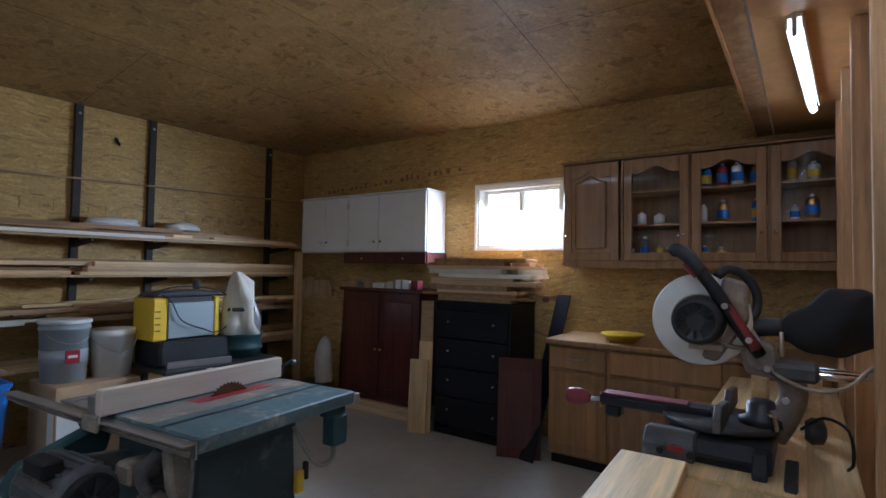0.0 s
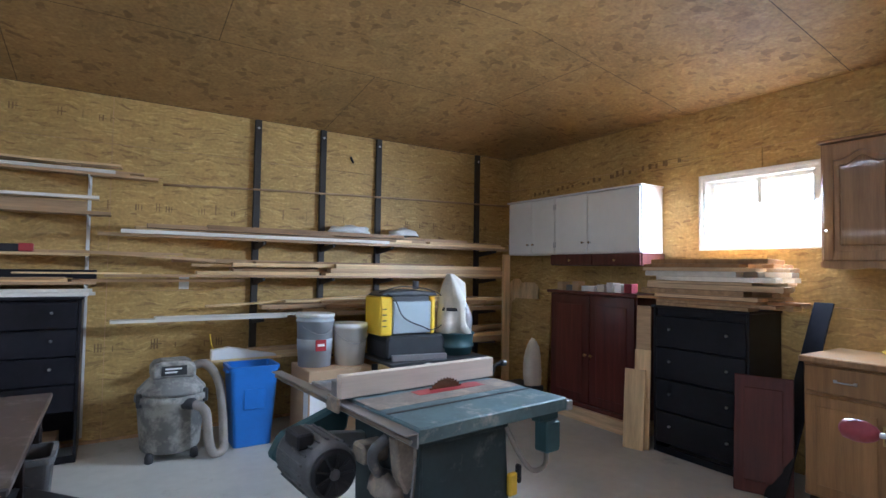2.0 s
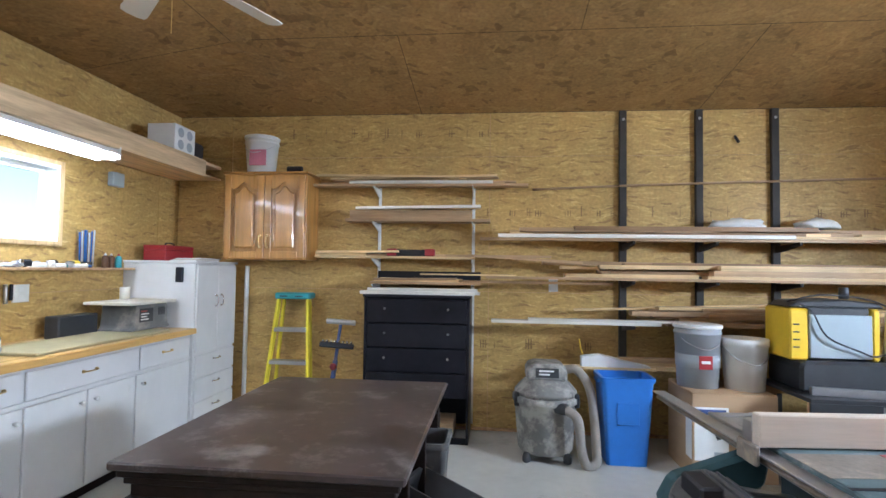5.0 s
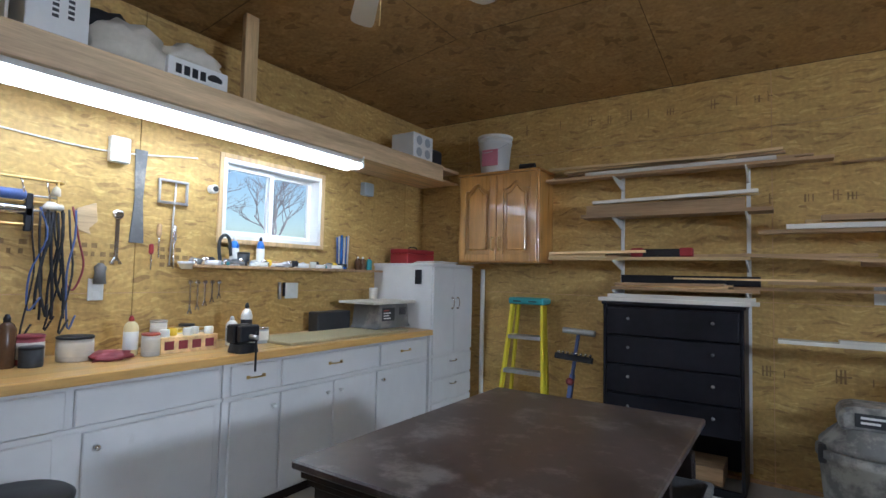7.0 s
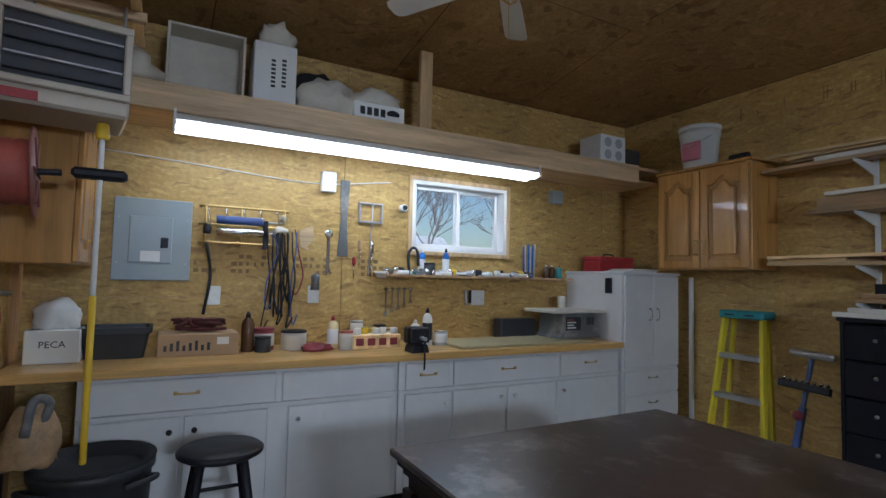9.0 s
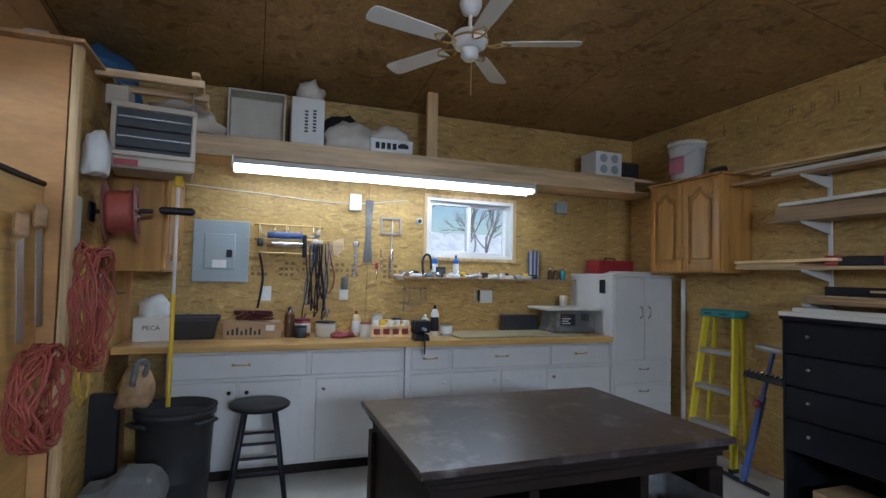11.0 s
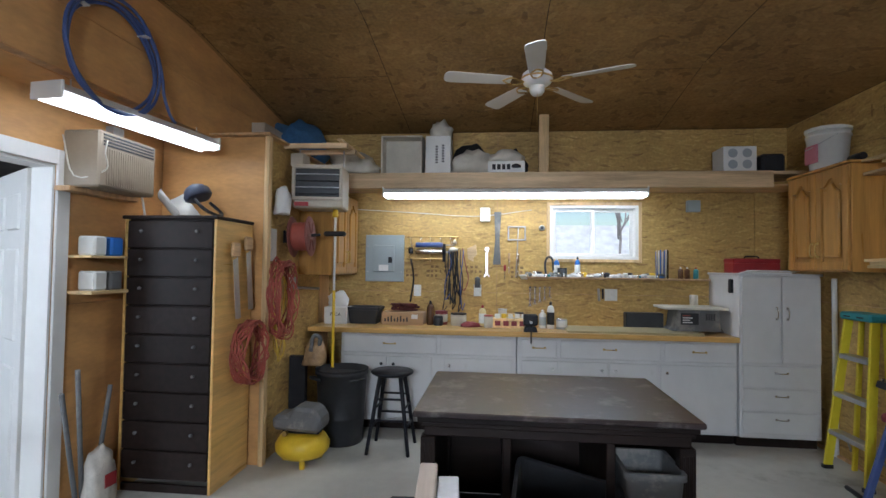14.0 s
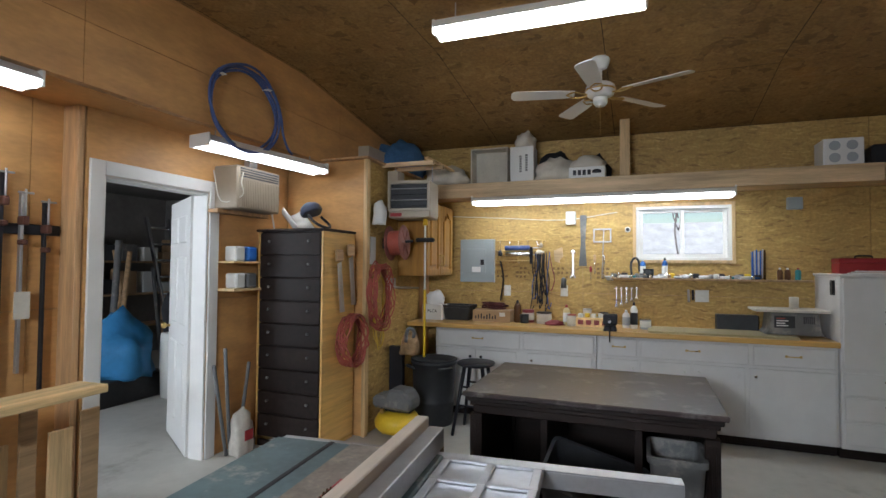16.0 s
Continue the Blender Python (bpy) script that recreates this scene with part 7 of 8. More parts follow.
plate(-3.54, 1.23, "white outlet plate above the workbench")
plate(-2.93, 1.24, "white outlet plate with a night light")
plate(-1.63, 1.22, "double white outlet plate above the workbench", 0.12)
c = thing("night_light", (0.012, -2.93, 1.30), "small grey plug-in lamp", "lamp")
part("body", lathe([(0.03, 0), (0.026, 0.06), (0.03, 0.09), (0.01, 0.11)], 14, None, pose(0.035, 0, -0.03)), GREYP, c)
solo("thermostat", box(0.002, 0.05, -2.91, -2.81, 1.93, 2.07, 0.006), WHITEP, "white plastic thermostat box", "thermostat")
solo("metal_strip", prism([(-2.78, 1.5), (-2.70, 1.5), (-2.715, 1.75), (-2.70, 2.03), (-2.77, 2.03), (-2.76, 1.75)], 0.003, 0.012, "x", None, 0.002), GREYP, "grey weathered strip hung on the wall", "strip")
solo("wood_template", prism([(-3.04, 1.66), (-2.95, 1.70), (-2.94, 1.60), (-2.98, 1.56), (-2.97, 1.53), (-3.03, 1.55)], 0.003, 0.012, "x", None, 0.002), PINEY, "pale wooden template hung on a nail", "template")
c = thing("t_bar_tool", (0.004, -2.55, 1.38), "steel paint stirrer hung on the wall", "tool")
part("stem", cyl((0.01, 0, 0), (0.01, 0.02, 0.5), 0.005, seg=8), STEEL, c)
for z in (0.37, 0.5):
    part("bar", box(0.003, 0.02, -0.085, 0.095, z - 0.007, z + 0.007, 0.002), STEEL, c)
for y in (-0.085, 0.08):
    part("tie", box(0.004, 0.018, y, y + 0.014, 0.377, 0.493, 0.002), STEEL, c)
def wrench(y, z0, z1, label, r=0.012):
    c = thing("wrench", (0.004, y, z0), label, "wrench", "wrenches on the wall")
    b = box(0, 0.008, -r * 0.55, r * 0.55, 0.02, z1 - z0 - 0.02, 0.002)
    part("shank", b, CHROME, c)
    R = Matrix.Rotation(radians(90), 4, "Y")
    part("jaw", prism([(-r * 1.6, -0.01), (-r * 0.5, 0.025), (r * 0.5, 0.025), (r * 1.6, -0.01), (r * 0.7, -0.015), (r * 0.5, 0.005), (-r * 0.5, 0.005), (-r * 0.7, -0.015)], -0.0, 0.009, "x", None, 0.001), CHROME, c)
    part("ring", lathe([(r * 0.7, 0), (r * 1.4, 0.0), (r * 1.4, 0.009), (r * 0.7, 0.009)], 14, None, Matrix.Translation((0.0, 0, z1 - z0 - 0.01)) @ R), CHROME, c)
    return c
wrench(-2.84, 1.39, 1.66, "large adjustable wrench on the wall", 0.02)
for k in range(5):
    wrench(-2.41 + 0.048 * k, 1.10 + 0.022 * k, 1.29, "chrome combination wrench hung under the shelf", 0.010)
for y, z0, z1, m in ((-2.62, 1.42, 1.62, PINED), (-2.53, 1.36, 1.62, CHROME), (-2.66, 1.35, 1.5, RED)):
    c = thing("screwdriver", (0.02, y, z0), "hand tool hung on a nail", "hand tool")
    part("shaft", cyl((0, 0, 0), (0, 0, (z1 - z0) * 0.6), 0.005, seg=8), CHROME, c)
    part("grip", lathe([(0.008, (z1 - z0) * 0.6), (0.014, (z1 - z0) * 0.68), (0.013, (z1 - z0) * 0.95), (0.005, z1 - z0)], 10), m, c)
solo("tin_cup", lathe([(0.03, 0), (0.045, 0.03), (0.05, 0.03), (0.05, 0.045), (0.02, 0.045)], 16), WHITEP, "small white tin cup hung by its rim", "cup", at=(0.06, -2.47, 1.36))
solo("drill_bits", tube([(0.02, -1.75, 1.28), (0.02, -1.745, 1.16)], 0.012, 6), STEEL, "steel tool hung beside the outlet", "tool")
solo("drill_bits", tube([(0.02, -1.71, 1.28), (0.02, -1.71, 1.18)], 0.01, 6), STEELB, "dark tool hung beside the outlet", "tool")
c = thing("camera_sensor", (0.003, -2.30, 1.87), "small round white sensor on the wall", "sensor")
part("base", cyl((0, 0, 0), (0.05, 0, 0.0), 0.028), WHITEP, c)
part("eye", cyl((0.0505, 0, 0), (0.06, 0, 0), 0.018), DARKP, c)
solo("vent_box", box(0.003, 0.06, -0.93, -0.81, 2.03, 2.14, 0.006), PANELG, "small grey metal box on the wall", "box")
solo("wire", tube([(0.008, -4.3, 2.06), (0.008, -3.6, 2.02), (0.008, -2.95, 1.985), (0.008, -2.4, 2.05)], 0.004, 5), WHITEP, "thin white wire along the wall", "wire")

# narrow shelf under the window
c = thing("narrow_shelf", (0.003, -2.45, 1.37), "narrow dusty shelf crowded with small tools", "shelf")
part("board", box(0, 0.15, 0, 1.33, 0.0, 0.018, 0.002), PINED, c)
part("end_board", box(0, 0.13, 1.335, 1.70, 0.0, 0.018, 0.002), PINED, c)
r6 = random.Random(11)
for i in range(30):
    y = -2.42 + 0.043 * i
    k = i % 5
    at = (0.045 + r6.uniform(0, 0.06), y, 1.3885)
    if k == 0:
        solo("small_tool", lump(0.03, 0.045, 0.03, i, 0.5, 2), r6.choice((STEEL, STEELB, GREYP)), "small metal tool lying on the narrow shelf", "tool", "small tools on the narrow shelf", at=at)
    elif k == 1:
        solo("small_tin", lathe([(0.022, 0), (0.024, 0.03), (0.024, 0.045), (0.01, 0.047)], 12), r6.choice((WHITEP, CHROME, GREYP)), "small tin on the narrow shelf", "tin", "small tools on the narrow shelf", at=at)
    elif k == 2:
        solo("tape_measure", box(-0.02, 0.02, -0.035, 0.035, 0, 0.05, 0.012), r6.choice((YELLOW, CHROME, STEELB)), "tape measure on the narrow shelf", "tape measure", "small tools on the narrow shelf", at=at, rz=r6.uniform(-30, 30))
    elif k == 3:
        solo("pliers", tube([(0, -0.06, 0.012), (0.01, 0, 0.014), (0.0, 0.06, 0.012)], 0.011, 6), r6.choice((STEEL, BLUEP, RED, WHITEP)), "pliers lying on the narrow shelf", "pliers", "small tools on the narrow shelf", at=at, rz=r6.uniform(-40, 40))
    else:
        solo("small_box", box(-0.03, 0.03, -0.03, 0.03, 0, r6.uniform(0.02, 0.05), 0.004), r6.choice((PAPER, GREYP, TEALP, CARD)), "small parts box on the narrow shelf", "box", "small tools on the narrow shelf", at=at, rz=r6.uniform(-20, 20))
for i in range(22):
    at = (0.105 + r6.uniform(-0.02, 0.02), -2.44 + 0.058 * i + r6.uniform(-0.01, 0.01), 1.3885)
    if i % 3 == 0:
        solo("socket", lathe([(0.011, 0), (0.013, 0.004), (0.013, 0.03), (0.008, 0.032), (0.008, 0.012), (0.002, 0.012)], 12), CHROME, "chrome socket standing on the narrow shelf", "socket", "small tools on the narrow shelf", at=at)
    elif i % 3 == 1:
        solo("putty_knife", prism([(-0.012, 0.0), (0.012, 0.0), (0.022, 0.06), (-0.022, 0.06)], 0.0, 0.008, "z", None, 0.002), r6.choice((STEEL, GREYP, CANVAS)), "scraper lying on the narrow shelf", "scraper", "small tools on the narrow shelf", at=at, rz=r6.uniform(-80, 80))
    else:
        solo("tape_roll", lathe([(0.02, 0), (0.042, 0.0), (0.042, 0.028), (0.02, 0.028), (0.02, 0.0)], 18), r6.choice((CANVAS, STEEL, GREYP, PAPER)), "roll of tape on the narrow shelf", "tape", "small tools on the narrow shelf", at=at)
def bottle(x, y, z, r, h, mat, capm, label, lab=None, name="bottle", grp="bottles on the workbench"):
    c = thing(name, (x, y, z), label, name, grp)
    part("body", lathe([(r * 0.95, 0), (r, 0.006), (r, h * 0.7), (r * 0.75, h * 0.8), (r * 0.35, h * 0.86)], 18), mat, c)
    part("cap", lathe([(r * 0.38, h * 0.861), (r * 0.38, h * 0.93), (r * 0.2, h), (r * 0.05, h * 1.0)], 12), capm, c)
    if lab:
        part("label", lathe([(r + 0.0004, h * 0.15), (r + 0.001, h * 0.155), (r + 0.001, h * 0.6), (r + 0.0004, h * 0.605)], 18), lab, c)
    return c
def can(x, y, z, r, h, mat, lidm, label, band=None):
    c = thing("can", (x, y, z), label, "can", "cans on the workbench")
    part("body", lathe([(r * 0.98, 0), (r, 0.004), (r, h - 0.012)], 22), mat, c)
    part("lid", lathe([(r * 1.03, h - 0.0118), (r * 1.04, h - 0.003), (r * 0.98, h), (r * 0.1, h)], 22), lidm, c)
    if band:
        part("label", lathe([(r + 0.0004, h * 0.2), (r + 0.0011, h * 0.21), (r + 0.0011, h * 0.75), (r + 0.0004, h * 0.76)], 22), band, c)
    return c
bottle(0.07, -2.16, 1.3885, 0.028, 0.19, BLUEP, WHITEP, "blue and white spray can before the window", PAPER)
bottle(0.07, -1.96, 1.3885, 0.026, 0.2, BLUEP, STEELB, "blue spray can with a dark nozzle", PAPER)
solo("hook_lamp", tube([(0.08, -2.26, 1.39), (0.07, -2.27, 1.52), (0.07, -2.24, 1.58), (0.07, -2.20, 1.56), (0.08, -2.19, 1.45)], 0.011, 8), DARKP, "bent dark lamp arm before the window", "lamp")
can(0.08, -2.11, 1.3885, 0.05, 0.09, DARKP, DARKP, "dark plastic cup of small tools")
c = thing("brush_holder", (0.06, -1.17, 1.3885), "clear plastic bin of white brushes and tubes", "brush holder")
part("bin", box(-0.04, 0.04, -0.055, 0.055, 0, 0.27, 0.004), glass("clear_acrylic", (0.95, 0.97, 1.0), 0.05), c)
for k in range(6):
    part("brush", cyl((-0.02 + 0.008 * k, -0.035 + 0.013 * k, 0.01), (-0.025 + 0.01 * k, -0.04 + 0.015 * k, 0.255 + 0.01 * (k % 3)), 0.006, seg=8), WHITEP if k % 2 else BLUEP, c)
for y, m in ((-1.0, AMBER), (-0.94, AMBER), (-0.86, TEALP)):
    bottle(0.07, y, 1.3885, 0.024, 0.11, m, WHITEP if m is AMBER else RED, "small brown medicine bottle on the shelf end", None, "bottle", "bottles on the narrow shelf")

# on the worktop
c = thing("white_carton", (0.30, -4.27, CT), "white carton stuffed with white rags", "carton")
part("carton", box(-0.09, 0.09, -0.11, 0.11, 0, 0.16, 0.004), PAPER, c)
t = text_mesh("PECA", 0.045)
t.transform(Matrix.Translation((0.0915, 0.0, 0.09)) @ Matrix.Rotation(radians(90), 4, "Z"))
part("lettering", t, STEELB, c)
part("rag", lump(0.08, 0.10, 0.11, 2, 0.3, 3, None, pose(0, 0, 0.16)), PAPER, c)
ob = thing("black_tub", (0.22, -4.02, CT), "black plastic tub on the workbench", "tub")
part("tub", tapered(bmesh.new(), 0.10, 0.13, 0.12, 0.155, 0, 0.16, 0.006), DARKP, ob)
c = thing("cardboard_tray", (0.24, -3.63, CT), "low brown cardboard box with bundled straps", "box")
part("carton", box(-0.11, 0.11, -0.20, 0.20, 0, 0.12, 0.004), CARD, c)
for k in range(8):
    part("print", box(0.1105, 0.1118, -0.17 + 0.03 * k, -0.155 + 0.03 * k, 0.03, 0.06 + 0.012 * (k % 3), 0), DARKP, c)
part("label", box(0.1105, 0.1118, 0.09, 0.15, 0.06, 0.10, 0), PAPER, c)
rt = random.Random(3)
solo("strap_tangle", tube([(0.24 + rt.uniform(-0.07, 0.07), -3.62 + rt.uniform(-0.15, 0.13), CT + 0.135 + rt.uniform(0, 0.06)) for k in range(40)], 0.009, 6, None, 4), material("dark_red_cord", color=(0.10, 0.025, 0.025), rough=0.6, vary=0.4, scale=14), "tangle of dark red and black cord", "cord")
bottle(0.26, -3.37, CT, 0.036, 0.23, AMBER, STEELB, "brown glass bottle on the workbench")
can(0.20, -3.27, CT, 0.06, 0.13, DUSTRED, DUSTRED, "red can with a pale band", CANVAS)
can(0.30, -3.29, CT, 0.045, 0.09, DARKP, DARKP, "dark jar on the workbench")
can(0.24, -3.10, CT, 0.075, 0.115, OLDW, STEELB, "grubby white tub with a dark lid", CANVAS)
solo("glove", lump(0.07, 0.09, 0.03, 5, 0.5), DUSTRED, "crumpled red work glove on the workbench", "glove", at=(0.33, -2.98, CT))
bottle(0.28, -2.87, CT, 0.034, 0.2, material("cream_glue", color=(0.7, 0.58, 0.3), rough=0.4), RED, "cream glue bottle with a red cap", PAPER)
can(0.36, -2.81, CT, 0.042, 0.115, OLDW, CORDR, "white can with an orange lid", CANVAS)
for k, (y, h, m, l) in enumerate(((-2.68, 0.16, OLDW, STEEL), (-2.60, 0.12, YELLOW, BRASS), (-2.52, 0.13, CARD, STEELB), (-2.46, 0.11, OLDW, BRASS))):
    can(0.18 + 0.03 * (k % 2), y, CT, 0.042, h, m, l, "used finish can on the workbench", CANVAS)
c = thing("small_crate", (0.32, -2.60, CT), "low wooden crate of small jars with printed sides", "crate")
part("tray", box(-0.06, 0.06, -0.17, 0.15, 0, 0.085, 0.003), PINE, c)
for k in range(4):
    part("print", box(0.0605, 0.0615, -0.15 + 0.075 * k, -0.10 + 0.075 * k, 0.02, 0.065, 0), DUSTRED, c)
for k in range(5):
    part("jar", lathe([(0.022, 0.0855), (0.024, 0.09), (0.024, 0.12), (0.02, 0.125), (0.005, 0.125)], 12, None, pose(0.02 * (-1) ** k, -0.13 + 0.062 * k, 0)), WHITEP if k != 1 else YELLOW, c)
c = thing("bench_vise", (0.60, -2.44, CT), "small black bench vise at the worktop edge", "vise")
part("base", prism([(-0.06, 0), (0.06, 0), (0.045, 0.05), (-0.045, 0.05)], -0.06, 0.06, "x", None, 0.006), STEELB, c)
part("fixed_jaw", box(-0.07, 0.0, -0.06, 0.06, 0.0505, 0.15, 0.008), STEELB, c)
part("sliding_jaw", box(0.02, 0.06, -0.06, 0.06, 0.06, 0.15, 0.008), STEELB, c)
part("screw", cyl((0.0, 0, 0.09), (0.12, 0, 0.09), 0.012), STEEL, c)
part("handle", cyl((0.11, 0, -0.09), (0.11, 0, 0.12), 0.006, seg=8), STEELB, c)
bottle(0.30, -2.31, CT, 0.034, 0.17, WHITEP, WHITEP, "white plastic bottle beside the vise", BUCKG)
bottle(0.34, -2.24, CT, 0.033, 0.25, WHITEP, STEELB, "white spray can with dark print", STEELB)
can(0.34, -2.14, CT, 0.05, 0.10, BUCKG, CHROME, "grey can behind the vise", PAPER)
solo("cutting_board", box(0.20, 0.60, -2.12, -0.98, CT, CT + 0.018, 0.004), material("hardboard_mat", color=(0.36, 0.31, 0.18), rough=0.6, vary=0.15, scale=3), "large flat hardboard sheet on the workbench", "board")
c = thing("black_box", (0.16, -1.36, CT + 0.0), "black speckled metal box at the back of the bench", "box")
part("body", box(-0.08, 0.03, -0.17, 0.17, 0, 0.15, 0.008), DARKP, c)
c = thing("router_table", (0.32, -0.98, CT + 0.0185), "small grey router table with a cream top", "router table")
part("base", prism([(-0.22, 0.0), (0.22, 0.0), (0.19, 0.03), (0.17, 0.19), (-0.17, 0.19), (-0.19, 0.03)], -0.14, 0.14, "x", None, 0.008), GREYP, c)
part("top", box(-0.19, 0.17, -0.29, 0.24, 0.1905, 0.212, 0.004), CANVAS, c)
d = part("label", box(0.1402, 0.142, -0.15, 0.0, 0.06, 0.16, 0.0005), DARKP, c, "dark label with orange and white bars")
for k in range(4):
    part("label_bar", box(0.1424, 0.143, -0.135, -0.05 - 0.02 * (k % 2), 0.075 + 0.02 * k, 0.084 + 0.02 * k, 0), CORDR if k == 3 else PAPER, d)
for k in range(6):
    part("vent", box(0.1402, 0.1425, 0.06 + 0.014 * k, 0.067 + 0.014 * k, 0.1, 0.16, 0.0005), STEELB, c)
solo("jar", lathe([(0.035, 0), (0.037, 0.09), (0.033, 0.095), (0.01, 0.095)], 16), CANVAS, "cream jar on the router table", "jar", at=(0.18, -0.92, CT + 0.231))
# on the tall cabinet
c = thing("toolbox", (0.20, -0.42, 1.4525), "red steel toolbox on the tall cabinet", "toolbox")
part("case", box(-0.10, 0.10, -0.2, 0.2, 0, 0.09, 0.006), RED, c)
part("lid", box(-0.102, 0.102, -0.202, 0.202, 0.0905, 0.13, 0.008), RED, c)
part("handle", tube([(0, -0.06, 0.13), (0, -0.05, 0.15), (0, 0.05, 0.15), (0, 0.06, 0.13)], 0.006, 6), STEELB, c)
for k in range(3):
    solo("magazine", box(-0.12, 0.12, -0.16, 0.16, 0, 0.008, 0.001), (PAPER, CANVAS, PAPER)[k], "loose papers on the tall cabinet", "paper", "papers on the tall cabinet", at=(0.44, -0.42 + 0.03 * k, 1.4525 + 0.009 * k), rz=4 * k - 5)
# on the honey oak cabinet
b = bucket(0.90, -0.17, 2.2505, 0.12, 0.145, 0.34, WHITEP, "white pail with pink and blue print on the wall cabinet", WHITEP)
part("print", box(-0.05, 0.10, -0.146, -0.13, 0.06, 0.20, 0.002), material("pink_print", color=(0.55, 0.2, 0.26), rough=0.5), b)
c = thing("cordless_drill", (1.22, -0.16, 2.2505), "small dark drill lying on the wall cabinet", "drill")
part("body", cyl((-0.08, 0, 0.05), (0.06, 0, 0.05), 0.028), STEELB, c)
part("handle", box(-0.06, -0.01, -0.02, 0.02, 0.0, 0.045, 0.008), STEELB, c)

# things on the high shelf
SZ = 2.3485
c = thing("drawer_box", (0.26, -3.66, SZ), "empty cream drawer box standing on edge", "box")
bm = bmesh.new()
for q in ((-0.2, 0.2, 0.0, 0.014), (-0.2, 0.2, 0.366, 0.38)):
    box(-0.09, 0.09, *q, 0.002, bm)
for q in ((-0.2, -0.186), (0.186, 0.2)):
    box(-0.09, 0.09, q[0], q[1], 0.0145, 0.3655, 0.002, bm)
part("sides", bm, CANVAS, c)
part("bottom", box(-0.088, -0.08, -0.185, 0.185, 0.015, 0.365, 0), CANVAS, c)
c = thing("carton", (0.30, -3.30, SZ), "tall white carton with dark lettering and a bag on top", "box")
part("carton", box(-0.10, 0.10, -0.12, 0.12, 0, 0.36, 0.004), PAPER, c)
for k, (h, z) in enumerate(((0.20, 0.10), (0.17, 0.11))):
    for j in range(7):
        part("print", box(0.1004, 0.1014, -0.025 + 0.06 * k, 0.0 + 0.06 * k, z + 0.025 * j, z + 0.015 + 0.025 * j, 0), DARKP, c)
part("bag", lump(0.09, 0.1, 0.12, 3, 0.35, 3, None, pose(0, 0.02, 0.36)), CANVAS, c)
solo("drop_cloth", lump(0.14, 0.19, 0.17, 5, 0.4), CANVAS, "crumpled pale drop cloth on the high shelf", "cloth", at=(0.3, -2.98, SZ))
solo("dark_cloth", lump(0.12, 0.2, 0.24, 15, 0.35), BLACKC, "folded dark cloth on the high shelf", "cloth", at=(0.14, -3.0, SZ))
c = thing("paint_carton", (0.34, -2.66, SZ), "low white carton with dark print and rags", "box")
part("carton", box(-0.08, 0.09, -0.17, 0.17, 0, 0.11, 0.004), PAPER, c)
for k in range(4):
    part("print", box(0.0904, 0.0914, -0.13 + 0.045 * k, -0.098 + 0.045 * k, 0.03, 0.08, 0), STEELB, c)
part("logo", lump(0.004, 0.045, 0.03, 3, 0.2, 2, None, pose(0.0905, 0.09, 0.045)), STEELB, c)
part("rag", lump(0.10, 0.16, 0.09, 7, 0.4, 3, None, pose(0, 0, 0.11)), CANVAS, c)
solo("dark_bundle", lump(0.1, 0.14, 0.2, 17, 0.3), BLACKC, "dark bundle behind the paint carton", "cloth", at=(0.12, -2.6, SZ))
c = thing("carton", (0.32, -0.62, SZ), "white carton printed with four grey discs", "box")
part("carton", box(-0.12, 0.12, -0.14, 0.14, 0, 0.22, 0.004), PAPER, c)
for y in (-0.06, 0.06):
    for z in (0.06, 0.16):
        part("disc", cyl((0.1203, y, z), (0.1213, y, z), 0.04, seg=18), BUCKG, c)
solo("speaker", box(0.14, 0.36, -0.40, -0.2, SZ, SZ + 0.17, 0.02), DARKP, "black speaker on the high shelf", "speaker")
BT = 2.4485
solo("carton", box(0.55, 0.95, -5.1, -4.75, BT, BT + 0.26, 0.004), BEIGE, "plain grey carton on the corner partition", "box")
solo("blue_clothes", lump(0.28, 0.26, 0.30, 6, 0.4), BLUEC, "heap of blue clothing on the partition top", "cloth", at=(0.36, -4.66, BT))
solo("pale_cloth", lump(0.2, 0.24, 0.16, 9, 0.4), CANVAS, "heap of pale cloth on the high shelf", "cloth", at=(0.33, -4.13, SZ))

# ---------- the next room ----------
solo("blue_tarp", lump(0.34, 0.38, 0.5, 3, 0.3), material("blue_tarp", color=(0.05, 0.24, 0.5), rough=0.35, vary=0.2, scale=3), "blue plastic tarp heaped over a bin", "tarp", at=(1.45, -7.6, 0.25))
solo("low_crate", box(1.0, 1.95, -7.95, -7.3, 0.0, 0.26, 0.01), DARKP, "dark low crate on the garage floor", "crate")
c = thing("leaning_ladder", (-0.55, -8.75, 0.012), "aluminium ladder leaning in the next room", "ladder")
c.matrix_world = pose(-0.55, -8.75, 0.012, 17, 0, 0)
for s in (-1, 1):
    part("rail", box(s * 0.2 - 0.02, s * 0.2 + 0.02, -0.03, 0.03, 0.0, 2.3, 0.004), CHROME, c)
for k in range(8):
    part("rung", cyl((-0.18, 0, 0.25 + 0.27 * k), (0.18, 0, 0.25 + 0.27 * k), 0.02), CHROME, c)
r7 = random.Random(4)
for k in range(13):
    ob = solo("pipe", cyl((0, 0, 0), (0, 0, r7.uniform(1.2, 2.1)), r7.uniform(0.02, 0.05)), r7.choice((STEEL, GREYP, PINED, WHITEP)), "long pipe or board leaning in the next room", "pipe", "long stock in the next room")
    ob.matrix_world = pose(-1.0 + 0.2 * k, -9.3 + r7.uniform(0, 0.7), 0.01, r7.uniform(-4, 8), r7.uniform(-10, 10), 0)
c = thing("shelving", (0.5, -9.7, 0), "dark shelving loaded with boxes in the next room", "shelving")
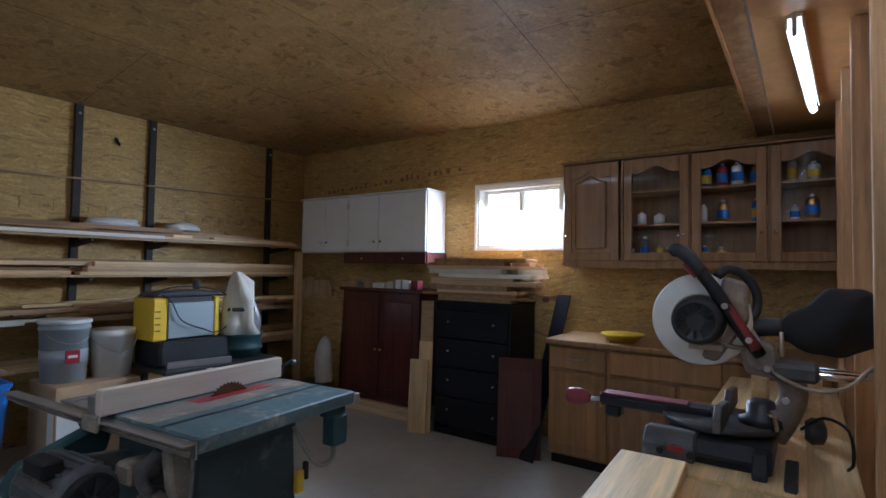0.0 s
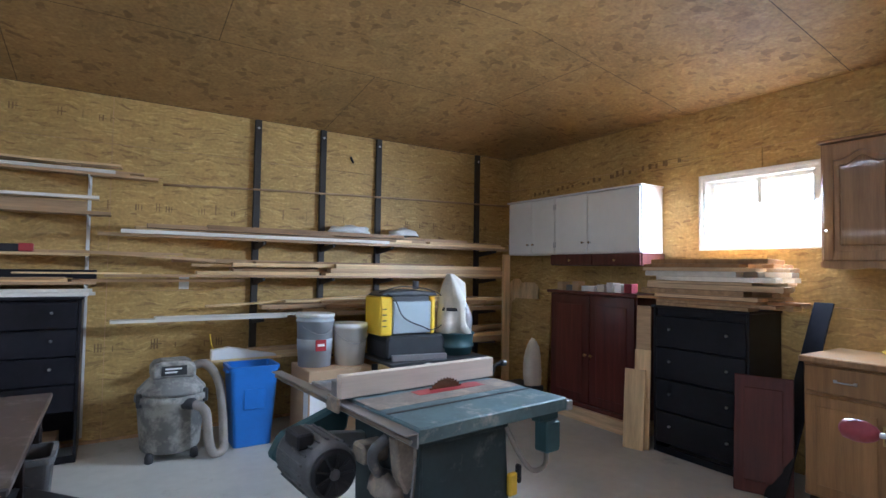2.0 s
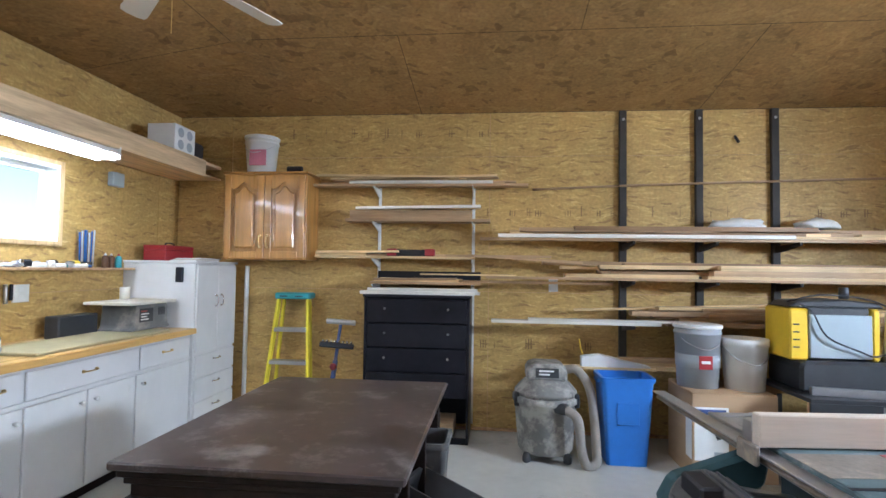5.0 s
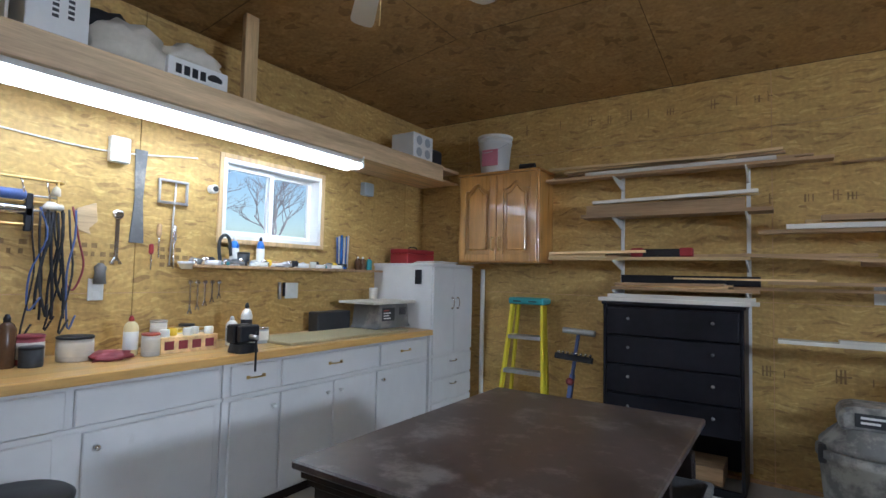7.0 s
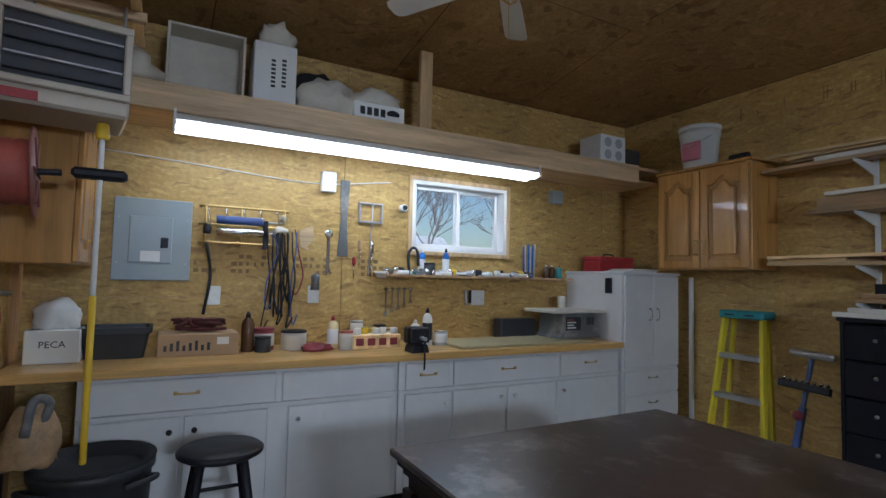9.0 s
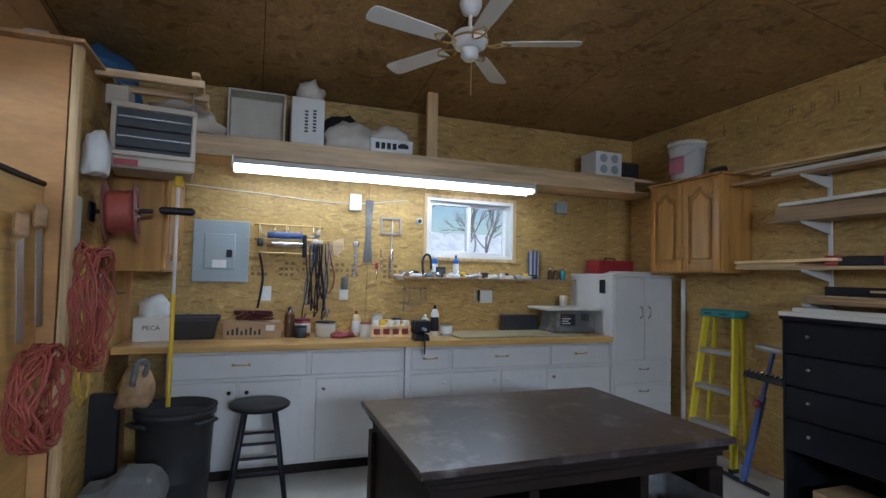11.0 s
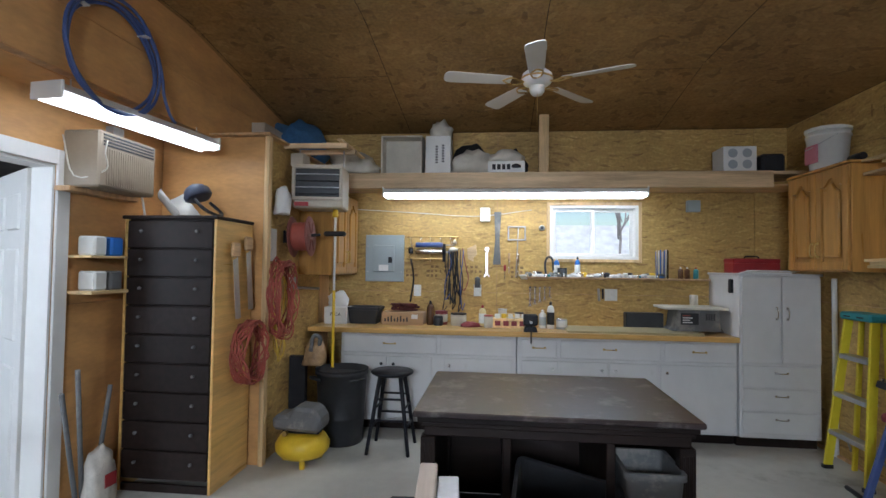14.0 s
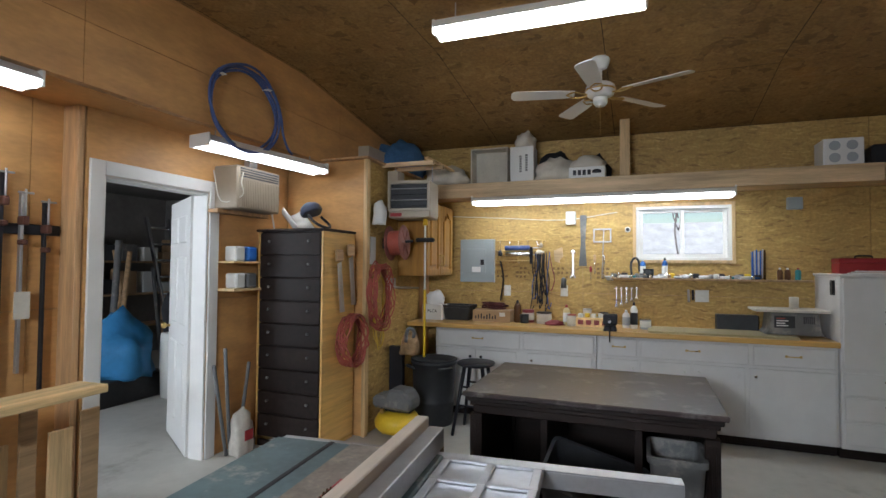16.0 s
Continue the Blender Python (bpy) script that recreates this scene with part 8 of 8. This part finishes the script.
for z in (0.5, 1.0, 1.5):
    part("shelf", box(-1.6, 1.6, -0.2, 0.2, z, z + 0.03, 0.003), PINED, c)
for x in (-1.6, 0, 1.6):
    part("post", box(x - 0.03, x + 0.03, -0.22, 0.22, 0, 1.9, 0.003), PINED, c)
for k in range(16):
    x, z = -0.95 + 0.37 * (k % 8), (1.03, 1.53)[k // 8]
    solo("storage_box", box(-0.14, 0.14, -0.12, 0.12, 0, r7.uniform(0.15, 0.35), 0.008), r7.choice((CARD, DARKP, WHITEP, GREYP, BLUEP)), "storage box on the garage shelving", "box", "boxes on the garage shelving", at=(x, -9.7, z + 0.0005), rz=r7.uniform(-6, 6))
solo("white_drum", lathe([(0.2, 0), (0.21, 0.3), (0.22, 0.31), (0.21, 0.7), (0.19, 0.72), (0.02, 0.72)], 24), WHITEP, "white plastic drum in the next room", "drum", at=(1.05, -7.1, 0))
solo("dark_bag", lump(0.2, 0.2, 0.4, 12, 0.3), BLACKC, "black bag on top of the drum", "bag", at=(1.05, -7.1, 0.7205))

# ---------- outside the west window ----------
# roof and siding colours carry the outdoor haze: lightened and turned bluish
ROOF = material("haze_paled_shingle", color=(0.52, 0.55, 0.60), rough=0.9, vary=0.2, scale=2)
SIDING = material("pale_siding", color=(0.6, 0.62, 0.64), rough=0.7, vary=0.06, scale=1)
c = thing("neighbour_house", (-22, 2.5, -0.35), "neighbouring house, its siding and shingle roof paled for bright haze", "house")
part("wall", box(-4, 0, -8, 8, 0, 2.5, 0), SIDING, c)
part("roof", prism([(-4.6, 2.5), (0.6, 2.5), (-2.0, 4.2)], -8.5, 8.5, "y", None, 0.02), ROOF, c)
for y in (-5, -1.5, 2, 5.5):
    w = part("window", box(0.002, 0.05, y - 0.5, y + 0.5, 1.0, 2.0, 0.01), WHITE, c)
    part("pane", box(0.0505, 0.055, y - 0.42, y + 0.42, 1.08, 1.92, 0), DARKP, w)
for k in range(6):
    part("siding_board", box(0.001, 0.02, -8, 8, 0.1 + 0.14 * k, 0.22 + 0.14 * k, 0.004), SIDING, c)
BARK = material("grey_bark", color=(0.25, 0.24, 0.25), rough=0.9, vary=0.3, scale=5)
def bare_tree(x, y, h, seed):
    r = random.Random(seed)
    c = thing("bare_tree", (x, y, -0.36), "leafless tree with fine grey branches", "tree", "bare trees outside")
    part("trunk", cyl((0, 0, 0), (0.1, 0.05, h * 0.35), 0.06, 0.045, 10), BARK, c)
    bm = bmesh.new()
    def grow(p, d, l, rad, depth):
        q = p + d * l
        mid = p.lerp(q, 0.5) + Vector((r.uniform(-1, 1), r.uniform(-1, 1), r.uniform(-0.5, 1))) * l * 0.08
        tube([p, mid, q], rad, 4 if depth > 1 else 6, bm, 2)
        if depth >= 5:
            return
        for k in range(3 if depth else 5):
            nd = (d + Vector((r.uniform(-1, 1), r.uniform(-1, 1), r.uniform(-0.3, 0.8))) * 0.8).normalized()
            grow(p.lerp(q, r.uniform(0.5, 1.0)), nd, l * r.uniform(0.55, 0.8), rad * 0.6, depth + 1)
    grow(Vector((0.1, 0.05, h * 0.34)), Vector((0, 0, 1)), h * 0.28, 0.035, 0)
    part("crown", bm, BARK, c)
for x, y, h, s in ((-10.0, 0.6, 5.5, 1), (-12, 3.2, 6.0, 2), (-9.0, 2.4, 4.6, 3), (-14, -1.0, 6.5, 4), (-8.2, 4.4, 4.8, 5)):
    bare_tree(x, y, h, s)
